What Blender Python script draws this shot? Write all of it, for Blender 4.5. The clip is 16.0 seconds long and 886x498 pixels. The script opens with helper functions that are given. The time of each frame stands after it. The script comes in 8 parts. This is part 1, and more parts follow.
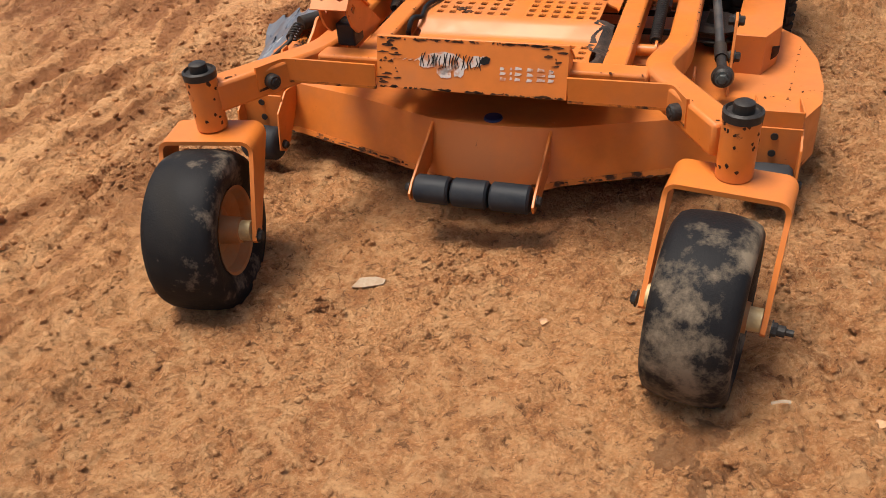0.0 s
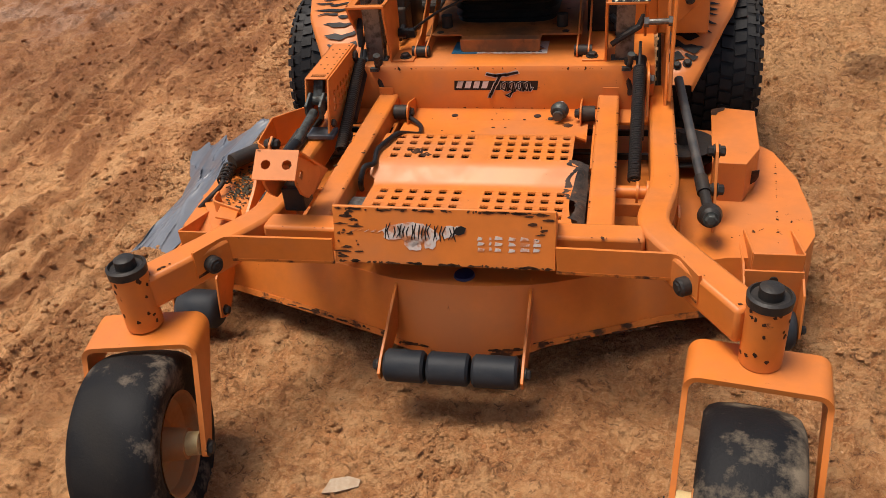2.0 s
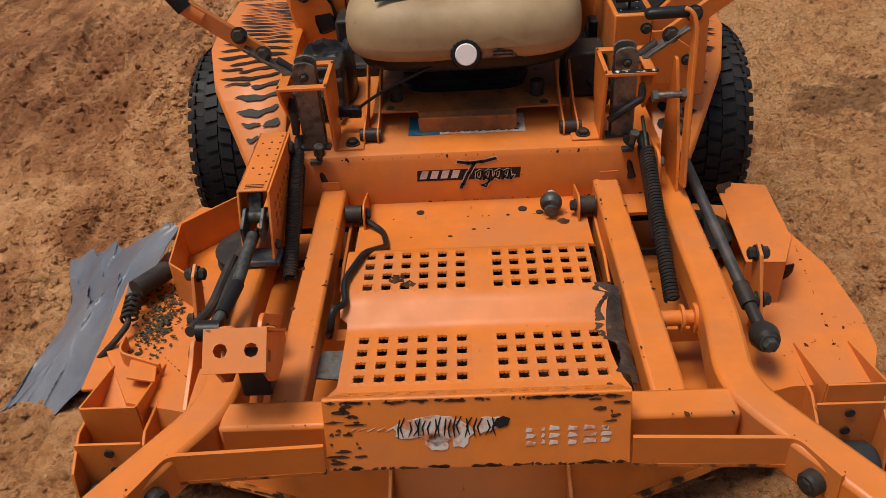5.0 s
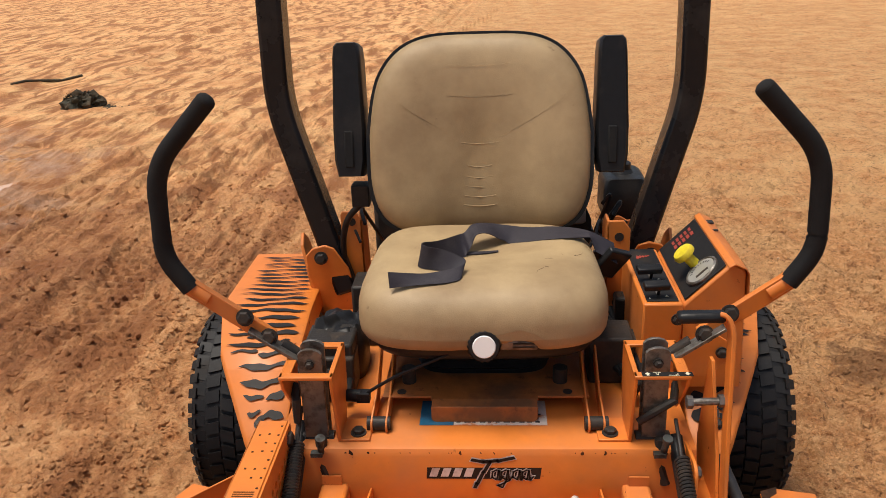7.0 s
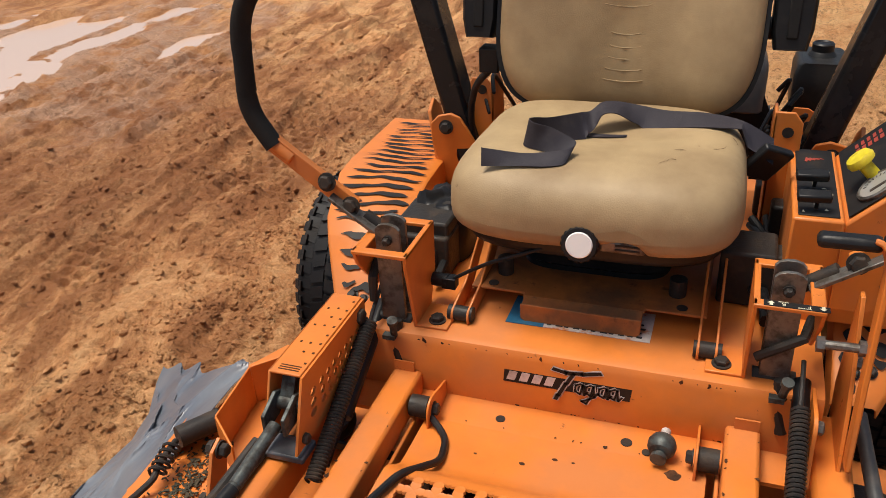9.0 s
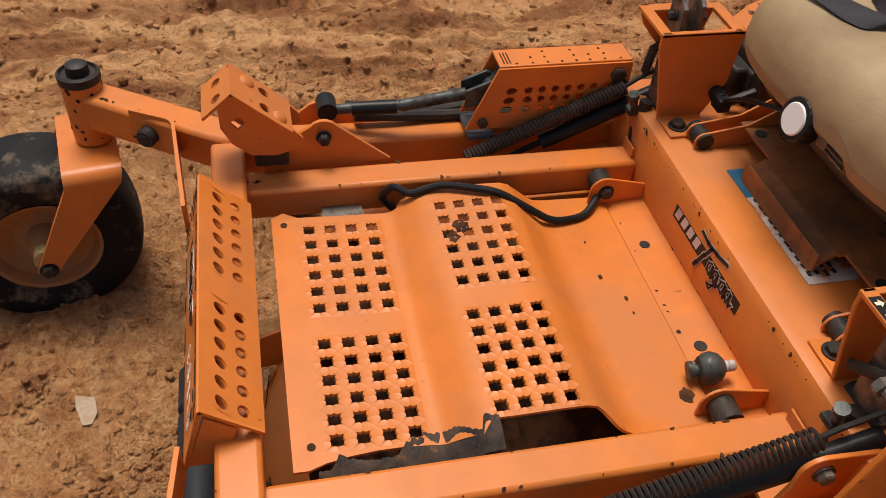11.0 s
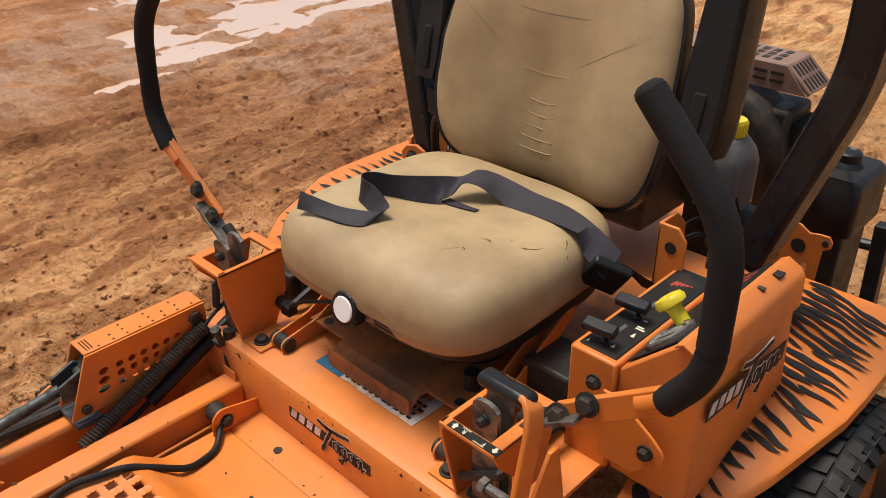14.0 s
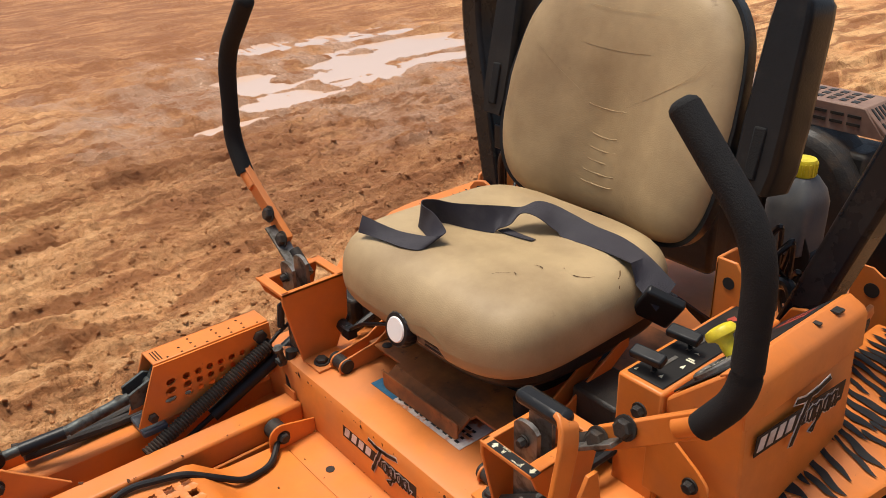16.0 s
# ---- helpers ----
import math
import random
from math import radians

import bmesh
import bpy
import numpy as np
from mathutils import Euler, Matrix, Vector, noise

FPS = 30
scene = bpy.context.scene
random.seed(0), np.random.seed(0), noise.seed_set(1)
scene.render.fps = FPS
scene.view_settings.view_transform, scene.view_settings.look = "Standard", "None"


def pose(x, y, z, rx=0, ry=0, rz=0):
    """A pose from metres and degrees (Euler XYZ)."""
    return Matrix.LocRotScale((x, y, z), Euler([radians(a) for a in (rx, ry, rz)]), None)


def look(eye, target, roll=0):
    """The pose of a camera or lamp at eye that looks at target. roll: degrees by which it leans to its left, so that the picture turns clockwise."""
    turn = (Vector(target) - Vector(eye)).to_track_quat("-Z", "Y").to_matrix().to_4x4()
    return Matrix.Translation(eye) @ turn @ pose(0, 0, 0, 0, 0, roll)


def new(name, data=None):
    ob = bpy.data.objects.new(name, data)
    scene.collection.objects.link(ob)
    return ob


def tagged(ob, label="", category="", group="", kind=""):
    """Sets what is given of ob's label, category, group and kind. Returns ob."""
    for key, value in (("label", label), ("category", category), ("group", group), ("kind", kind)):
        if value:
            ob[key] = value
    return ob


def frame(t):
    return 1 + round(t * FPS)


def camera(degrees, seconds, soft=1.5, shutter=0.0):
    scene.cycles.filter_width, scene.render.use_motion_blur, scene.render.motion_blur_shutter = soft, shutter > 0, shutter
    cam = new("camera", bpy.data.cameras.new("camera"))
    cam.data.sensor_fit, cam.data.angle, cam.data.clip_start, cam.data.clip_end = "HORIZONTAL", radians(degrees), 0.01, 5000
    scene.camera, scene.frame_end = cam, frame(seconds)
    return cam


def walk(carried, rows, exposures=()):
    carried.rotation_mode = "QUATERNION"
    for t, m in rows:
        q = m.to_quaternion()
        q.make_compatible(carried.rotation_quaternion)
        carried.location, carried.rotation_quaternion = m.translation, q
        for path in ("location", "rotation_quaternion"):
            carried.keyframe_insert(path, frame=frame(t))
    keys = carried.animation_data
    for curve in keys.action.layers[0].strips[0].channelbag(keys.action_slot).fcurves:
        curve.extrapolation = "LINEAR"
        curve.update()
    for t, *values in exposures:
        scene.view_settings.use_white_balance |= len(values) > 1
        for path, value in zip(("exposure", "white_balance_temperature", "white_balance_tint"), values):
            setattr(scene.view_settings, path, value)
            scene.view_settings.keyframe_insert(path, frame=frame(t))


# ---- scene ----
cam = camera(55.7, 16.0, soft=0.75)
METRES, EYE, TILT, LEAN, TURN = 2.8, 1.35, -31.0, 0.0, 0.0
PATH = [
    (0, (0.466, -1.302, 1.105), (-0.101, 0.213, -0.07), -4.9),
    (0.5, (0.458, -1.285, 1.113), (-0.111, 0.216, -0.08), -5.0),
    (1, (0.461, -1.256, 1.132), (-0.117, 0.249, -0.051), -5.5),
    (1.5, (0.44, -1.164, 1.189), (-0.121, 0.392, 0.064), -5.4),
    (2, (0.292, -1.012, 1.206), (-0.105, 0.607, 0.101), -5.4),
    (2.5, (0.19, -0.906, 1.202), (-0.085, 0.693, 0.032), -5.7),
    (3, (0.149, -0.741, 1.169), (-0.096, 0.795, -0.088), -5.6),
    (3.2, (0.138, -0.699, 1.166), (-0.098, 0.808, -0.128), -5.6),
    (5.3, (0.001, -0.56, 1.246), (-0.061, 1.138, 0.192), -3.4),
    (5.5, (0.007, -0.542, 1.262), (-0.056, 1.194, 0.271), -3.1),
    (6, (0.036, -0.427, 1.29), (-0.063, 1.374, 0.426), -2.3),
    (6.5, (0.044, -0.379, 1.322), (-0.093, 1.456, 0.539), -2.4),
    (7, (0.024, -0.38, 1.324), (-0.098, 1.479, 0.596), -2.1),
    (7.5, (0.021, -0.377, 1.326), (-0.092, 1.486, 0.608), -2.1),
    (8, (0.022, -0.373, 1.325), (-0.081, 1.483, 0.588), -2.5),
    (8.5, (0.051, -0.33, 1.292), (-0.153, 1.483, 0.472), -3.1),
    (9, (0.196, -0.18, 1.247), (-0.416, 1.457, 0.275), -3.1),
    (9.5, (0.373, -0.148, 1.238), (-0.643, 1.174, 0.133), -1.1),
    (10, (0.523, -0.059, 1.222), (-0.781, 0.882, 0.033), 1.6),
    (10.2, (0.589, 0.028, 1.212), (-0.768, 0.823, -0.023), 3.0),
    (12.3, (0.783, 0.428, 1.175), (-0.628, 0.587, -0.234), 2.5),
    (12.5, (0.783, 0.428, 1.182), (-0.623, 0.606, -0.228), 2.4),
    (13, (0.798, 0.439, 1.198), (-0.618, 0.805, -0.166), 2.2),
    (13.5, (0.8, 0.39, 1.252), (-0.568, 1.233, 0.061), 1.3),
    (14, (0.835, 0.282, 1.331), (-0.382, 1.515, 0.331), -0.8),
    (14.5, (0.827, 0.228, 1.358), (-0.384, 1.545, 0.465), -1.8),
    (15, (0.831, 0.222, 1.352), (-0.404, 1.543, 0.498), -2.5),
    (15.5, (0.839, 0.229, 1.348), (-0.425, 1.521, 0.491), -3.2),
    (16, (0.903, 0.292, 1.301), (-0.502, 1.411, 0.422), -1.9),
]
walk(cam, [(t, look(eye, target, roll)) for t, eye, target, roll in PATH],
     [(0.0, 0.40, 6950, 12), (3.0, 0.03, 6950, 12), (5.5, -0.20, 6950, 12), (7.0, 0.20, 6900, 10), (8.5, 0.26, 6900, 9), (10.0, 0.06, 6950, 10), (12.5, -0.14, 7000, 11), (14.5, 0.38, 6800, 8), (16.0, 0.38, 6800, 8)])
# ---------------------------------------------------------------- light
world = bpy.data.worlds.new("overcast_sky")
scene.world = world
world.use_nodes = True
_n, _l = world.node_tree.nodes, world.node_tree.links
_sky = _n.new("ShaderNodeTexSky")
_sky.sky_type, _sky.sun_disc = "NISHITA", False
_sky.sun_elevation, _sky.sun_rotation = radians(75), radians(-104)
_sky.air_density, _sky.dust_density, _sky.ozone_density = 1.0, 4.0, 1.0
_l.new(_sky.outputs[0], _n["Background"].inputs[0])
_n["Background"].inputs[1].default_value = 0.098
sun = new("sun", bpy.data.lights.new("sun", "SUN"))
sun.data.energy, sun.data.angle, sun.data.color = 3.0, radians(24), (1.0, 0.95, 0.88)
sun.matrix_world = look((-0.80, 0.70, 3.1), (0, 0.9, 0))

# ---------------------------------------------------------------- mesh helpers
def grown(bm, verts, faces):
    vs = [bm.verts.new(v) for v in verts]
    for f in faces:
        try:
            bm.faces.new([vs[i] for i in f])
        except ValueError:
            pass
    return vs


def box(bm, x0, x1, y0, y1, z0, z1, m=None):
    c = [Vector((x, y, z)) for x in (x0, x1) for y in (y0, y1) for z in (z0, z1)]
    if m:
        c = [m @ v for v in c]
    grown(bm, c, [(0, 1, 3, 2), (4, 6, 7, 5), (0, 4, 5, 1), (2, 3, 7, 6), (0, 2, 6, 4), (1, 5, 7, 3)])
    return bm


def prism(bm, outline, thick, m=None, back=0.0):
    """A flat outline in x, y, grown from z = back to z = back + thick, and then set by m."""
    n = len(outline)
    m = m or Matrix()
    vs = [m @ Vector((x, y, back)) for x, y in outline] + [m @ Vector((x, y, back + thick)) for x, y in outline]
    faces = [tuple(range(n - 1, -1, -1)), tuple(range(n, 2 * n))]
    faces += [(i, (i + 1) % n, n + (i + 1) % n, n + i) for i in range(n)]
    grown(bm, vs, faces)
    return bm


def frames_along(points, up=(0, 0, 1)):
    pts = [Vector(p) for p in points]
    out = []
    for i, p in enumerate(pts):
        a = (pts[i] - pts[i - 1]).normalized() if i else None
        b = (pts[i + 1] - pts[i]).normalized() if i + 1 < len(pts) else None
        d = (a + b).normalized() if a and b else (a or b)
        stretch = 1 / max(0.5, d.dot(b)) if a and b else 1.0
        side = d.cross(Vector(up))
        if side.length < 1e-4:
            side = d.cross(Vector((0, 1, 0)))
        side.normalize()
        out.append((p, side, side.cross(d).normalized(), stretch))
    return out


def sweep(bm, points, ring, up=(0, 0, 1), close=True):
    """A ring of (side, up) pairs carried along points."""
    n, rings = len(ring), []
    for p, s, u, k in frames_along(points, up):
        rings.append([bm.verts.new(p + s * a * k + u * b) for a, b in ring])
    for r0, r1 in zip(rings, rings[1:]):
        for i in range(n):
            bm.faces.new((r0[i], r0[(i + 1) % n], r1[(i + 1) % n], r1[i]))
    if close:
        bm.faces.new(rings[0][::-1])
        bm.faces.new(rings[-1])
    return bm


def bar(bm, points, w, h, up=(0, 0, 1)):
    return sweep(bm, points, [(-w / 2, -h / 2), (w / 2, -h / 2), (w / 2, h / 2), (-w / 2, h / 2)], up)


def circle(r, n=12):
    return [(r * math.cos(2 * math.pi * i / n), r * math.sin(2 * math.pi * i / n)) for i in range(n)]


def eased(points, r=0.03, steps=5):
    """A polyline with its corners rounded off."""
    pts = [Vector(p) for p in points]
    out = [pts[0]]
    for a, b, c in zip(pts, pts[1:], pts[2:]):
        k = min(r, (a - b).length * 0.45, (c - b).length * 0.45)
        p, q = b + (a - b).normalized() * k, b + (c - b).normalized() * k
        for i in range(steps + 1):
            t = i / steps
            out.append(p * (1 - t) ** 2 + b * 2 * t * (1 - t) + q * t * t)
    out.append(pts[-1])
    return out


def pipe(bm, points, r, n=12, ease=0.0, up=(0, 0, 1)):
    return sweep(bm, eased(points, ease) if ease else points, circle(r, n), up)


def lathe(bm, profile, m=None, n=32, ends=True):
    """A profile of (radius, height) turned about z."""
    m = m or Matrix()
    rings = []
    for r, z in profile:
        rings.append([bm.verts.new(m @ Vector((r * math.cos(2 * math.pi * i / n), r * math.sin(2 * math.pi * i / n), z))) for i in range(n)])
    for a, b in zip(rings, rings[1:]):
        for i in range(n):
            bm.faces.new((a[i], a[(i + 1) % n], b[(i + 1) % n], b[i]))
    if ends:
        bm.faces.new(rings[0][::-1])
        bm.faces.new(rings[-1])
    return bm


def aim(p, d, up=(0, 0, 1)):
    """A pose at p whose z axis points along d."""
    return Matrix.Translation(p) @ Vector(d).to_track_quat("Z", "Y").to_matrix().to_4x4()


def hexbolt(bm, p, d, r=0.011, h=0.009, washer=True):
    m = aim(p, d)
    if washer:
        lathe(bm, [(r * 1.45, 0), (r * 1.45, 0.0025)], m, 16)
    lathe(bm, [(r * 1.12, 0.0025), (r * 1.12, h), (r * 0.85, h + 0.002)], m, 6)
    return bm


SINGLE = {"bolt", "front_roller", "axle_bolt", "rail_flange", "bump_stop", "bolt_hole", "hose", "wire", "guard_slot", "slot", "bush", "pump", "throttle_mark"}
FINE = {"rust_chip", "paint_chip", "vinyl_tear", "marking", "label_print", "sticker_bar", "sticker", "pale_stroke", "dial_mark", "zebra_stripe", "tread", "pleat", "cooling_fin"}


def islands(bm):
    """The loose pieces of a bmesh, those that overlap taken together, each as a bmesh of its own."""
    bm.verts.index_update()
    seen, groups = set(), []
    for v in bm.verts:
        if v in seen:
            continue
        stack, found = [v], []
        seen.add(v)
        while stack:
            q = stack.pop()
            found.append(q)
            for e in q.link_edges:
                o = e.other_vert(q)
                if o not in seen:
                    seen.add(o)
                    stack.append(o)
        lo = Vector([min(q.co[i] for q in found) - 0.001 for i in range(3)])
        hi = Vector([max(q.co[i] for q in found) + 0.001 for i in range(3)])
        for g in [g for g in groups if all(g[0][i] <= hi[i] and g[1][i] >= lo[i] for i in range(3))]:
            groups.remove(g)
            found = found + g[2]
            lo, hi = Vector(map(min, lo, g[0])), Vector(map(max, hi, g[1]))
        groups.append((lo, hi, found))
    out = []
    for lo, hi, found in groups:
        b, at_ = bmesh.new(), {}
        for q in found:
            at_[q] = b.verts.new(q.co)
        for f in {f for q in found for f in q.link_faces}:
            b.faces.new([at_[q] for q in f.verts])
        out.append(b)
    return out


def part(name, bm, material, parent=None, label="", bevel=0.0, smooth=35):
    """One bmesh as one mesh object under its thing; small fittings are split into single ones."""
    if name in SINGLE:
        pieces = islands(bm)
        if len(pieces) > 1:
            bm.free()
            return [single(name, p, material, parent, label, bevel, smooth) for p in pieces][0]
        for p in pieces:
            p.free()
    return single(name, bm, material, parent, label, bevel, smooth)


def single(name, bm, material, parent=None, label="", bevel=0.0, smooth=35):
    bmesh.ops.recalc_face_normals(bm, faces=bm.faces)
    me = bpy.data.meshes.new(name)
    bm.to_mesh(me)
    bm.free()
    if smooth:
        me.polygons.foreach_set("use_smooth", [True] * len(me.polygons))
        me.set_sharp_from_angle(angle=radians(smooth))
    for mt in material if isinstance(material, (list, tuple)) else [material]:
        me.materials.append(mt)
    ob = new(name, me)
    if bevel:
        b = ob.modifiers.new("edges", "BEVEL")
        b.width, b.segments, b.limit_method, b.angle_limit = bevel, 2, "ANGLE", radians(40)
    if parent:
        ob.parent = parent
    if label:
        ob["label"] = label
    if name in FINE:
        ob["kind"] = "stuff"
    return ob


def BM():
    return bmesh.new()


# ---------------------------------------------------------------- materials
def mat(name, base, rough=0.5, metal=0.0, spec=0.5):
    m = bpy.data.materials.new(name)
    m.use_nodes = True
    p = m.node_tree.nodes["Principled BSDF"]
    p.inputs["Base Color"].default_value = (*base, 1)
    p.inputs["Roughness"].default_value = rough
    p.inputs["Metallic"].default_value = metal
    p.inputs["Specular IOR Level"].default_value = spec
    return m


def layered(name, base, other, scale=6.0, lo=0.45, hi=0.62, rough=(0.45, 0.7), metal=(0.0, 0.0), fine=220.0, relief=0.15, third=None, third_scale=30.0, third_at=(0.62, 0.7), mottle=0.12, spec=0.45):
    """A surface with a second coat in patches, fine grain and relief, and maybe a third in specks."""
    m = mat(name, base, spec=spec)
    nt = m.node_tree
    N, L, p = nt.nodes, nt.links, nt.nodes["Principled BSDF"]
    tc = N.new("ShaderNodeTexCoord")

    def noisy(s, d=6.0, r=0.6):
        n = N.new("ShaderNodeTexNoise")
        n.inputs["Scale"].default_value, n.inputs["Detail"].default_value, n.inputs["Roughness"].default_value = s, d, r
        L.new(tc.outputs["Object"], n.inputs["Vector"])
        return n.outputs["Fac"]

    def ramp(f, a, b):
        r = N.new("ShaderNodeMapRange")
        r.inputs["From Min"].default_value, r.inputs["From Max"].default_value = a, b
        L.new(f, r.inputs["Value"])
        return r.outputs["Result"]

    def mix(f, a, b, kind="RGBA"):
        x = N.new("ShaderNodeMix")
        x.data_type = kind
        i0, i1, o = {"RGBA": (6, 7, 2), "FLOAT": (2, 3, 0)}[kind]
        L.new(f, x.inputs[0])
        for i, v in ((i0, a), (i1, b)):
            if hasattr(v, "is_output"):
                L.new(v, x.inputs[i])
            else:
                x.inputs[i].default_value = (*v, 1) if kind == "RGBA" else v
        return x.outputs[o]

    patches = ramp(noisy(scale), lo, hi)
    dim = tuple(c * (1 - mottle) for c in base)
    lit = tuple(min(1, c * (1 + mottle)) for c in base)
    coat = mix(ramp(noisy(scale * 3.1), 0.3, 0.7), dim, lit)
    col = mix(patches, coat, other)
    ro = mix(patches, rough[0], rough[1], "FLOAT")
    if third:
        f3 = ramp(noisy(third_scale, 8.0, 0.7), *third_at)
        col = mix(f3, col, third)
        ro = mix(f3, ro, 0.85, "FLOAT")
    L.new(col, p.inputs["Base Color"])
    L.new(ro, p.inputs["Roughness"])
    p.inputs["Metallic"].default_value = metal[0]
    b = N.new("ShaderNodeBump")
    b.inputs["Strength"].default_value, b.inputs["Distance"].default_value = relief, 0.002
    L.new(noisy(fine, 3.0), b.inputs["Height"])
    L.new(b.outputs[0], p.inputs["Normal"])
    return m


ORANGE = layered("orange_paint", (0.66, 0.190, 0.032), (0.56, 0.180, 0.048), 6.0, 0.45, 0.66, (0.38, 0.6), fine=160, relief=0.06, third=(0.16, 0.055, 0.02), third_scale=34, third_at=(0.665, 0.72), mottle=0.08)
ORANGE_GRIMY = layered("grimy_orange_paint", (0.46, 0.145, 0.034), (0.20, 0.085, 0.036), 9.0, 0.42, 0.62, (0.5, 0.75), fine=160, relief=0.1, third=(0.10, 0.05, 0.028), third_scale=26, third_at=(0.60, 0.70), mottle=0.12, spec=0.3)
RUST = layered("rusty_steel", (0.10, 0.042, 0.020), (0.035, 0.020, 0.014), 30, 0.4, 0.6, (0.85, 0.95), relief=0.6, spec=0.12)
STEEL = layered("dull_steel", (0.20, 0.19, 0.175), (0.09, 0.075, 0.06), 40, 0.45, 0.62, (0.4, 0.7), (0.7, 0.3), relief=0.3)
DARK = layered("greasy_dark_steel", (0.028, 0.025, 0.023), (0.06, 0.042, 0.03), 25, 0.5, 0.7, (0.45, 0.75), relief=0.4, spec=0.25)
BLACK = layered("black_plastic", (0.012, 0.0125, 0.014), (0.03, 0.028, 0.026), 14, 0.5, 0.75, (0.38, 0.6), relief=0.15, spec=0.25)
ROPS = layered("black_paint", (0.010, 0.011, 0.014), (0.035, 0.032, 0.03), 9, 0.52, 0.75, (0.26, 0.5), relief=0.1, spec=0.25)
FOAM = layered("black_foam", (0.011, 0.011, 0.012), (0.016, 0.016, 0.016), 30, 0.4, 0.7, (0.8, 0.9), fine=500, relief=0.5, spec=0.25)
RUBBER = layered("black_rubber", (0.010, 0.010, 0.011), (0.022, 0.020, 0.018), 9, 0.5, 0.7, (0.6, 0.8), relief=0.3, third=(0.17, 0.135, 0.10), third_scale=11, third_at=(0.56, 0.68), spec=0.18)
RUBBER_MUD = layered("muddy_black_rubber", (0.010, 0.010, 0.011), (0.025, 0.022, 0.019), 9, 0.5, 0.7, (0.6, 0.8), relief=0.4, third=(0.19, 0.15, 0.105), third_scale=6, third_at=(0.49, 0.60), spec=0.18)
TREAD = layered("drive_tyre_rubber", (0.012, 0.012, 0.013), (0.03, 0.025, 0.021), 12, 0.5, 0.7, (0.55, 0.8), relief=0.3, spec=0.25)
VINYL = layered("tan_vinyl", (0.40, 0.288, 0.155), (0.26, 0.175, 0.090), 5, 0.41, 0.68, (0.5, 0.62), fine=420, relief=0.22, third=(0.16, 0.10, 0.055), third_scale=17, third_at=(0.66, 0.78), mottle=0.08)
BELT = layered("belt_webbing", (0.018, 0.015, 0.023), (0.045, 0.040, 0.046), 22, 0.5, 0.72, (0.7, 0.85), fine=600, relief=0.4)
TARP = layered("grey_blue_sheeting", (0.11, 0.125, 0.155), (0.19, 0.205, 0.23), 5, 0.45, 0.75, (0.30, 0.42), fine=45, relief=0.10, mottle=0.10)
ROD_GREY = layered("dull_grey_rod", (0.06, 0.06, 0.062), (0.11, 0.10, 0.09), 18, 0.5, 0.7, (0.5, 0.65), (0.3, 0.3), relief=0.2, spec=0.3)
GREASE = layered("greasy_grey_metal", (0.075, 0.085, 0.082), (0.035, 0.03, 0.026), 40, 0.45, 0.62, (0.45, 0.7), (0.35, 0.3), relief=0.3, spec=0.35)
RUST_SHEET = layered("dark_rust", (0.060, 0.036, 0.024), (0.022, 0.018, 0.016), 28, 0.42, 0.6, (0.75, 0.9), relief=0.8, third=(0.20, 0.085, 0.032), third_scale=45, third_at=(0.58, 0.68))


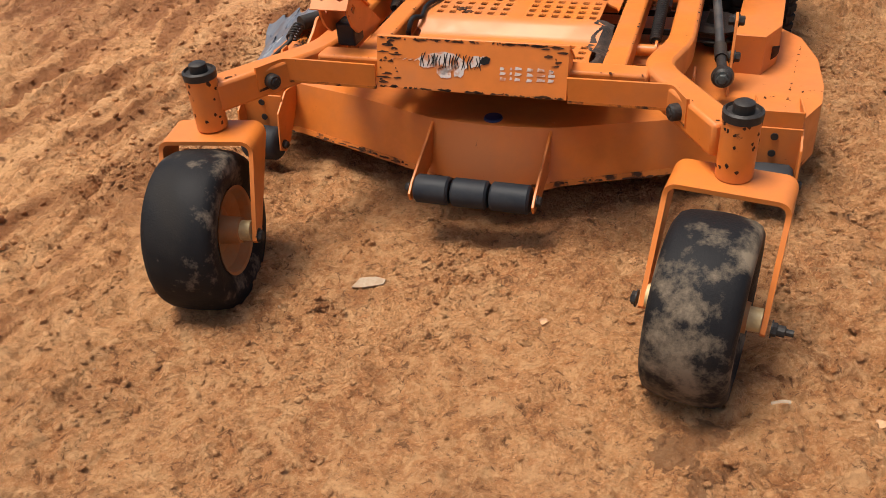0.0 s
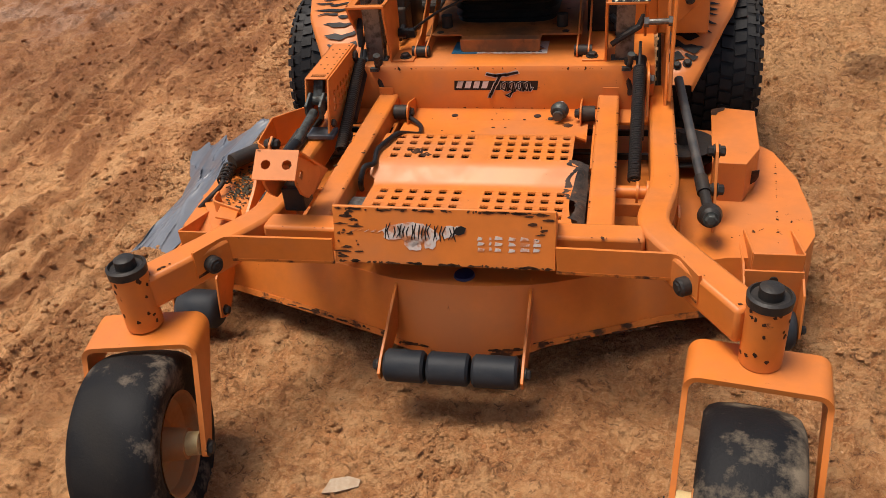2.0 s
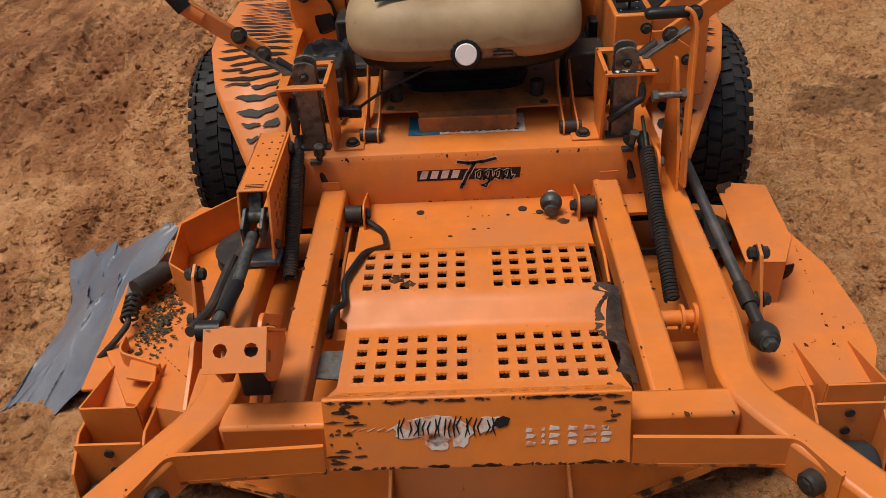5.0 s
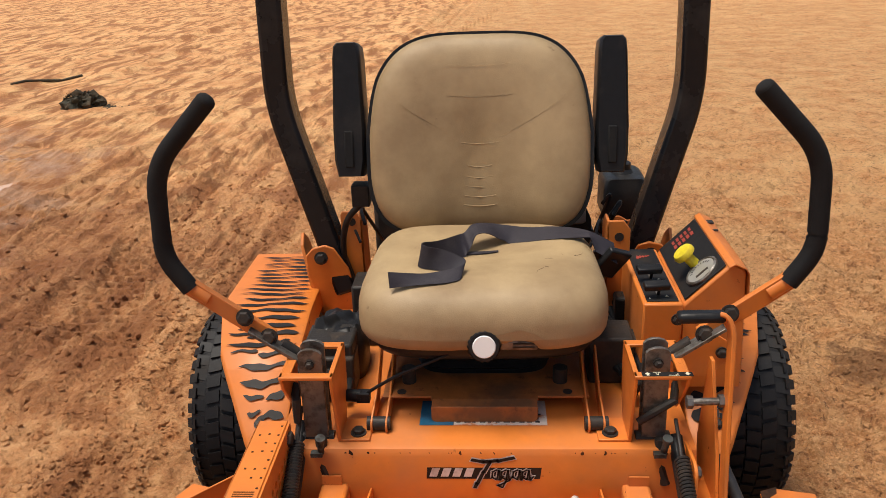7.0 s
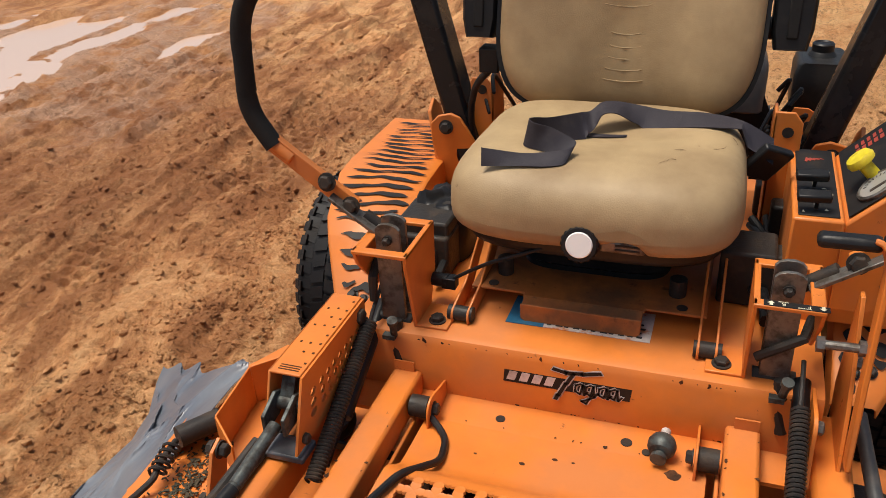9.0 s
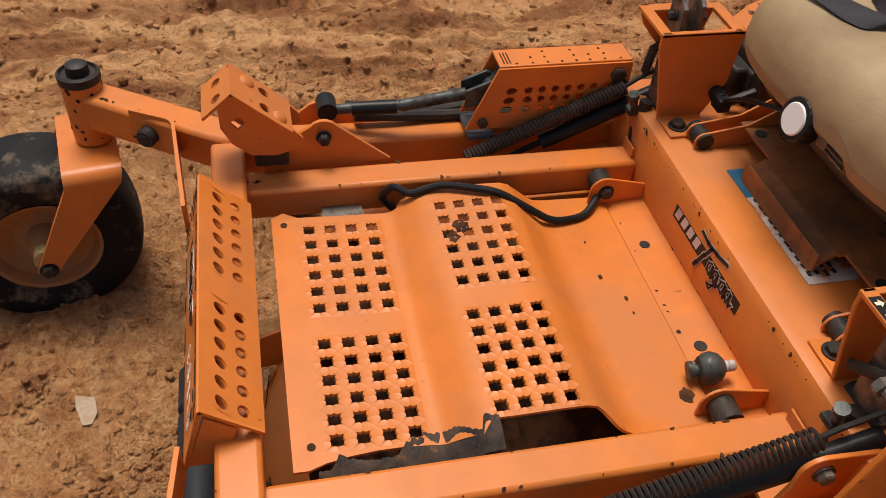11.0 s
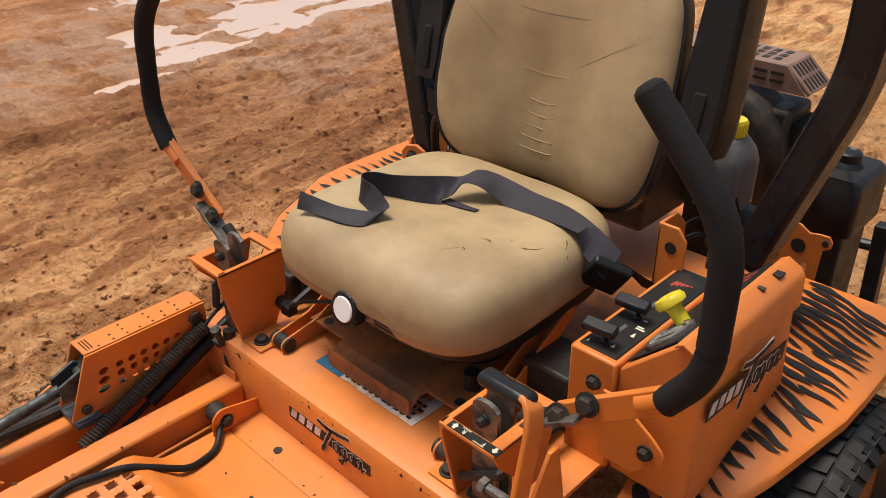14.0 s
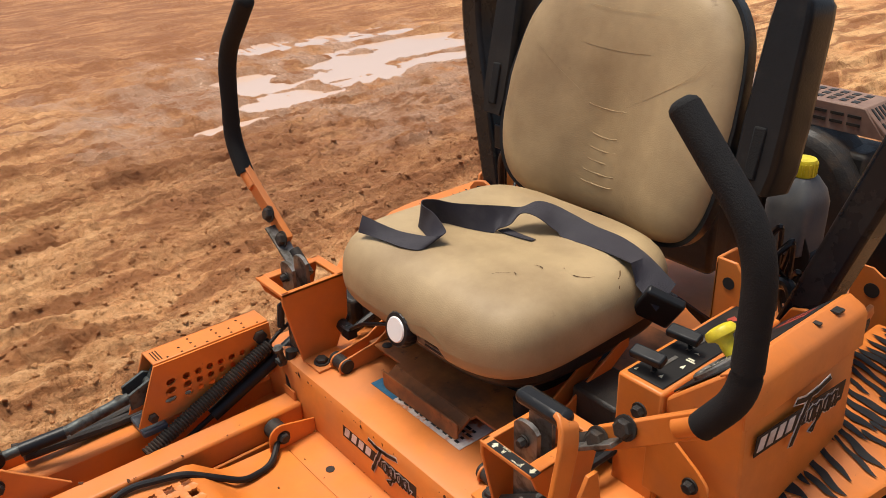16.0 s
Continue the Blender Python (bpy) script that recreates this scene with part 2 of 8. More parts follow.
def soil():
    """Packed sandy clay: pale dry skin, red clay and darker damp mud, with grit and fine relief."""
    m = mat("red_soil", (0.5, 0.3, 0.15), 0.9, 0.0, 0.25)
    nt = m.node_tree
    N, L, p = nt.nodes, nt.links, nt.nodes["Principled BSDF"]
    geo = N.new("ShaderNodeNewGeometry")

    def noisy(s, d=5.0, r=0.6):
        n = N.new("ShaderNodeTexNoise")
        n.inputs["Scale"].default_value, n.inputs["Detail"].default_value, n.inputs["Roughness"].default_value = s, d, r
        L.new(geo.outputs["Position"], n.inputs["Vector"])
        return n.outputs["Fac"]

    def math_(op, a, b=0.0):
        x = N.new("ShaderNodeMath")
        x.operation = op
        for i, v in enumerate((a, b)):
            if hasattr(v, "is_output"):
                L.new(v, x.inputs[i])
            else:
                x.inputs[i].default_value = v
        return x.outputs[0]

    def ramp(f, a, b, lo=0.0, hi=1.0):
        r = N.new("ShaderNodeMapRange")
        for k, v in (("From Min", a), ("From Max", b), ("To Min", lo), ("To Max", hi)):
            r.inputs[k].default_value = v
        L.new(f, r.inputs["Value"])
        return r.outputs["Result"]

    def mix(f, a, b):
        x = N.new("ShaderNodeMix")
        x.data_type = "RGBA"
        L.new(f, x.inputs[0])
        for i, v in ((6, a), (7, b)):
            if hasattr(v, "is_output"):
                L.new(v, x.inputs[i])
            else:
                x.inputs[i].default_value = (*v, 1)
        return x.outputs[2]

    sep = N.new("ShaderNodeSeparateXYZ")
    L.new(geo.outputs["Position"], sep.inputs[0])
    # damp mud along the wheel tracks, dry pale sand further off
    wander = ramp(noisy(0.55, 4), 0.3, 0.7, -1.1, 1.1)
    damp = ramp(math_("ADD", sep.outputs[0], wander), -0.7, -1.6)
    far = ramp(math_("ADD", math_("ADD", sep.outputs[1], math_("MULTIPLY", sep.outputs[0], 0.5)), wander), 1.6, 4.6)
    damp = math_("MULTIPLY", damp, ramp(far, 0.0, 1.0, 1.0, 0.45))
    back = ramp(math_("ADD", sep.outputs[1], math_("MULTIPLY", wander, 0.5)), 0.7, 1.8)
    damp = math_("MULTIPLY", damp, back)
    base = mix(ramp(noisy(3.2, 6), 0.36, 0.66), SOIL_RED, SOIL_TAN)
    fore = math_("MULTIPLY", ramp(math_("ADD", sep.outputs[0], math_("MULTIPLY", wander, 0.6)), -0.5, -1.5), ramp(back, 0.0, 1.0, 0.35, 0.0))
    base = mix(fore, base, SOIL_SAND)
    base = mix(ramp(noisy(26, 8, 0.75), 0.42, 0.80, 0.0, 0.8), base, SOIL_PALE)
    base = mix(math_("MULTIPLY", damp, ramp(noisy(2.3, 6), 0.34, 0.60, 0.45, 1.0)), base, SOIL_MUD_AND_SHADE)
    dry = mix(ramp(noisy(4.5, 6), 0.4, 0.62), SOIL_SAND, SOIL_TAN)
    base = mix(math_("MULTIPLY", far, ramp(noisy(1.1, 5), 0.3, 0.55, 0.25, 0.95)), base, dry)
    # drag marks along the wheel tracks
    flow = N.new("ShaderNodeCombineXYZ")
    L.new(math_("MULTIPLY", math_("SUBTRACT", sep.outputs[0], math_("MULTIPLY", ramp(noisy(0.8, 3), 0.3, 0.7, -1.0, 1.0), 0.14)), 5.0), flow.inputs[0])
    L.new(sep.outputs[1], flow.inputs[1])
    drag = N.new("ShaderNodeTexNoise")
    drag.inputs["Scale"].default_value, drag.inputs["Detail"].default_value, drag.inputs["Roughness"].default_value = 1.7, 7.0, 0.58
    L.new(flow.outputs[0], drag.inputs["Vector"])
    tracks = ramp(math_("ADD", sep.outputs[0], math_("MULTIPLY", wander, 0.4)), -0.45, -1.1)
    calm = ramp(tracks, 0.0, 1.0, 1.0, 0.35)
    wet = ramp(damp, 0.0, 0.7, 1.0, 0.25)
    base = mix(math_("MULTIPLY", calm, ramp(noisy(95, 6, 0.80), 0.55, 0.66, 0.0, 0.6)), base, SOIL_DARK)
    base = mix(ramp(noisy(38, 7, 0.75), 0.55, 0.68, 0.0, 0.5), base, SOIL_MUD_AND_SHADE)
    base = mix(math_("MULTIPLY", calm, ramp(noisy(150, 5, 0.78), 0.53, 0.63, 0.0, 0.65)), base, SOIL_PALE)
    # flakes and pits of the dried skin: pale crests, hollows darkened with painted shade
    def skin(scale, detail, rough, twist):
        n = N.new("ShaderNodeTexNoise")
        for k, v in (("Scale", scale), ("Detail", detail), ("Roughness", rough), ("Distortion", twist)):
            n.inputs[k].default_value = v
        L.new(geo.outputs["Position"], n.inputs["Vector"])
        return n.outputs["Fac"]
    flake, chunk = skin(19.0, 10.0, 0.72, 0.7), skin(7.0, 8.0, 0.66, 0.4)
    base = mix(math_("MULTIPLY", wet, ramp(flake, 0.51, 0.63, 0.0, 0.75)), base, SOIL_PALE)
    base = mix(ramp(flake, 0.45, 0.35, 0.0, 0.7), base, SOIL_MUD_AND_SHADE)
    base = mix(ramp(chunk, 0.43, 0.34, 0.0, 0.4), base, SOIL_MUD_AND_SHADE)
    # finest crevices: their occlusion is put into the colour, dark against pale crests
    crisp = skin(44.0, 9.0, 0.74, 0.9)
    base = mix(math_("MULTIPLY", calm, ramp(crisp, 0.535, 0.585, 0.0, 0.55)), base, SOIL_PALE)
    base = mix(math_("MULTIPLY", calm, ramp(crisp, 0.430, 0.385, 0.0, 0.70)), base, SOIL_DARK)
    # dark streaks: damp mud, with the ridges' shadowing painted in as well
    base = mix(math_("MULTIPLY", tracks, ramp(drag.outputs["Fac"], 0.47, 0.58, 0.0, 0.85)), base, SOIL_MUD_AND_SHADE)
    base = mix(math_("MULTIPLY", tracks, math_("MULTIPLY", wet, ramp(drag.outputs["Fac"], 0.47, 0.38, 0.0, 0.45))), base, SOIL_PALE)
    # damp stains
    for x, y, r in ((1.2, 1.93, 0.18), (0.52, -0.34, 0.045)):
        d = N.new("ShaderNodeVectorMath")
        d.operation = "DISTANCE"
        L.new(geo.outputs["Position"], d.inputs[0])
        d.inputs[1].default_value = (x, y, 0)
        f = ramp(math_("ADD", d.outputs["Value"], ramp(noisy(14, 6), 0.3, 0.7, -0.10, 0.10)), r, r * 0.7, 0.0, 0.6)
        base = mix(f, base, SOIL_DARK)
    # slick mud round the puddle
    off = N.new("ShaderNodeVectorMath")
    off.operation = "MULTIPLY_ADD"
    L.new(geo.outputs["Position"], off.inputs[0])
    off.inputs[1].default_value, off.inputs[2].default_value = (1.0, 0.62, 0.0), (3.45, -2.0, 0.0)
    ln = N.new("ShaderNodeVectorMath")
    ln.operation = "LENGTH"
    L.new(off.outputs[0], ln.inputs[0])
    slick = math_("MULTIPLY", ramp(math_("ADD", ln.outputs["Value"], ramp(noisy(1.6, 5), 0.3, 0.7, -0.5, 0.5)), 1.35, 0.75), ramp(noisy(5, 5), 0.40, 0.56))
    base = mix(slick, base, SOIL_SLICK)
    L.new(base, p.inputs["Base Color"])
    L.new(math_("SUBTRACT", ramp(damp, 0.0, 1.0, 0.92, 0.66), math_("MULTIPLY", slick, 0.50)), p.inputs["Roughness"])
    b1 = N.new("ShaderNodeBump")
    b1.inputs["Strength"].default_value, b1.inputs["Distance"].default_value = 1.0, 0.030
    lumps = N.new("ShaderNodeTexVoronoi")
    lumps.feature = "SMOOTH_F1"
    lumps.inputs["Scale"].default_value, lumps.inputs["Smoothness"].default_value = 62.0, 0.25
    L.new(geo.outputs["Position"], lumps.inputs["Vector"])
    crumbs = math_("MULTIPLY", math_("SUBTRACT", 0.8, lumps.outputs["Distance"]), ramp(noisy(6.0, 4), 0.44, 0.60, 0.03, 0.30))
    relief = math_("ADD", math_("MULTIPLY", math_("ADD", math_("MULTIPLY", flake, 1.7), math_("ADD", math_("MULTIPLY", chunk, 1.2), math_("MULTIPLY", math_("MULTIPLY", crisp, calm), 0.55))), ramp(tracks, 0.0, 1.0, 1.0, 0.48)), crumbs)
    L.new(math_("ADD", relief, math_("MULTIPLY", math_("MULTIPLY", drag.outputs["Fac"], tracks), 1.3)), b1.inputs["Height"])
    b2 = N.new("ShaderNodeBump")
    b2.inputs["Strength"].default_value, b2.inputs["Distance"].default_value = 1.0, 0.005
    L.new(noisy(120, 6, 0.72), b2.inputs["Height"])
    L.new(b1.outputs[0], b2.inputs["Normal"])
    L.new(b2.outputs[0], p.inputs["Normal"])
    return m


SOIL_RED, SOIL_TAN, SOIL_PALE = (0.54, 0.222, 0.083), (0.68, 0.312, 0.122), (0.82, 0.47, 0.225)
SOIL_MUD_AND_SHADE, SOIL_SAND, SOIL_DARK = (0.30, 0.115, 0.043), (0.84, 0.515, 0.240), (0.17, 0.072, 0.032)
SOIL_SLICK = (0.50, 0.29, 0.18)
SOIL = soil()
PEBBLE = layered("pale_grit", (0.58, 0.33, 0.17), (0.35, 0.2, 0.11), 60, 0.45, 0.6, (0.7, 0.85))
# base colour raised to carry part of the bright sky's reflection on muddy water
WATER = mat("muddy_water_sky_sheen", (0.60, 0.43, 0.34), 0.02, 0.0, 1.0)
DECAL = layered("black_decal", (0.016, 0.015, 0.015), (0.04, 0.028, 0.02), 18, 0.55, 0.8, (0.5, 0.7), relief=0.05, spec=0.2)
RUST_EDGE = layered("rust_eaten_paint", (0.06, 0.028, 0.016), (0.55, 0.165, 0.032), 26, 0.40, 0.50, (0.85, 0.5), relief=0.5, spec=0.2)
SILVER = layered("silver_decal", (0.62, 0.58, 0.56), (0.36, 0.30, 0.27), 30, 0.45, 0.65, (0.4, 0.5), relief=0.05)
WORN_WHITE = layered("worn_white_sticker", (0.62, 0.55, 0.50), (0.55, 0.20, 0.08), 45, 0.48, 0.6, (0.45, 0.6), relief=0.1)
BLUE = layered("blue_sticker", (0.02, 0.13, 0.24), (0.06, 0.2, 0.3), 30, 0.5, 0.7)
WHITE = mat("white_plastic", (0.80, 0.80, 0.79), 0.5)
YELLOW = layered("yellow_plastic", (0.72, 0.60, 0.03), (0.55, 0.42, 0.03), 30, 0.5, 0.7, (0.35, 0.5))
GREY_PLASTIC = layered("grey_plastic", (0.075, 0.08, 0.09), (0.12, 0.115, 0.11), 16, 0.45, 0.7, (0.4, 0.6))
GUARD = layered("faded_brown_paint", (0.20, 0.115, 0.085), (0.26, 0.17, 0.13), 18, 0.4, 0.7, (0.6, 0.8))
RIM = layered("dusty_rim_paint", (0.42, 0.16, 0.045), (0.36, 0.2, 0.09), 14, 0.4, 0.62, (0.7, 0.85), relief=0.3)
HUB = layered("cream_hub", (0.6, 0.45, 0.22), (0.4, 0.25, 0.1), 20, 0.45, 0.7)
GLASS = mat("gauge_lens", (0.30, 0.29, 0.26), 0.12)
CREAM_MARK = mat("cream_marking", (0.72, 0.68, 0.5), 0.5)
RED_MARK = mat("red_marking", (0.35, 0.05, 0.03), 0.5)
RUBBER_CLEAN = layered("roller_rubber", (0.02, 0.024, 0.03), (0.04, 0.042, 0.045), 12, 0.45, 0.7, (0.55, 0.75), relief=0.2, spec=0.25)
BLUE_CAP = mat("dark_blue_plastic", (0.015, 0.02, 0.09), 0.4)
PALE_SCRAP = layered("pale_plastic", (0.44, 0.35, 0.25), (0.36, 0.25, 0.16), 40, 0.4, 0.6, (0.3, 0.5))
WEED = layered("dark_weeds", (0.035, 0.033, 0.018), (0.06, 0.04, 0.02), 12, 0.4, 0.6, (0.7, 0.9))
# ---------------------------------------------------------------- ground
def lattice(X, Y, seed):
    xi, yi = np.floor(X).astype(np.int64), np.floor(Y).astype(np.int64)
    fx, fy = X - xi, Y - yi
    fx, fy = fx * fx * (3 - 2 * fx), fy * fy * (3 - 2 * fy)

    def h(a, b):
        n = (a * 374761393 + b * 668265263 + seed * 982451653) & 0x7FFFFFFF
        n = ((n ^ (n >> 13)) * 1274126177) & 0x7FFFFFFF
        return ((n ^ (n >> 16)) & 0xFFFF) / 65535.0
    return (h(xi, yi) * (1 - fx) + h(xi + 1, yi) * fx) * (1 - fy) + (h(xi, yi + 1) * (1 - fx) + h(xi + 1, yi + 1) * fx) * fy


def cloudy(X, Y, freq, octaves=4, seed=1, gain=0.5):
    s, a, t = 0.0, 1.0, 0.0
    for o in range(octaves):
        s = s + a * (lattice(X * freq * 2 ** o + 17.3 * o, Y * freq * 2 ** o - 9.1 * o, seed + o) - 0.5)
        t += a
        a *= gain
    return s / t


def smooth01(v, a, b):
    t = np.clip((v - a) / (b - a), 0, 1)
    return t * t * (3 - 2 * t)


POOLS = [(-3.06, 2.08, 0.16, 0.34), (-3.30, 2.55, 0.32, 0.36), (-3.48, 3.15, 0.34, 0.40), (-3.42, 3.85, 0.26, 0.50), (-3.72, 2.52, 0.34, 0.22), (-3.80, 3.35, 0.34, 0.34), (-3.9, 3.9, 0.40, 0.5), (-2.85, 3.9, 0.16, 0.40), (-3.35, 4.7, 0.20, 0.5)]
WATER_Z = -0.017


def ground_height(X, Y):
    churn = smooth01(-X + 0.5 * cloudy(X, Y, 0.7, 3, 5), 0.7, 1.25) * (0.35 + 0.65 * smooth01(9 - np.abs(X), 0, 4))
    dist = np.hypot(X + 0.5, Y - 1.0)
    near = smooth01(60 - dist, 0, 40)
    close = smooth01(9 - dist, 0, 6)
    z = 0.016 * cloudy(X, Y, 0.9, 3, 11) + (0.013 + 0.004 * churn) * cloudy(X, Y, 4.0, 4, 21) * (0.25 + 0.75 * close)
    # crumbly ridges and pits
    crumb = 0.5 - np.abs(cloudy(X, Y, 7.0, 4, 31, 0.62)) * 3.0
    fine = 0.5 - np.abs(cloudy(X, Y, 15.0, 3, 131, 0.7)) * 3.0
    z = z + close * ((0.007 + 0.001 * churn) * crumb + 0.005 * (1 - 0.5 * churn) * fine)
    z = z + close * (0.008 + 0.003 * churn) * smooth01(cloudy(X, Y, 10.0, 3, 77), 0.13, 0.24)
    z = z - close * 0.012 * smooth01(cloudy(X, Y, 9.0, 3, 41), 0.11, 0.19) * (1 - 0.3 * churn)
    # flaked skin: small ledges with crisp edges
    plate = cloudy(X, Y, 5.0, 5, 211, 0.62)
    shard = cloudy(X, Y, 13.0, 4, 311, 0.65)
    for level in (-0.12, -0.03, 0.06, 0.15):
        z = z + close * (0.0085 - 0.006 * churn) * smooth01(plate, level, level + 0.009)
        z = z + close * (0.0045 - 0.002 * churn) * smooth01(shard, level, level + 0.014)
    # long drag marks along the tracks
    c = X - 0.14 * cloudy(X, Y, 0.5, 2, 404)
    broken = smooth01(cloudy(X, Y, 1.7, 3, 505), -0.12, 0.12)
    streak = 0.5 - np.abs(cloudy(c * 8, Y * 0.6 + 0.3 * X, 1.0, 4, 171, 0.65)) * 3.0
    z = z + close * churn * 0.040 * streak * (0.5 + 0.5 * broken)
    groove = cloudy(c * 26, Y * 1.6, 1.0, 3, 271, 0.6)
    z = z + close * churn * 0.014 * broken * smooth01(groove, -0.03, 0.05)
    lump = cloudy(X, Y, 17.0, 3, 611, 0.7)
    z = z + close * (0.004 + 0.005 * churn) * smooth01(lump, 0.04, 0.20)
    grain = cloudy(X, Y, 34.0, 2, 711, 0.7)
    z = z + close * 0.004 * (1 - 0.5 * churn) * (np.abs(grain) * 2.2 - 0.4)
    # wheel ruts
    for off, lean, wide, deep, lug in ((-1.32, 0.07, 0.13, 0.020, 1), (-1.78, 0.09, 0.16, 0.026, 1), (-2.28, 0.12, 0.15, 0.024, 0), (-2.62, 0.10, 0.12, 0.020, 1), (-3.9, 0.05, 0.25, 0.03, 0), (-4.9, 0.1, 0.25, 0.03, 1), (-1.02, 0.03, 0.07, 0.010, 0), (-0.27, 0.0, 0.09, 0.006, 1), (-2.0, 0.16, 0.06, 0.022, 0)):
        c = X - off - lean * Y - 0.10 * cloudy(X * 0.2, Y, 0.6, 2, int(abs(off) * 100))
        inside = 1 - smooth01(np.abs(c), wide * 0.75, wide)
        lip = np.exp(-((np.abs(c) - wide * 1.12) / (0.28 * wide)) ** 2)
        wear = smooth01(cloudy(X * 0.5, Y * 0.5, 1.1, 3, int(abs(off) * 70) + 3), -0.2, 0.1)
        z = z + wear * (-deep * inside + 0.65 * deep * lip * (0.6 + cloudy(X, Y, 8, 2, 9)))
        if lug:
            bars = np.sin((Y + 0.7 * np.abs(c)) * 2 * np.pi / 0.062)
            z = z + wear * inside * 0.20 * deep * np.clip(bars * 2, -1, 1) * smooth01(7 - dist, 0, 5) * smooth01(cloudy(X, Y, 1.3, 2, 91), -0.1, 0.15)
    # slewing tracks with a clear block-tread print: pits with thin walls left between them
    for y0, y1, x0, lean, half, narrow, keep in ((2.15, 3.30, -1.40, -0.205, 0.145, 0.055, 1.0), (1.45, 1.98, -1.60, -0.10, 0.13, 0.02, 0.75)):
        c = X - x0 - lean * (Y - y0) - 0.03 * np.sin((Y - y0) * 2.6)
        wide = half - narrow * np.clip((Y - y0) / (y1 - y0), 0, 1)
        inside = (1 - smooth01(np.abs(c), wide * 0.92, wide)) * smooth01(Y + 0.12 * c, y0 - 0.03, y0 + 0.01) * (1 - smooth01(Y, y1 - 0.30, y1))
        wob = 0.014 * cloudy(X, Y, 9.0, 2, 818)
        row = (Y + 0.10 * c + wob) / 0.064
        brick = (c + wob) / 0.058 + 0.5 * (np.floor(row) % 2)
        edge = np.minimum(np.abs(row - np.round(row)) * 0.064, np.abs(brick - np.round(brick)) * 0.058)
        wall = 1 - smooth01(edge, 0.006, 0.0125)
        rim = np.exp(-((np.abs(c) - wide * 1.1) / 0.03) ** 2) * smooth01(Y, y0 - 0.03, y0 + 0.05) * (1 - smooth01(Y, y1 - 0.3, y1))
        z = z * (1 - 0.88 * keep * inside) + keep * (inside * (0.027 * wall - 0.030) + 0.006 * rim)
    pool = 0.0
    for px, py, rx, ry in POOLS:
        pool = np.maximum(pool, np.exp(-((X - px) / rx) ** 2 - ((Y - py) / ry) ** 2))
    z = z * (1 - 0.55 * smooth01(pool, 0.2, 0.7)) - 0.04 * smooth01(pool + 0.95 * cloudy(X, Y, 3.0, 5, 51, 0.68) + 0.20 * np.sin((X - 0.12 * Y) * 19), 0.32, 0.70)
    # level where the mower stands
    flat = smooth01(0.62 - np.abs(X), 0, 0.25) * smooth01(2.0 - Y, 0, 0.4) * smooth01(Y + 0.9, 0, 0.4)
    z = z * (1 - 0.45 * flat)
    rise = 0.25 * cloudy(X, Y, 0.02, 2, 61) * smooth01(np.hypot(X, Y), 12, 60)
    return z * near + rise


def spaced(a, b, fine0, fine1, step, grow=1.035):
    v = list(np.arange(fine0, fine1 + 1e-6, step))
    s, x = step, fine1
    while x < b:
        s *= grow
        x += s
        v.append(x)
    s, x, low = step, fine0, []
    while x > a:
        s *= grow
        x -= s
        low.append(x)
    return np.array(low[::-1] + v)


def build_ground():
    xs, ys = spaced(-400, 400, -2.7, 1.6, 0.009), spaced(-150, 600, -1.2, 3.25, 0.009)
    X, Y = np.meshgrid(xs, ys)
    Z = ground_height(X, Y)
    nx, ny = len(xs), len(ys)
    co = np.stack([X, Y, Z], -1).reshape(-1, 3).astype(np.float32)
    i = np.arange(nx * ny).reshape(ny, nx)
    quads = np.stack([i[:-1, :-1], i[:-1, 1:], i[1:, 1:], i[1:, :-1]], -1).reshape(-1, 4).astype(np.int32)
    me = bpy.data.meshes.new("ground")
    me.vertices.add(len(co))
    me.vertices.foreach_set("co", co.ravel())
    me.loops.add(quads.size)
    me.loops.foreach_set("vertex_index", quads.ravel())
    me.polygons.add(len(quads))
    me.polygons.foreach_set("loop_start", np.arange(0, quads.size, 4, dtype=np.int32))
    me.update(calc_edges=True)
    me.polygons.foreach_set("use_smooth", [True] * len(me.polygons))
    me.materials.append(SOIL)
    return tagged(new("ground", me), "bare red-brown earth with tyre ruts and clods", "ground", kind="structure")


ground = build_ground()


def height_at(x, y):
    return float(ground_height(np.array([[float(x)]]), np.array([[float(y)]]))[0, 0])


b = BM()
ring = []
for i in range(60):
    a = 2 * math.pi * i / 60
    k = 1 + 0.08 * math.sin(3 * a) + 0.05 * math.sin(7 * a + 1)
    ring.append(b.verts.new((-3.6 + 1.35 * k * math.cos(a), 3.2 + 1.75 * k * math.sin(a), WATER_Z)))
b.faces.new(ring)
puddle = tagged(part("puddle", b, WATER, None), "shallow muddy rain puddle in the wheel ruts", "puddle", kind="structure")


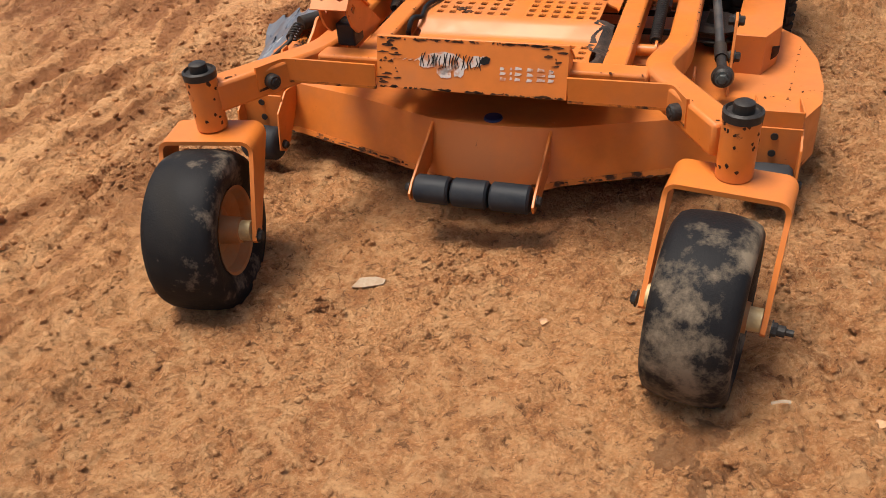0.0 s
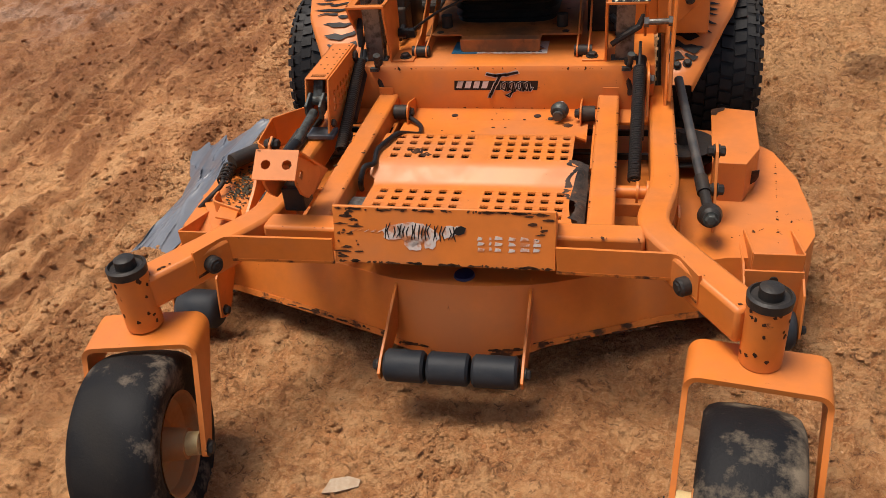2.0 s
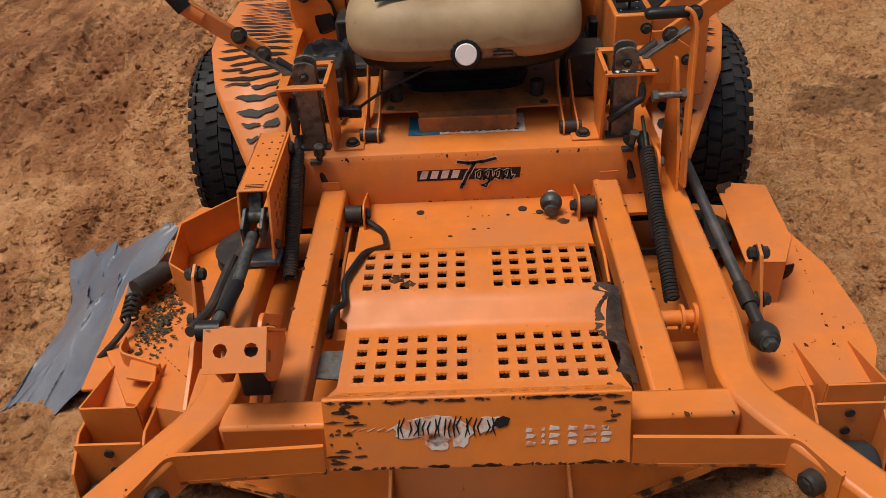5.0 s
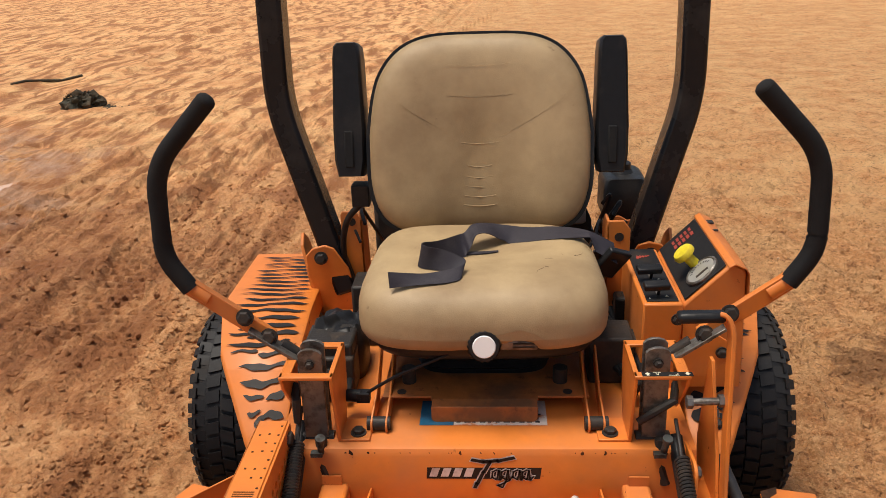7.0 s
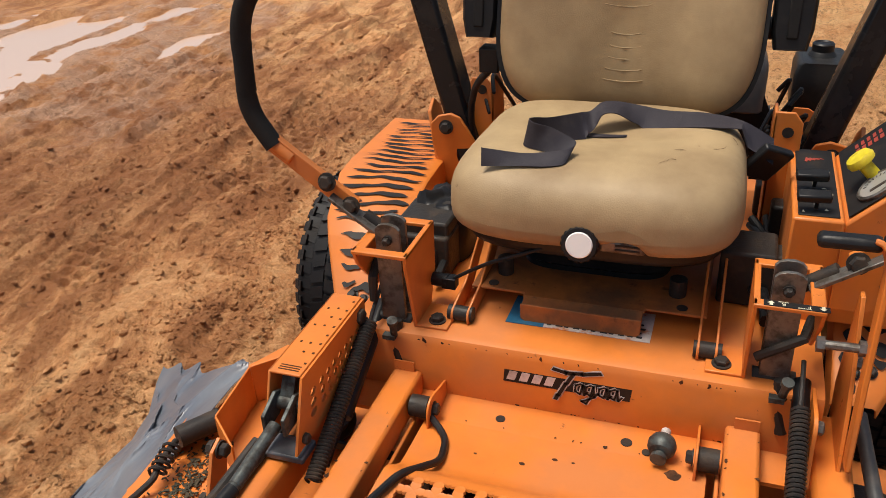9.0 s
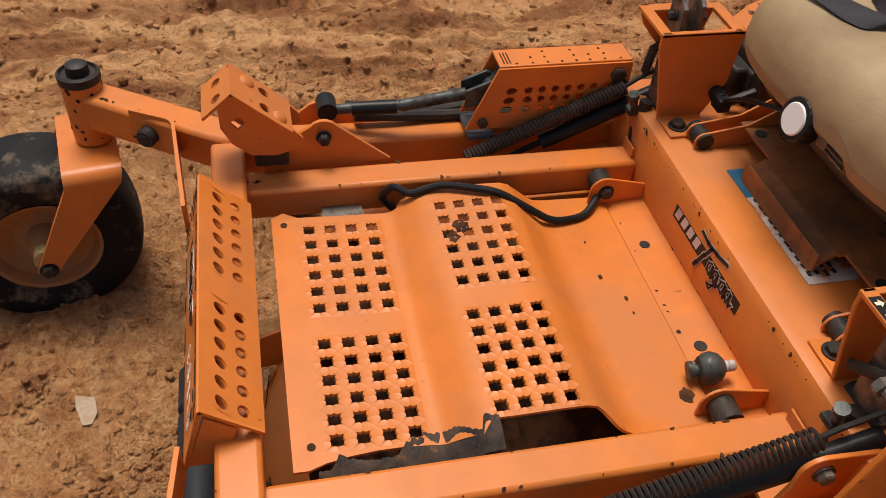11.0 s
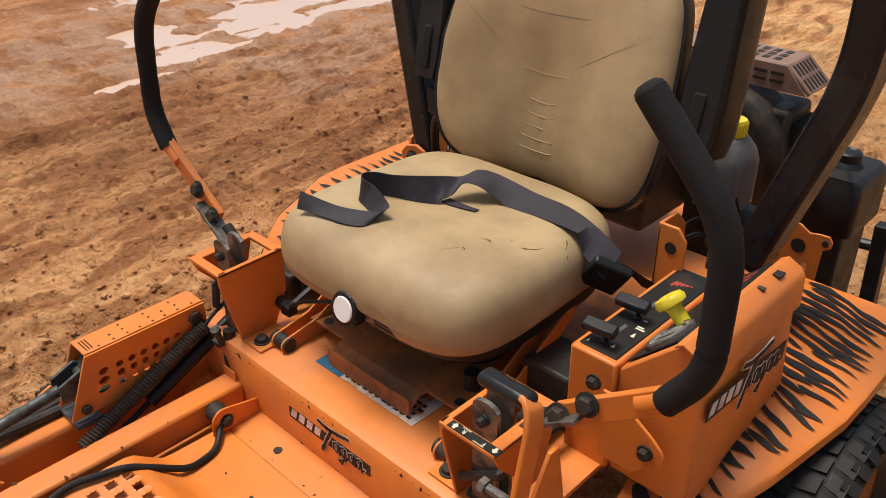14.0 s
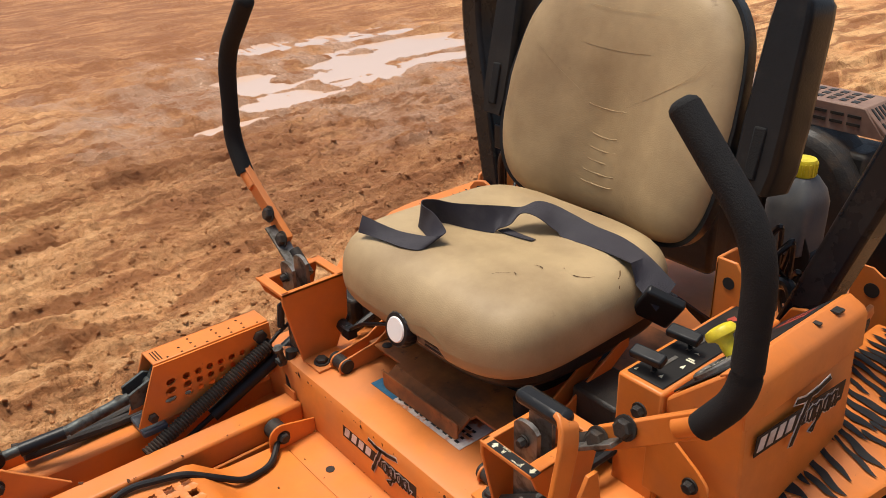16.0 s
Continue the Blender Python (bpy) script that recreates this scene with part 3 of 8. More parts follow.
def scatter(name, count, seed, sizes, spots, material, label, category):
    """Small stones or clods, pressed into the soil, as one object."""
    rng = random.Random(seed)
    base = BM()
    bmesh.ops.create_icosphere(base, subdivisions=1, radius=1.0)
    shape = [v.co.copy() for v in base.verts]
    tris = [[v.index for v in f.verts] for f in base.faces]
    base.free()
    px = np.array([spots(rng) for _ in range(count)])
    zz = ground_height(px[:, 0][None], px[:, 1][None])[0]
    r = np.random.default_rng(seed)
    size = np.array([sizes(rng) for _ in range(count)])
    sc = np.stack([size * r.uniform(0.7, 1.35, count), size * r.uniform(0.7, 1.35, count), size * r.uniform(0.55, 0.95, count)], -1)
    pts = np.array(shape)[None] * sc[:, None] * r.uniform(0.75, 1.2, (count, len(shape), 1))
    a, tx, ty = r.uniform(0, 6.3, count)[:, None], r.uniform(-0.3, 0.3, count)[:, None], r.uniform(-0.3, 0.3, count)[:, None]
    x, y, z = pts[..., 0], pts[..., 1], pts[..., 2]
    wx, wy = x * np.cos(a) - y * np.sin(a), x * np.sin(a) + y * np.cos(a)
    co = np.stack([wx + px[:, :1], wy + px[:, 1:], z + tx * wx + ty * wy + (zz + sc[:, 2] * 0.25)[:, None]], -1).reshape(-1, 3)
    fa = (np.array(tris)[None] + (np.arange(count) * len(shape))[:, None, None]).reshape(-1, 3)
    verts, faces = co.tolist(), fa.tolist()
    me = bpy.data.meshes.new(name)
    me.from_pydata(verts, [], faces)
    me.materials.append(material)
    return tagged(new(name, me), label, category, kind="stuff")


def churned(r):
    return (-0.9 - abs(r.gauss(0, 0.8)), r.uniform(-0.6, 4.5))


NESTS = [(random.Random(60 + k).uniform(-1.2, 1.8), random.Random(90 + k).uniform(-1.2, 2.6), random.Random(20 + k).uniform(0.02, 0.12)) for k in range(420)]


def packed(r):
    if r.random() < 0.70:
        x, y, s = r.choice(NESTS)
        return (r.gauss(x, s), r.gauss(y, s))
    return (r.uniform(-1.2, 2.2), r.uniform(-1.25, 3.5))


scatter("soil_clods", 9000, 3, lambda r: 0.0025 + 0.013 * r.random() ** 7, churned, SOIL, "loose clods of red-brown soil beside the ruts", "soil clods")
scatter("soil_crumbs", 42000, 4, lambda r: 0.0018 + 0.0075 * r.random() ** 4, packed, SOIL, "small soil crumbs on packed earth", "soil crumbs")
scatter("gravel", 160, 5, lambda r: 0.002 + 0.0045 * r.random() ** 4, packed, PEBBLE, "scattered pale grit and small pebbles", "gravel")

# ---------------------------------------------------------------- mower
mower = tagged(new("zero_turn_mower"), "worn orange zero-turn riding mower with tan vinyl seat on bare soil", "riding mower")
# turns an outline in (y, z) into a plate that grows along x
SIDE = Matrix(((0, 0, 1, 0), (1, 0, 0, 0), (0, 1, 0, 0), (0, 0, 0, 1)))
# turns an outline in (x, z) into a plate that grows along y
FRONT = Matrix(((1, 0, 0, 0), (0, 0, 1, 0), (0, 1, 0, 0), (0, 0, 0, 1)))


def at(x=0, y=0, z=0):
    return Matrix.Translation((x, y, z))


def perforated(bm, xs, ys, holes, place, hole, round_=True):
    """A sheet on the grid xs, ys; cells named in holes get an opening of that half width. place(x, y, lift) sets a point."""
    vs = {}

    def v(x, y, lift=0.0):
        k = (round(x, 5), round(y, 5), lift)
        if k not in vs:
            vs[k] = bm.verts.new(place(x, y, lift))
        return vs[k]
    for i in range(len(xs) - 1):
        for j in range(len(ys) - 1):
            x0, x1, y0, y1 = xs[i], xs[i + 1], ys[j], ys[j + 1]
            if (i, j) not in holes:
                bm.faces.new((v(x0, y0), v(x1, y0), v(x1, y1), v(x0, y1)))
                continue
            cx, cy = (x0 + x1) / 2, (y0 + y1) / 2
            outer = [(x1, cy), (x1, y1), (cx, y1), (x0, y1), (x0, cy), (x0, y0), (cx, y0), (x1, y0)]
            if not round_:
                tooth = [(cx + hole * (1.06, 0.95, 1.34, 0.95)[q % 4] * math.cos(math.pi * q / 8), cy + hole * (1.06, 0.95, 1.34, 0.95)[q % 4] * math.sin(math.pi * q / 8)) for q in range(16)]
                for q in range(8):
                    r = (q + 1) % 8
                    i0, i1, i2 = v(*tooth[2 * q], 1.0), v(*tooth[2 * q + 1], 0.4), v(*tooth[(2 * q + 2) % 16], 1.0)
                    o0, o1 = v(*outer[q]), v(*outer[r])
                    bm.faces.new((o0, i1, i0))
                    bm.faces.new((o0, o1, i1))
                    bm.faces.new((o1, i2, i1))
                continue
            k = 1.0
            inner = [(cx + hole * (k if q % 2 else 1.0) * math.cos(math.pi * q / 4), cy + hole * (k if q % 2 else 1.0) * math.sin(math.pi * q / 4)) for q in range(8)]
            for q in range(8):
                r = (q + 1) % 8
                bm.faces.new((v(*outer[q]), v(*outer[r]), v(*inner[r], 1.0), v(*inner[q], 1.0)))
    return bm


def thickened(ob, t):
    """The sheet given its thickness, with crisp rims."""
    s = ob.modifiers.new("sheet", "SOLIDIFY")
    s.thickness, s.offset = t, -1.0
    me = bpy.data.meshes.new_from_object(ob.evaluated_get(bpy.context.evaluated_depsgraph_get()))
    ob.modifiers.clear()
    me.name = ob.data.name
    ob.data = me
    me.set_sharp_from_angle(angle=radians(40))
    return ob


def cells(first, pitch, n, group_edges):
    """Grid lines half way round n holes, with the outer edges given."""
    return [first + (i - 0.5) * pitch for i in range(n + 1)]


# ---- frame
def rails(s):
    b = BM()
    bar(b, [(s * 0.268, 0.235, 0.363), (s * 0.268, 0.866, 0.360)], 0.05, 0.052)
    part("inner_rail", b, ORANGE, mower, bevel=0.006)
    b = BM()
    pts = eased([(s * 0.388, 0.93, 0.352), (s * 0.387, 0.46, 0.352), (s * 0.352, 0.255, 0.385), (s * 0.497, 0.018, 0.392)], 0.06)
    bar(b, pts, 0.055, 0.062)
    part("outer_rail", b, ORANGE, mower, bevel=0.007)
    # strap from the front plate to the arm
    b = BM()
    pts = eased([(s * 0.199, 0.166, 0.388), (s * 0.396, 0.148, 0.398), (s * 0.426, 0.082, 0.402)], 0.014)
    bar(b, pts, 0.0055, 0.052)
    strap = part("strap", b, ORANGE, mower, "bent orange strap with chipped lower edge")
    b = BM()
    bar(b, [(p[0], p[1] - 0.0002, p[2] - 0.0235) for p in pts], 0.0064, 0.0055)
    part("rusty_edge", b, RUST_EDGE, strap, "rust-chipped lower edge")
    b = BM()
    lathe(b, [(0.016, 0), (0.016, 0.03), (0.013, 0.034)], aim((s * 0.424, 0.117, 0.390), (s * -0.86, -0.48, 0.0)), 18)
    hexbolt(b, (s * 0.402, 0.105, 0.390), (s * -0.86, -0.48, 0.0), 0.009)
    part("bolt", b, DARK, strap)
    b = BM()
    hexbolt(b, (s * 0.372, 0.210, 0.388), (s * -0.86, -0.5, 0), 0.010)
    lathe(b, [(0.014, 0), (0.014, 0.02), (0.010, 0.024)], aim((s * 0.388, 0.205, 0.388), (s * -0.86, -0.5, 0)), 14)
    part("bolt", b, DARK, strap)


for s in (-1, 1):
    rails(s)
b = BM()
bar(b, [(-0.345, 0.228, 0.386), (0.345, 0.228, 0.386)], 0.05, 0.05)
part("cross_tube", b, ORANGE, mower, bevel=0.006)
b = BM()
for s in (-1, 1):
    prism(b, [(0.60, 0.33), (0.63, 0.30), (0.86, 0.30), (0.86, 0.345), (0.66, 0.345)], 0.006, SIDE @ at(0, 0, s * 0.236))
bar(b, [(-0.40, 0.52, 0.285), (0.40, 0.52, 0.285)], 0.03, 0.03)
part("under_brace", b, ORANGE, mower, bevel=0.002)
b = BM()
pipe(b, [(0.29, 0.478, 0.345), (0.375, 0.478, 0.345)], 0.013)
lathe(b, [(0.024, 0), (0.024, 0.006)], aim((0.352, 0.478, 0.345), (1, 0, 0)), 20)
lathe(b, [(0.022, 0), (0.022, 0.005)], aim((0.332, 0.478, 0.345), (1, 0, 0)), 20)
part("pivot_tube", b, ORANGE, mower)

# ---- panel under the seat
b = BM()
prism(b, [(0.802, 0.343), (0.865, 0.347), (0.862, 0.443), (0.869, 0.455), (0.882, 0.459), (1.55, 0.459), (1.55, 0.451), (0.884, 0.451), (0.874, 0.446), (0.871, 0.440), (0.873, 0.335), (0.802, 0.336)], 0.74, SIDE @ at(0, 0, -0.37))
panel = part("front_panel", b, ORANGE, mower)
b = BM()
prism(b, [(0.255, 0.338), (0.255, 0.405), (0.29, 0.405), (0.29, 0.338)], 0.003, FRONT @ at(0, 0, 0.857))
prism(b, [(-0.255, 0.338), (-0.255, 0.405), (-0.29, 0.405), (-0.29, 0.338)], 0.003, FRONT @ at(0, 0, 0.857))
part("rail_flange", b, ORANGE, panel)


def decal_logo(parent, m, w, h, name="logo_decal"):
    """A dark slanted bar with pale slanted strokes and looping script strokes, as plain shapes, in the plane of m."""
    b = BM()
    prism(b, [(0, 0.30 * h), (0.01 * w, 0.72 * h), (w, 0.72 * h), (0.985 * w, 0.30 * h)], 0.0008, m)

    def stroke(pts, wd, lift):
        for p, q in zip(pts, pts[1:]):
            d = Vector((q[0] - p[0], q[1] - p[1]))
            n = Vector((-d.y, d.x)).normalized() * wd / 2
            e = d.normalized() * wd * 0.3
            prism(b, [(p[0] * w - e.x + n.x, p[1] * h - e.y + n.y), (p[0] * w - e.x - n.x, p[1] * h - e.y - n.y), (q[0] * w + e.x - n.x, q[1] * h + e.y - n.y), (q[0] * w + e.x + n.x, q[1] * h + e.y + n.y)], 0.0006, m, lift)
    script = [[(0.40, 0.95), (0.50, 0.90), (0.62, 0.93), (0.76, 1.02)], [(0.56, 0.90), (0.50, 0.55), (0.44, 0.15), (0.42, 0.02)]]
    for x in (0.58, 0.66, 0.76, 0.84):
        script.append([(x + 0.035, 0.62), (x - 0.005, 0.56), (x - 0.01, 0.36), (x + 0.03, 0.30), (x + 0.05, 0.60), (x + 0.06, 0.28), (x + 0.09, 0.40)])
    script.append([(0.70, 0.30), (0.66, 0.02), (0.62, 0.08), (0.72, 0.25)])
    for line in script:
        stroke(line, (0.10 if len(line) < 5 and line[0][1] > 0.5 else 0.05) * h, 0.0017)
    dark = part(name, b, DECAL, parent, "dark decal bar with script strokes", smooth=0)
    b = BM()
    for line in script:
        stroke(line, (0.17 if len(line) < 5 and line[0][1] > 0.5 else 0.105) * h, 0.0009)
    for x in (0.025, 0.125, 0.225, 0.325):
        prism(b, [(x * w, 0.38 * h), ((x + 0.028) * w, 0.66 * h), ((x + 0.095) * w, 0.66 * h), ((x + 0.067) * w, 0.38 * h)], 0.0006, m, 0.0009)
    part("pale_stroke", b, SILVER, parent, smooth=0)
    return dark


# the decal stands on the front of the panel
decal_logo(panel, Matrix(((1, 0, 0, -0.102), (0, 0, -1, 0.8635), (0, 1, 0, 0.378), (0, 0, 0, 1))), 0.205, 0.062)
b = BM()
box(b, -0.118, -0.055, 0.937, 1.02, 0.4595, 0.4605)
part("warning_label", b, BLUE, panel, "blue corner of a worn warning label", smooth=0)
b = BM()
box(b, -0.0545, 0.117, 0.937, 1.02, 0.4595, 0.4605)
part("warning_label", b, WORN_WHITE, panel, "scuffed white warning label with unreadable print", smooth=0)
b = BM()
rng = random.Random(8)
for r in range(4):
    for c in range(11):
        x = -0.05 + c * 0.0145
        box(b, x, x + 0.006 + 0.006 * rng.random(), 0.944 + r * 0.012, 0.949 + r * 0.012, 0.4607, 0.4611)
part("label_print", b, DARK, panel, smooth=0)
b = BM()
lathe(b, [(0.008, 0), (0.008, 0.0012)], at(-0.098, 0.829, 0.3445), 16)
lathe(b, [(0.009, 0), (0.009, 0.0012)], at(0.103, 0.829, 0.3445), 16)
lathe(b, [(0.007, 0), (0.007, 0.0012)], at(0.135, 0.815, 0.3445), 16)
part("bolt_hole", b, DARK, panel, smooth=0)
# threaded stud with a big nut
b = BM()
m = aim((0.155, 0.793, 0.366), (0.10, 0.97, 0.12))
lathe(b, [(0.006, -0.012), (0.012, -0.011), (0.012, -0.004), (0.008, -0.003), (0.008, 0.001), (0.016, 0.004), (0.0205, 0.011), (0.0215, 0.020), (0.018, 0.029), (0.012, 0.034), (0.009, 0.036)], m, 22)
stud = part("height_stop_nut", b, GREASE, mower, "round greasy grey stop nut on a bright stud")
b = BM()
lathe(b, [(0.0075, 0.034), (0.0075, 0.040), (0.0065, 0.041), (0.0075, 0.042), (0.0075, 0.048), (0.006, 0.05)], m, 12)
part("stud_end", b, SILVER, stud)

# ---- footplate with punched grip holes
def plate_z(y):
    return float(np.interp(y, [0.26, 0.283, 0.455, 0.497, 0.512, 0.622, 0.640, 0.682, 0.70, 0.81], [0.372, 0.370, 0.362, 0.388, 0.392, 0.394, 0.388, 0.352, 0.349, 0.345]))


def torn(y):
    """Where the sheet's torn and cut edge runs."""
    if y < 0.30:
        return 0.222
    if y < 0.505:
        return 0.222 - 0.017 * max(0.0, math.sin((y - 0.30) / 0.205 * math.pi)) ** 0.7
    if y < 0.52:
        return 0.222 - 0.02
    if y < 0.645:
        return 0.203
    if y < 0.665:
        return 0.203 + (y - 0.645) * 1.0
    return 0.224


def footplate():
    hx = [-0.173 + 0.0308 * i for i in range(6)] + [0.043 + 0.0288 * i for i in range(6)]
    xs = [-0.215, -0.19] + [-0.173 + 0.0308 * (i - 0.5) for i in range(7)] + [0.043 + 0.0288 * (i - 0.5) for i in range(7)]
    xs += [0.214, 0.23]
    ys = [0.283, 0.30] + [0.335 + 0.0303 * (i - 0.5) for i in range(5)] + [0.449, 0.458, 0.466, 0.474, 0.482, 0.490, 0.498, 0.5055]
    ys += [0.526 + 0.0285 * (i - 0.5) for i in range(5)][1:] + [0.630, 0.64, 0.648, 0.656, 0.664, 0.672, 0.684, 0.70, 0.74, 0.775, 0.80]
    ys[ys.index(0.5055)] = 0.526 - 0.0285 / 2
    xs[1] = -0.173 - 0.0154
    xs = sorted(set(round(x, 5) for x in xs))
    ys = sorted(set(round(y, 5) for y in ys))
    holes = set()
    for i in range(len(xs) - 1):
        for j in range(len(ys) - 1):
            cx, cy = (xs[i] + xs[i + 1]) / 2, (ys[j] + ys[j + 1]) / 2
            if min(abs(cx - h) for h in hx) < 0.003 and min(abs(cy - h) for h in [0.335 + 0.0303 * k for k in range(4)] + [0.526 + 0.0285 * k for k in range(4)]) < 0.003:
                holes.add((i, j))

    def place(x, y, lift):
        edge = torn(y)
        if x > 0.201:
            x = 0.201 + (x - 0.201) / 0.029 * (edge - 0.201)
        if x < -0.2:
            x = x + (0.012 if 0.30 < y < 0.47 else 0.0) + (0.012 if y < 0.29 else 0.0)
        return Vector((x, y, plate_z(y) + 0.0016 * lift))
    b = BM()
    perforated(b, xs, ys, holes, place, 0.0084, False)
    return thickened(part("footplate", b, ORANGE, mower, "orange footplate with punched grip holes and a torn rusty edge", smooth=30), 0.004)


foot = footplate()
b = BM()
rng = random.Random(4)
edge = [(float(np.interp(y, [0.31, 0.325, 0.335, 0.35, 0.375, 0.40, 0.412, 0.435, 0.47, 0.485, 0.497, 0.503, 0.518], [0.226, 0.224, 0.207, 0.214, 0.218, 0.216, 0.200, 0.191, 0.193, 0.203, 0.215, 0.191, 0.200])) + 0.0045 * noise.noise((y * 210, 1, 0)) + 0.004 * noise.noise((y * 70, 4, 0)), y) for y in np.arange(0.31, 0.520, 0.0016)]
rows = []
for x, y in edge:
    rows.append([b.verts.new((x + (0.2375 - x) * u, y, plate_z(y) + 0.0009 - 0.012 * u * u + 0.004 * u * noise.noise((y * 45, u * 3, 2.0)))) for u in (0.0, 0.12, 0.3, 0.55, 0.8, 1.0)])
for r0, r1 in zip(rows, rows[1:]):
    for k in range(5):
        b.faces.new((r0[k], r0[k + 1], r1[k + 1], r1[k]))
part("rusty_edge", b, RUST_SHEET, foot, "flaking rust along the torn edge")
# added sheet: blocks the view of the lit deck so the holes look dark
b = BM()
box(b, -0.212, 0.238, 0.30, 0.56, 0.312, 0.316)
box(b, -0.212, 0.238, 0.56, 0.80, 0.270, 0.274)
part("added_hole_backing", b, RUST, mower, "rust-coloured sheet added below the footplate to keep its grip holes dark")
b = BM()
# round discs, dark like the inside of the plate's two small holes
for x, y in ((-0.187, 0.30), (0.192, 0.305)):
    lathe(b, [(0.005, 0), (0.005, 0.0008)], at(x, y, plate_z(y) + 0.0005), 12)
rng = random.Random(12)
for _ in range(4):
    x, y, r = rng.uniform(-0.15, 0.18), rng.uniform(0.70, 0.79), rng.uniform(0.002, 0.005)
    prism(b, [(r * (1 + 0.4 * rng.random()) * math.cos(a), r * 0.7 * math.sin(a)) for a in np.arange(0, 6.28, 0.9)], 0.0006, at(x, y, plate_z(y) + 0.0003))
for cx, cy, rr in ((0.178, 0.775, 0.013), (-0.125, 0.548, 0.016), (-0.105, 0.532, 0.012)):
    prism(b, [(rr * (0.7 + 0.5 * rng.random()) * math.cos(a), rr * (0.5 + 0.4 * rng.random()) * math.sin(a)) for a in np.arange(0, 6.28, 0.5)], 0.0007, at(cx, cy, plate_z(cy) + 0.0004))
part("paint_chip", b, RUST, foot, smooth=0)
# ears and rubber bumpers at the rear corners of the plate
for s, x in ((-1, -0.205), (1, 0.205)):
    b = BM()
    out = [(0.772, 0.343), (0.864, 0.343), (0.864, 0.376)] + [(0.797 + 0.024 * math.cos(a), 0.368 + 0.024 * math.sin(a)) for a in np.linspace(1.2, math.pi, 8)]
    prism(b, out, 0.004, SIDE @ at(0, 0, x))
    ear = part("hinge_ear", b, ORANGE, mower, bevel=0.001)
    b = BM()
    pipe(b, [(x + s * 0.004, 0.800, 0.366), (x + s * 0.034, 0.800, 0.366)], 0.018, 16)
    hexbolt(b, (x - 0.002 * s, 0.80, 0.366), (-s, 0, 0), 0.009)
    part("bumper", b, DARK, ear)
b = BM()
pipe(b, [(-0.215, 0.800, 0.366), (-0.205, 0.79, 0.36), (-0.165, 0.755, 0.352), (-0.155, 0.70, 0.356), (-0.185, 0.615, 0.402), (-0.212, 0.535, 0.402), (-0.205, 0.485, 0.392), (-0.222, 0.465, 0.40), (-0.228, 0.445, 0.372), (-0.236, 0.47, 0.34)], 0.0058, 10, 0.02)
part("cable", b, BLACK, mower, "black cable lying across the footplate")
b = BM()
prism(b, [(-0.245, 0.36), (-0.205, 0.355), (-0.20, 0.42), (-0.24, 0.42)], 0.003, at(0, 0, 0.348))
part("dusty_tab", b, STEEL, mower)

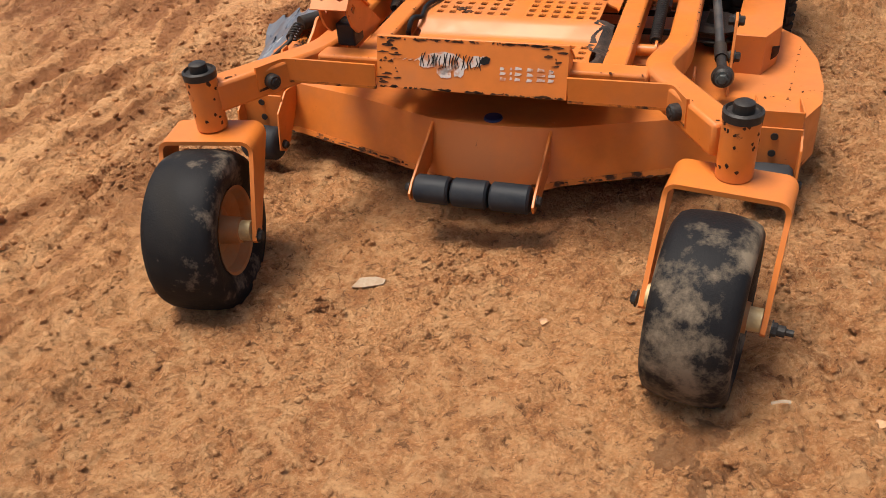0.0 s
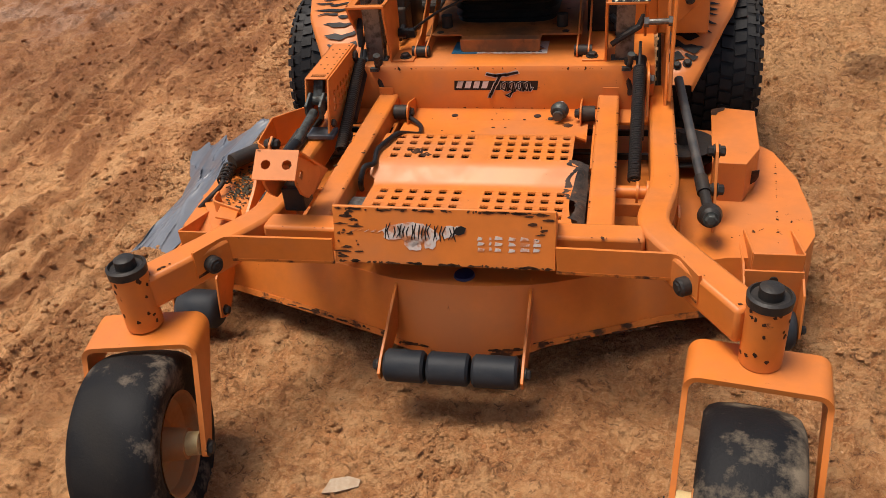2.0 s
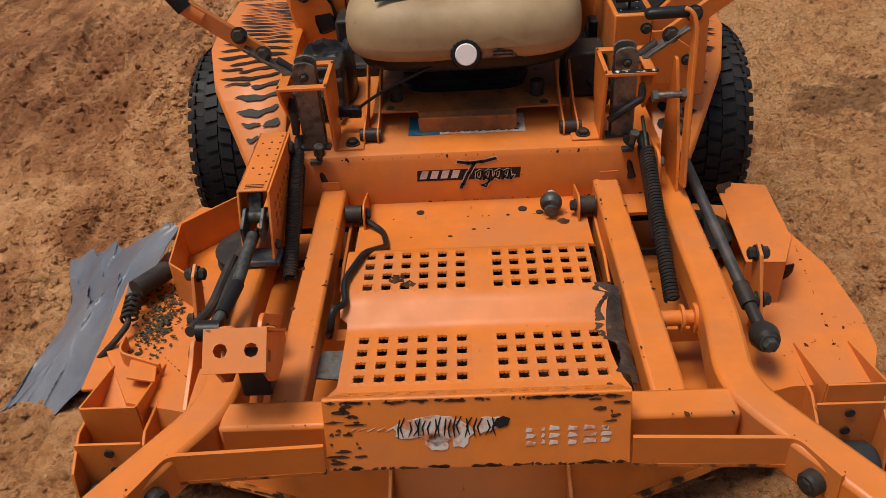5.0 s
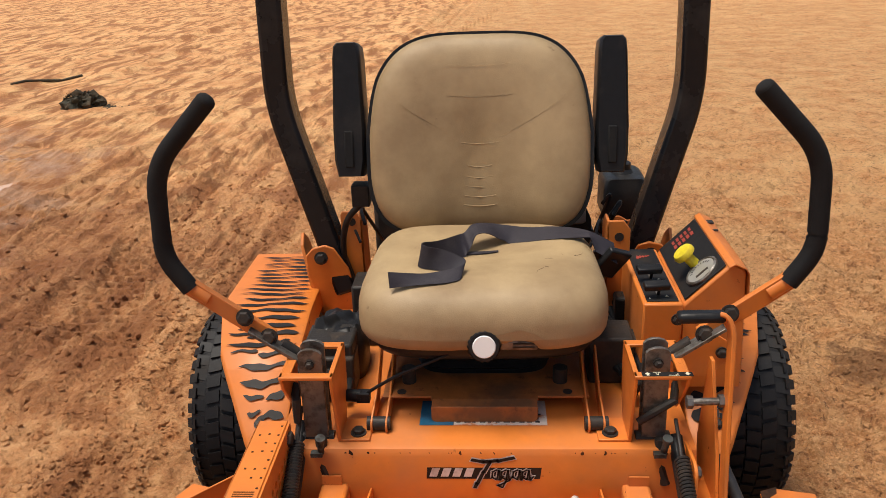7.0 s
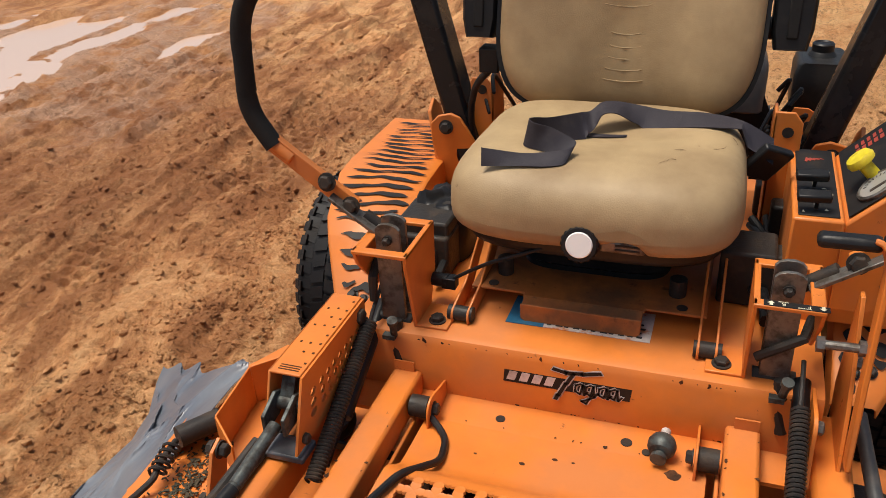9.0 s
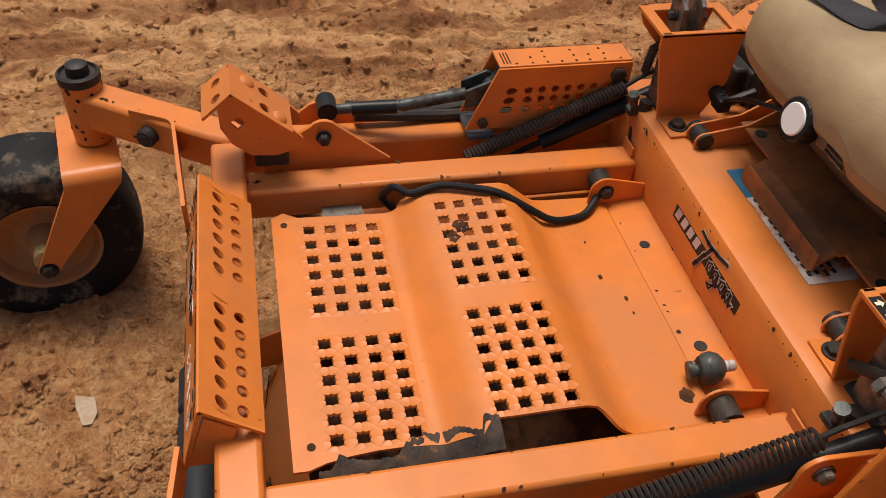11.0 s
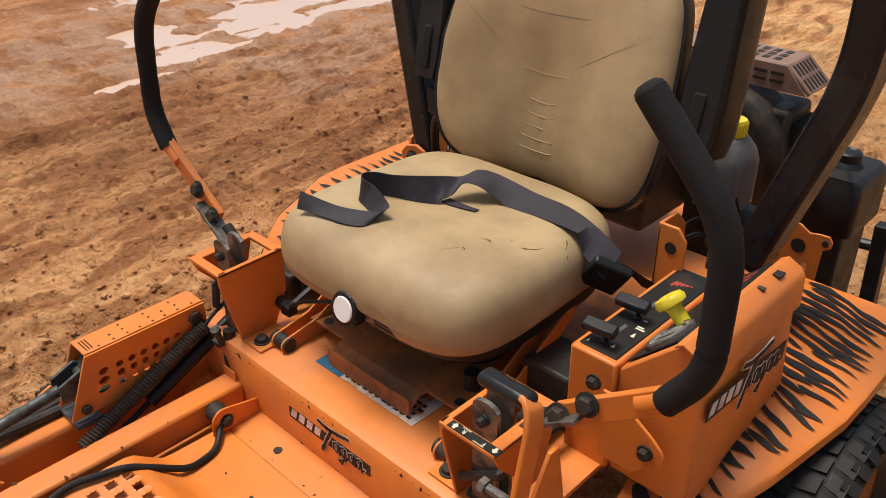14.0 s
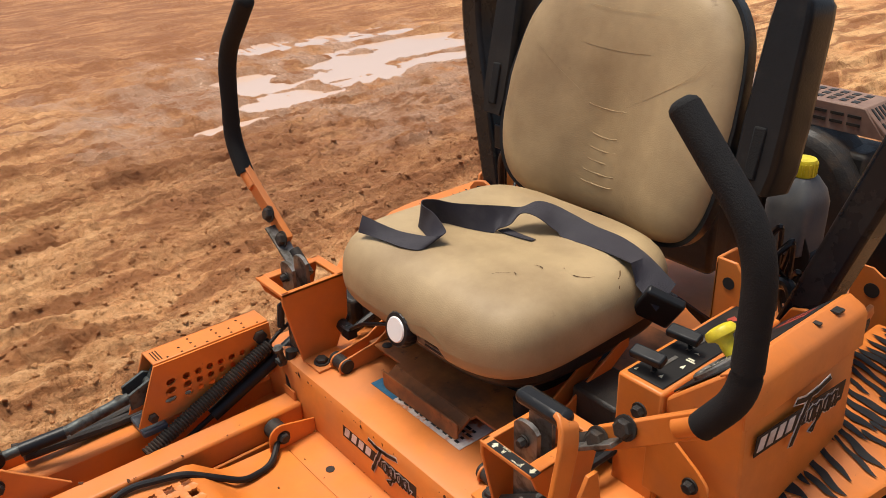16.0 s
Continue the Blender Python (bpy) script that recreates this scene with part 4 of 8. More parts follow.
# ---- front plate: pierced slope and chipped face
def front_plate():
    xs = [-0.197, -0.19]
    for x0 in (-0.172, 0.032):
        xs += [x0 + 0.0272 * (i - 0.5) for i in range(7)]
    xs += [0.19, 0.197]
    ts = [0.0, 0.06, 0.16, 0.50, 0.84, 1.0]
    holes = set()
    for i in range(len(xs) - 1):
        w = xs[i + 1] - xs[i]
        if abs(w - 0.0272) < 0.001:
            holes |= {(i, 2), (i, 3)}

    def place(x, t, lift):
        if t > 0.17:
            x = x + 0.010 * min(1.0, (t - 0.16) / 0.2)
        y, z = 0.196 + 0.062 * t, 0.468 - 0.052 * t
        return Vector((max(-0.197, min(0.197, x)), y, z))
    b = BM()
    # one opening a cell, round in the sheet's own plane
    long_ = math.hypot(0.062, 0.052)
    vs = {}

    def v(x, t, lift=0.0):
        k = (round(x, 5), round(t, 5), lift)
        if k not in vs:
            vs[k] = b.verts.new(place(x, t, lift))
        return vs[k]
    for i in range(len(xs) - 1):
        for j in range(len(ts) - 1):
            x0, x1, t0, t1 = xs[i], xs[i + 1], ts[j], ts[j + 1]
            if (i, j) not in holes:
                b.faces.new((v(x0, t0), v(x1, t0), v(x1, t1), v(x0, t1)))
                continue
            cx, ct = (x0 + x1) / 2, (t0 + t1) / 2
            outer = [(x1, ct), (x1, t1), (cx, t1), (x0, t1), (x0, ct), (x0, t0), (cx, t0), (x1, t0)]
            inner = [(cx + 0.0082 * math.cos(math.pi * q / 4), ct + 0.0082 / long_ * math.sin(math.pi * q / 4)) for q in range(8)]
            for q in range(8):
                r = (q + 1) % 8
                b.faces.new((v(*outer[q]), v(*outer[r]), v(*inner[r], 1.0), v(*inner[q], 1.0)))
    slope = thickened(part("front_plate", b, ORANGE, mower, "pierced orange front plate with a worn sticker", smooth=30), 0.0045)
    b = BM()
    prism(b, [(0.165, 0.366), (0.1925, 0.4665), (0.197, 0.4675), (0.1985, 0.463), (0.1705, 0.366)], 0.394, SIDE @ at(0, 0, -0.197))
    for s in (-1, 1):
        prism(b, [(0.1705, 0.372), (0.1985, 0.455), (0.23, 0.43), (0.21, 0.372)], 0.005, SIDE @ at(0, 0, s * 0.1945 - 0.0025))
    part("face", b, ORANGE, slope, bevel=0.001)
    # worn picture sticker as plain torn shapes, with dark bars, on the tilted face
    face_m = Matrix.Translation((0, 0.1646, 0.366)) @ Matrix(((1, 0, 0, 0), (0, 0.264, -0.9645, 0), (0, 0.9645, 0.264, 0), (0, 0, 0, 1)))
    rng = random.Random(21)
    bw, bd = BM(), BM()
    for cx, cy, rx, ry in ((-0.085, 0.060, 0.022, 0.016), (-0.050, 0.060, 0.030, 0.024), (-0.052, 0.040, 0.018, 0.013), (-0.022, 0.052, 0.016, 0.020), (0.012, 0.064, 0.016, 0.013), (0.030, 0.068, 0.012, 0.008)):
        prism(bw, [(cx + rx * (0.75 + 0.4 * rng.random()) * math.cos(a), cy + ry * (0.75 + 0.4 * rng.random()) * math.sin(a)) for a in np.arange(0, 6.28, 0.42)], 0.0007, face_m)
    for cx in np.arange(-0.165, -0.1, 0.012):
        prism(bw, [(cx, 0.056 + 0.004 * rng.random()), (cx + 0.009 * rng.random(), 0.060), (cx + 0.011, 0.064), (cx + 0.004, 0.061)], 0.0006, face_m)
    for cx, w in ((0.062, 0.013), (0.082, 0.006), (0.092, 0.016), (0.116, 0.014), (0.136, 0.018), (0.158, 0.014)):
        for k in range(3):
            y0 = 0.030 + k * 0.010 + 0.003 * rng.random()
            prism(bw, [(cx, y0), (cx + w * rng.uniform(0.6, 1), y0 + 0.001), (cx + w * rng.uniform(0.7, 1), y0 + 0.005), (cx + 0.002, y0 + 0.007)], 0.0006, face_m)
    for k in range(20):
        x0 = -0.102 + k * 0.0066
        lean = rng.uniform(-0.006, 0.006)
        y0, y1 = 0.046 + 0.006 * rng.random(), 0.070 + 0.008 * rng.random()
        prism(bd, [(x0, y0), (x0 + lean + 0.001, (y0 + y1) / 2), (x0 + 0.003, y1), (x0 + 0.0045, y1), (x0 + lean + 0.0036, (y0 + y1) / 2), (x0 + 0.001, y0)], 0.0005, face_m, 0.0008)
    prism(bd, [(0.022, 0.062), (0.030, 0.058), (0.040, 0.062), (0.043, 0.072), (0.034, 0.076), (0.025, 0.071)], 0.0004, face_m, 0.0008)
    part("sticker", bw, WORN_WHITE, slope, "peeling white picture sticker", smooth=0)
    part("sticker_bar", bd, DECAL, slope, smooth=0)
    # rust chips along the edges
    bc = BM()
    for _ in range(150):
        x = rng.uniform(-0.193, 0.19)
        y = rng.choice((0.002, 0.100)) + rng.uniform(-0.001, 0.002)
        if rng.random() < 0.25:
            y = rng.uniform(0.01, 0.1)
            x = rng.choice((-1, 1)) * rng.uniform(0.15, 0.193)
        rx, ry = 0.0015 + 0.011 * rng.random() ** 2, rng.uniform(0.001, 0.0028)
        prism(bc, [(x + rx * (0.5 + rng.random()) * math.cos(a), max(0.0005, min(0.1035, y + ry * (0.5 + rng.random()) * math.sin(a)))) for a in np.arange(0, 6.28, 0.9)], 0.0006, face_m)
    part("rust_chip", bc, RUST, slope, smooth=0)


front_plate()


# ---- front casters
def caster(s):
    px, py = (-0.503, 0.006) if s < 0 else (0.516, 0.010)
    yaw = 10.0 if s < 0 else -8.0
    b = BM()
    lathe(b, [(0.0315, 0.330), (0.0315, 0.446), (0.029, 0.449)], pose(px, py, 0), 28)
    post = part("caster_post", b, ORANGE, mower)
    b = BM()
    lathe(b, [(0.0330, 0.438), (0.0335, 0.452), (0.029, 0.455), (0.027, 0.450), (0.018, 0.450), (0.017, 0.466), (0.012, 0.469)], pose(px, py, 0), 24)
    part("grease_cap", b, DARK, post, "black greasy cap")
    b = BM()
    rng = random.Random(3 + s)
    for _ in range(26):
        a, z = rng.uniform(0, 6.28), rng.choice((0.350, 0.36, 0.42, 0.432, 0.40)) + rng.uniform(-0.006, 0.006)
        m = pose(px + 0.0316 * math.cos(a), py + 0.0316 * math.sin(a), z) @ Euler((radians(90), 0, a + radians(90))).to_matrix().to_4x4()
        prism(b, [(0.003 * (0.5 + rng.random()) * math.cos(k), 0.004 * (0.4 + rng.random()) * math.sin(k)) for k in np.arange(0, 6.28, 1.0)], 0.0006, m, -0.0002)
    part("rust_chip", b, RUST, post, smooth=0)
    # the fork trails towards the mower's front
    M = pose(px, py, 0, 0, 0, yaw)
    leg, trail, ztop = (0.100, 0.122, 0.326) if s < 0 else (0.106, 0.156, 0.328)
    b = BM()
    low = [(leg, z) for z in (0.128, 0.133, 0.142, 0.17, 0.21, 0.25, 0.29, ztop - 0.026)]
    bend = [(leg - 0.024 + 0.024 * math.cos(a), ztop - 0.024 + 0.024 * math.sin(a)) for a in np.linspace(0.2, math.pi / 2, 6)]
    half = low + bend
    line = half + [(-x, z) for x, z in half[::-1]]
    rows = []
    for x, z in line:
        f = float(np.interp(z, [0.128, 0.133, 0.142, 0.30, ztop], [-trail - 0.006, -trail - 0.013, -trail - 0.018, -0.062, -0.060]))
        r = float(np.interp(z, [0.128, 0.133, 0.142, 0.30, ztop], [-trail + 0.006, -trail + 0.013, -trail + 0.018, 0.026, 0.032]))
        rows.append([b.verts.new(M @ Vector((x, f + (r - f) * u, z))) for u in (0.0, 0.5, 1.0)])
    for r0, r1 in zip(rows, rows[1:]):
        for k in range(2):
            b.faces.new((r0[k], r0[k + 1], r1[k + 1], r1[k]))
    fork = thickened(part("caster_fork", b, ORANGE, mower, "orange bent-plate caster fork with chipped paint", smooth=40), 0.009)
    c = M @ Vector((-0.008 if s < 0 else 0.0, -trail, 0.155))
    W = Matrix.Translation(c) @ pose(0, 0, 0, 0, 0, yaw) @ pose(0, 0, 0, 0, 90, 0)
    b = BM()
    prof = [(0.086, -0.052), (0.095, -0.062), (0.125, -0.072), (0.144, -0.0715), (0.155, -0.065), (0.161, -0.053), (0.165, -0.026), (0.166, 0.0), (0.165, 0.026), (0.161, 0.053), (0.155, 0.065), (0.144, 0.0715), (0.125, 0.072), (0.095, 0.062), (0.086, 0.052)]
    lathe(b, prof, W, 56, ends=False)
    part("tyre", b, RUBBER if s < 0 else RUBBER_MUD, fork, "smooth worn black tyre with scuffed mud" if s < 0 else "smooth worn black tyre caked with dry mud", smooth=60)
    b = BM()
    prof = [(0.093, -0.063), (0.087, -0.060), (0.080, -0.040), (0.050, -0.026), (0.030, -0.030), (0.027, -0.074), (0.0, -0.075)]
    lathe(b, prof, W, 40, ends=False)
    lathe(b, [(r, -z) for r, z in prof], W, 40, ends=False)
    part("rim", b, RIM, fork, "dusty orange wheel rim")
    b = BM()
    lathe(b, [(0.021, -0.096), (0.021, 0.096)], W, 20)
    part("hub", b, HUB, fork)
    b = BM()
    ax = M.to_3x3() @ Vector((1, 0, 0))
    for k in (-1, 1):
        hexbolt(b, c + ax * k * (leg + 0.006) + Vector((0, 0, -0.012)), ax * k, 0.011)
    if s > 0:
        lathe(b, [(0.010, 0), (0.010, 0.02), (0.006, 0.022), (0.006, 0.034)], aim(c + ax * (leg + 0.008) + Vector((0, 0, -0.012)), ax), 10)
    part("axle_bolt", b, DARK, fork)


for s in (-1, 1):
    caster(s)


# ---- drive wheels and fenders
def drive(s):
    R, cx, cy = 0.247, s * 0.530, 1.385
    W = pose(cx, cy, R - 0.006, 0, 90, 0) @ Matrix.Diagonal((R / 0.262, R / 0.262, 0.93, 1))
    b = BM()
    prof = [(0.150, -0.108), (0.185, -0.128), (0.215, -0.133), (0.238, -0.126), (0.248, -0.108), (0.252, -0.06), (0.253, 0), (0.252, 0.06), (0.248, 0.108), (0.238, 0.126), (0.215, 0.133), (0.185, 0.128), (0.150, 0.108)]
    lathe(b, prof, W, 64, ends=False)
    wheel = part("drive_wheel", b, TREAD, mower, "wide black turf tyre with block tread", smooth=60)
    b = BM()
    n = 44
    for row in range(-3, 4):
        for i in range(n):
            a = 2 * math.pi * (i + 0.5 * (row % 2)) / n
            half = 0.0155
            tilt = 0.012 * (1 if row % 2 else -1)
            z0, z1 = row * 0.0355 - half, row * 0.0355 + half
            drop = 0.004 * (abs(row) / 3.0) ** 2 * 3
            q = []
            for r in (0.247 - drop, 0.262 - drop):
                for z in (z0, z1):
                    for da in (-0.052, 0.052):
                        sh = tilt * (1 if z == z1 else -1)
                        q.append(W @ Vector((r * math.cos(a + da + sh), r * math.sin(a + da + sh), z)))
            grown(b, q, [(0, 1, 3, 2), (4, 6, 7, 5), (0, 4, 5, 1), (2, 3, 7, 6), (0, 2, 6, 4), (1, 5, 7, 3)])
    for i in range(n):
        for k in (-1, 1):
            a = 2 * math.pi * (i + 0.25 * k) / n
            q = []
            for r, z in ((0.243, 0.110), (0.225, 0.130), (0.256, 0.112), (0.236, 0.1365)):
                for da in (-0.045, 0.045):
                    q.append(W @ Vector((r * math.cos(a + da), r * math.sin(a + da), k * z)))
            grown(b, q, [(0, 1, 3, 2), (4, 6, 7, 5), (0, 4, 5, 1), (2, 3, 7, 6), (0, 2, 6, 4), (1, 5, 7, 3)])
    part("tread", b, TREAD, wheel, smooth=0)
    b = BM()
    prof = [(0.155, -0.11), (0.148, -0.10), (0.14, -0.06), (0.06, -0.045), (0.0, -0.046)]
    lathe(b, prof, W, 40, ends=False)
    lathe(b, [(r, -z) for r, z in prof], W, 40, ends=False)
    part("rim", b, RIM, wheel)

    # fender: a bent sheet with turned-down lips
    keys = [(1.008, 0.348, 0.468), (1.03, 0.372, 0.483), (1.145, 0.462, 0.545), (1.19, 0.482, 0.566), (1.335, 0.513, 0.602), (1.40, 0.517, 0.605), (1.66, 0.517, 0.605)]
    ya, za, xa = [k[0] for k in keys], [k[1] for k in keys], [k[2] for k in keys]
    ys = sorted(set(list(np.linspace(1.008, 1.66, 30)) + ya))
    b = BM()
    rows = []
    for y in ys:
        z, xo = float(np.interp(y, ya, za)), float(np.interp(y, ya, xa))
        xi = float(np.interp(y, [1.008, 1.2, 1.66], [0.40, 0.395, 0.395]))
        rows.append([b.verts.new((s * x, y, zz)) for x, zz in ((xi - 0.004, z - 0.05), (xi, z - 0.004), (xi + 0.005, z), (xo - 0.005, z), (xo, z - 0.004), (xo + 0.002, z - 0.018))])
    for r0, r1 in zip(rows, rows[1:]):
        for i in range(5):
            b.faces.new((r0[i], r0[i + 1], r1[i + 1], r1[i]))
    fender = thickened(part("fender", b, ORANGE, mower, "orange fender with black zebra-stripe decal", smooth=25), 0.003)
    # stripes: tapered wavy bands laid over the sheet
    rng = random.Random(40 + s)
    b = BM()

    def lay(x, y):
        z = float(np.interp(y, ya, za))
        z1 = float(np.interp(y + 0.01, ya, za))
        return Vector((s * x, y - (z1 - z) * 0.30, z + 0.0032))
    y = 1.062
    while y < 1.635:
        step = float(np.interp(y, [1.07, 1.2, 1.35, 1.63], [0.027, 0.026, 0.023, 0.018])) * (1.0 if s > 0 else 1.12)
        edge = float(np.interp(y, ya, xa))
        xi, xo = 0.402, edge - 0.014
        slant = float(np.interp(y, [1.07, 1.25, 1.6], [-0.01, -0.05, -0.07])) if s > 0 else float(np.interp(y, [1.07, 1.25, 1.33, 1.6], [-0.012, -0.022, -0.004, 0.004]))
        ph = 2.0 * math.sin(y * 23) + rng.uniform(-0.5, 0.5)
        kind = rng.random() if s > 0 or y < 1.30 else 1.0
        runs = [(rng.uniform(0.0, 0.12), rng.uniform(0.82, 1.0), 0.0)]
        if kind < 0.30:
            runs = [(rng.uniform(0.0, 0.1), rng.uniform(0.45, 0.6), 0.0), (rng.uniform(0.5, 0.58), rng.uniform(0.9, 1.0), 0.3 * step)]
        elif kind < 0.55:
            runs = [(rng.uniform(0.0, 0.1), 0.72, 0.0), (rng.uniform(0.60, 0.66), rng.uniform(0.95, 1.0), 0.42 * step)]
        for u0, u1, off in runs:
            strip = []
            for q in range(29):
                t = q / 28
                u = u0 + (u1 - u0) * t
                body = min(1.0, (t / 0.10 + 0.05) ** 0.8) * min(1.0, ((1 - t) / (0.28 if s > 0 else 0.16) + 0.03) ** 0.8)
                fat = step * (0.46 if y < 1.3 or s > 0 else 0.36) * body * (0.85 + 0.25 * math.sin(ph + 11 * u)) * (0.55 if off else 1.0) * (1.5 if s > 0 else 1.0)
                yy = y + off + slant * (u - 0.35) + 0.0040 * math.sin(ph + 7.5 * u) + 0.0012 * math.sin(5 * ph + 23 * u)
                x = xi + (xo - xi) * u
                yy = min(max(yy, 1.03), 1.645)
                strip.append((b.verts.new(lay(x, yy - fat / 2)), b.verts.new(lay(x, yy + fat / 2))))
            for a0, a1 in zip(strip, strip[1:]):
                b.faces.new((a0[0], a0[1], a1[1], a1[0]))
        y += step
    part("zebra_stripe", b, DECAL, fender, "black zebra stripes", smooth=0)
    b = BM()
    for yy, x in ((1.045, 0.43), (1.05, 0.455)):
        hexbolt(b, (s * x, yy, float(np.interp(yy, ya, za))), (0, -0.6, 0.8), 0.008)
    part("bolt", b, DARK, fender)


for s in (-1, 1):
    drive(s)


# ---- roll bar
def roll_bar(s):
    b = BM()
    pts = eased([(s * 0.328, 1.465, 0.50), (s * 0.461, 1.505, 0.945), (s * 0.448, 1.525, 1.90)], 0.07, 8)
    bar(b, pts, 0.075, 0.056, (1, 0, 0))
    post = part("roll_bar_post", b, ROPS, mower, "black square-tube roll bar post", bevel=0.009)
    b = BM()
    m = Matrix.Translation((s * 0.362, 1.478, 0.52)) @ Euler((radians(5), radians(s * 14), 0)).to_matrix().to_4x4()
    prism(b, [(-0.045, -0.07), (0.052, -0.07), (0.052, 0.04), (0.036, 0.098), (0.018, 0.112), (-0.012, 0.112), (-0.034, 0.098), (-0.045, 0.05)], 0.008, m @ FRONT @ at(0, 0, -0.044))
    prism(b, [(-0.04, -0.07), (0.06, -0.07), (0.06, 0.10), (0.04, 0.125), (0.0, 0.110), (-0.04, 0.02)], 0.008, m @ SIDE @ at(0, 0, s * 0.048 - 0.004))
    br = part("roll_bar_bracket", b, ORANGE, mower, bevel=0.002)
    b = BM()
    hexbolt(b, m @ Vector((0.0, -0.046, 0.085)), (0, -1, 0.1), 0.011)
    # not bolts: flat dark discs paint in the side plate's two shaded holes
    for yy, zz in ((0.02, 0.02), (0.035, 0.085)):
        lathe(b, [(0.017, 0), (0.017, 0.002)], aim(m @ Vector((s * 0.0525, yy, zz)), (s, 0, 0)), 20)
    part("bolt", b, DARK, br)


for s in (-1, 1):
    roll_bar(s)
b = BM()
bar(b, [(-0.448, 1.525, 1.90), (0.448, 1.525, 1.90)], 0.052, 0.052)
part("roll_bar_top", b, ROPS, mower, bevel=0.009)


# ---- control levers and their towers
def lever(s):
    o = 0.008 if s > 0 else 0.0
    tip, b1, b2, end = (s * 0.440 + o, 0.952, 1.066), (s * 0.543 + o, 0.950, 0.956), (s * 0.548 + o, 0.942, 0.796), (s * 0.508 + o, 0.940, 0.738)
    b = BM()
    pts = eased([tip, b1, b2, end], 0.05, 7)
    pipe(b, pts, 0.0165, 18)
    d = (Vector(tip) - Vector(b1)).normalized()
    lathe(b, [(0.0165, -0.002), (0.0150, 0.004), (0.010, 0.008), (0.0, 0.0095)], aim(tip, d), 18, ends=False)
    g = part("control_lever", b, FOAM, mower, "bent steering lever with black foam grip", smooth=50)
    b = BM()
    m = Vector((s * 0.352 + o * 0.6, 0.946, 0.620))
    e = Vector((s * 0.518 + o, 0.942, 0.748))
    d = (e - m).normalized()
    bar(b, [tuple(m + d * 0.03), tuple(e)], 0.031, 0.013, (0, 1, 0.0))
    pipe(b, [tuple(e - d * 0.05), tuple(e + d * 0.004)], 0.0135, 14)
    part("arm", b, ORANGE, g, bevel=0.0015)
    b = BM()
    bar(b, [tuple(m - d * 0.035 + Vector((0, -0.012, 0))), tuple(m + d * 0.075 + Vector((0, -0.012, -0.004)))], 0.006, 0.028, (0, 1, 0))
    part("adjust_plate", b, STEEL, g, bevel=0.001)
    b = BM()
    for x, z in ((0.417, 0.684), (0.378, 0.645)):
        hexbolt(b, (s * x + o * 0.8, 0.935, z), (0, -1, 0.25), 0.011, 0.01)
    pipe(b, [tuple(m - d * 0.045), tuple(m + d * 0.01)], 0.011, 12)
    part("bolt", b, DARK, g)


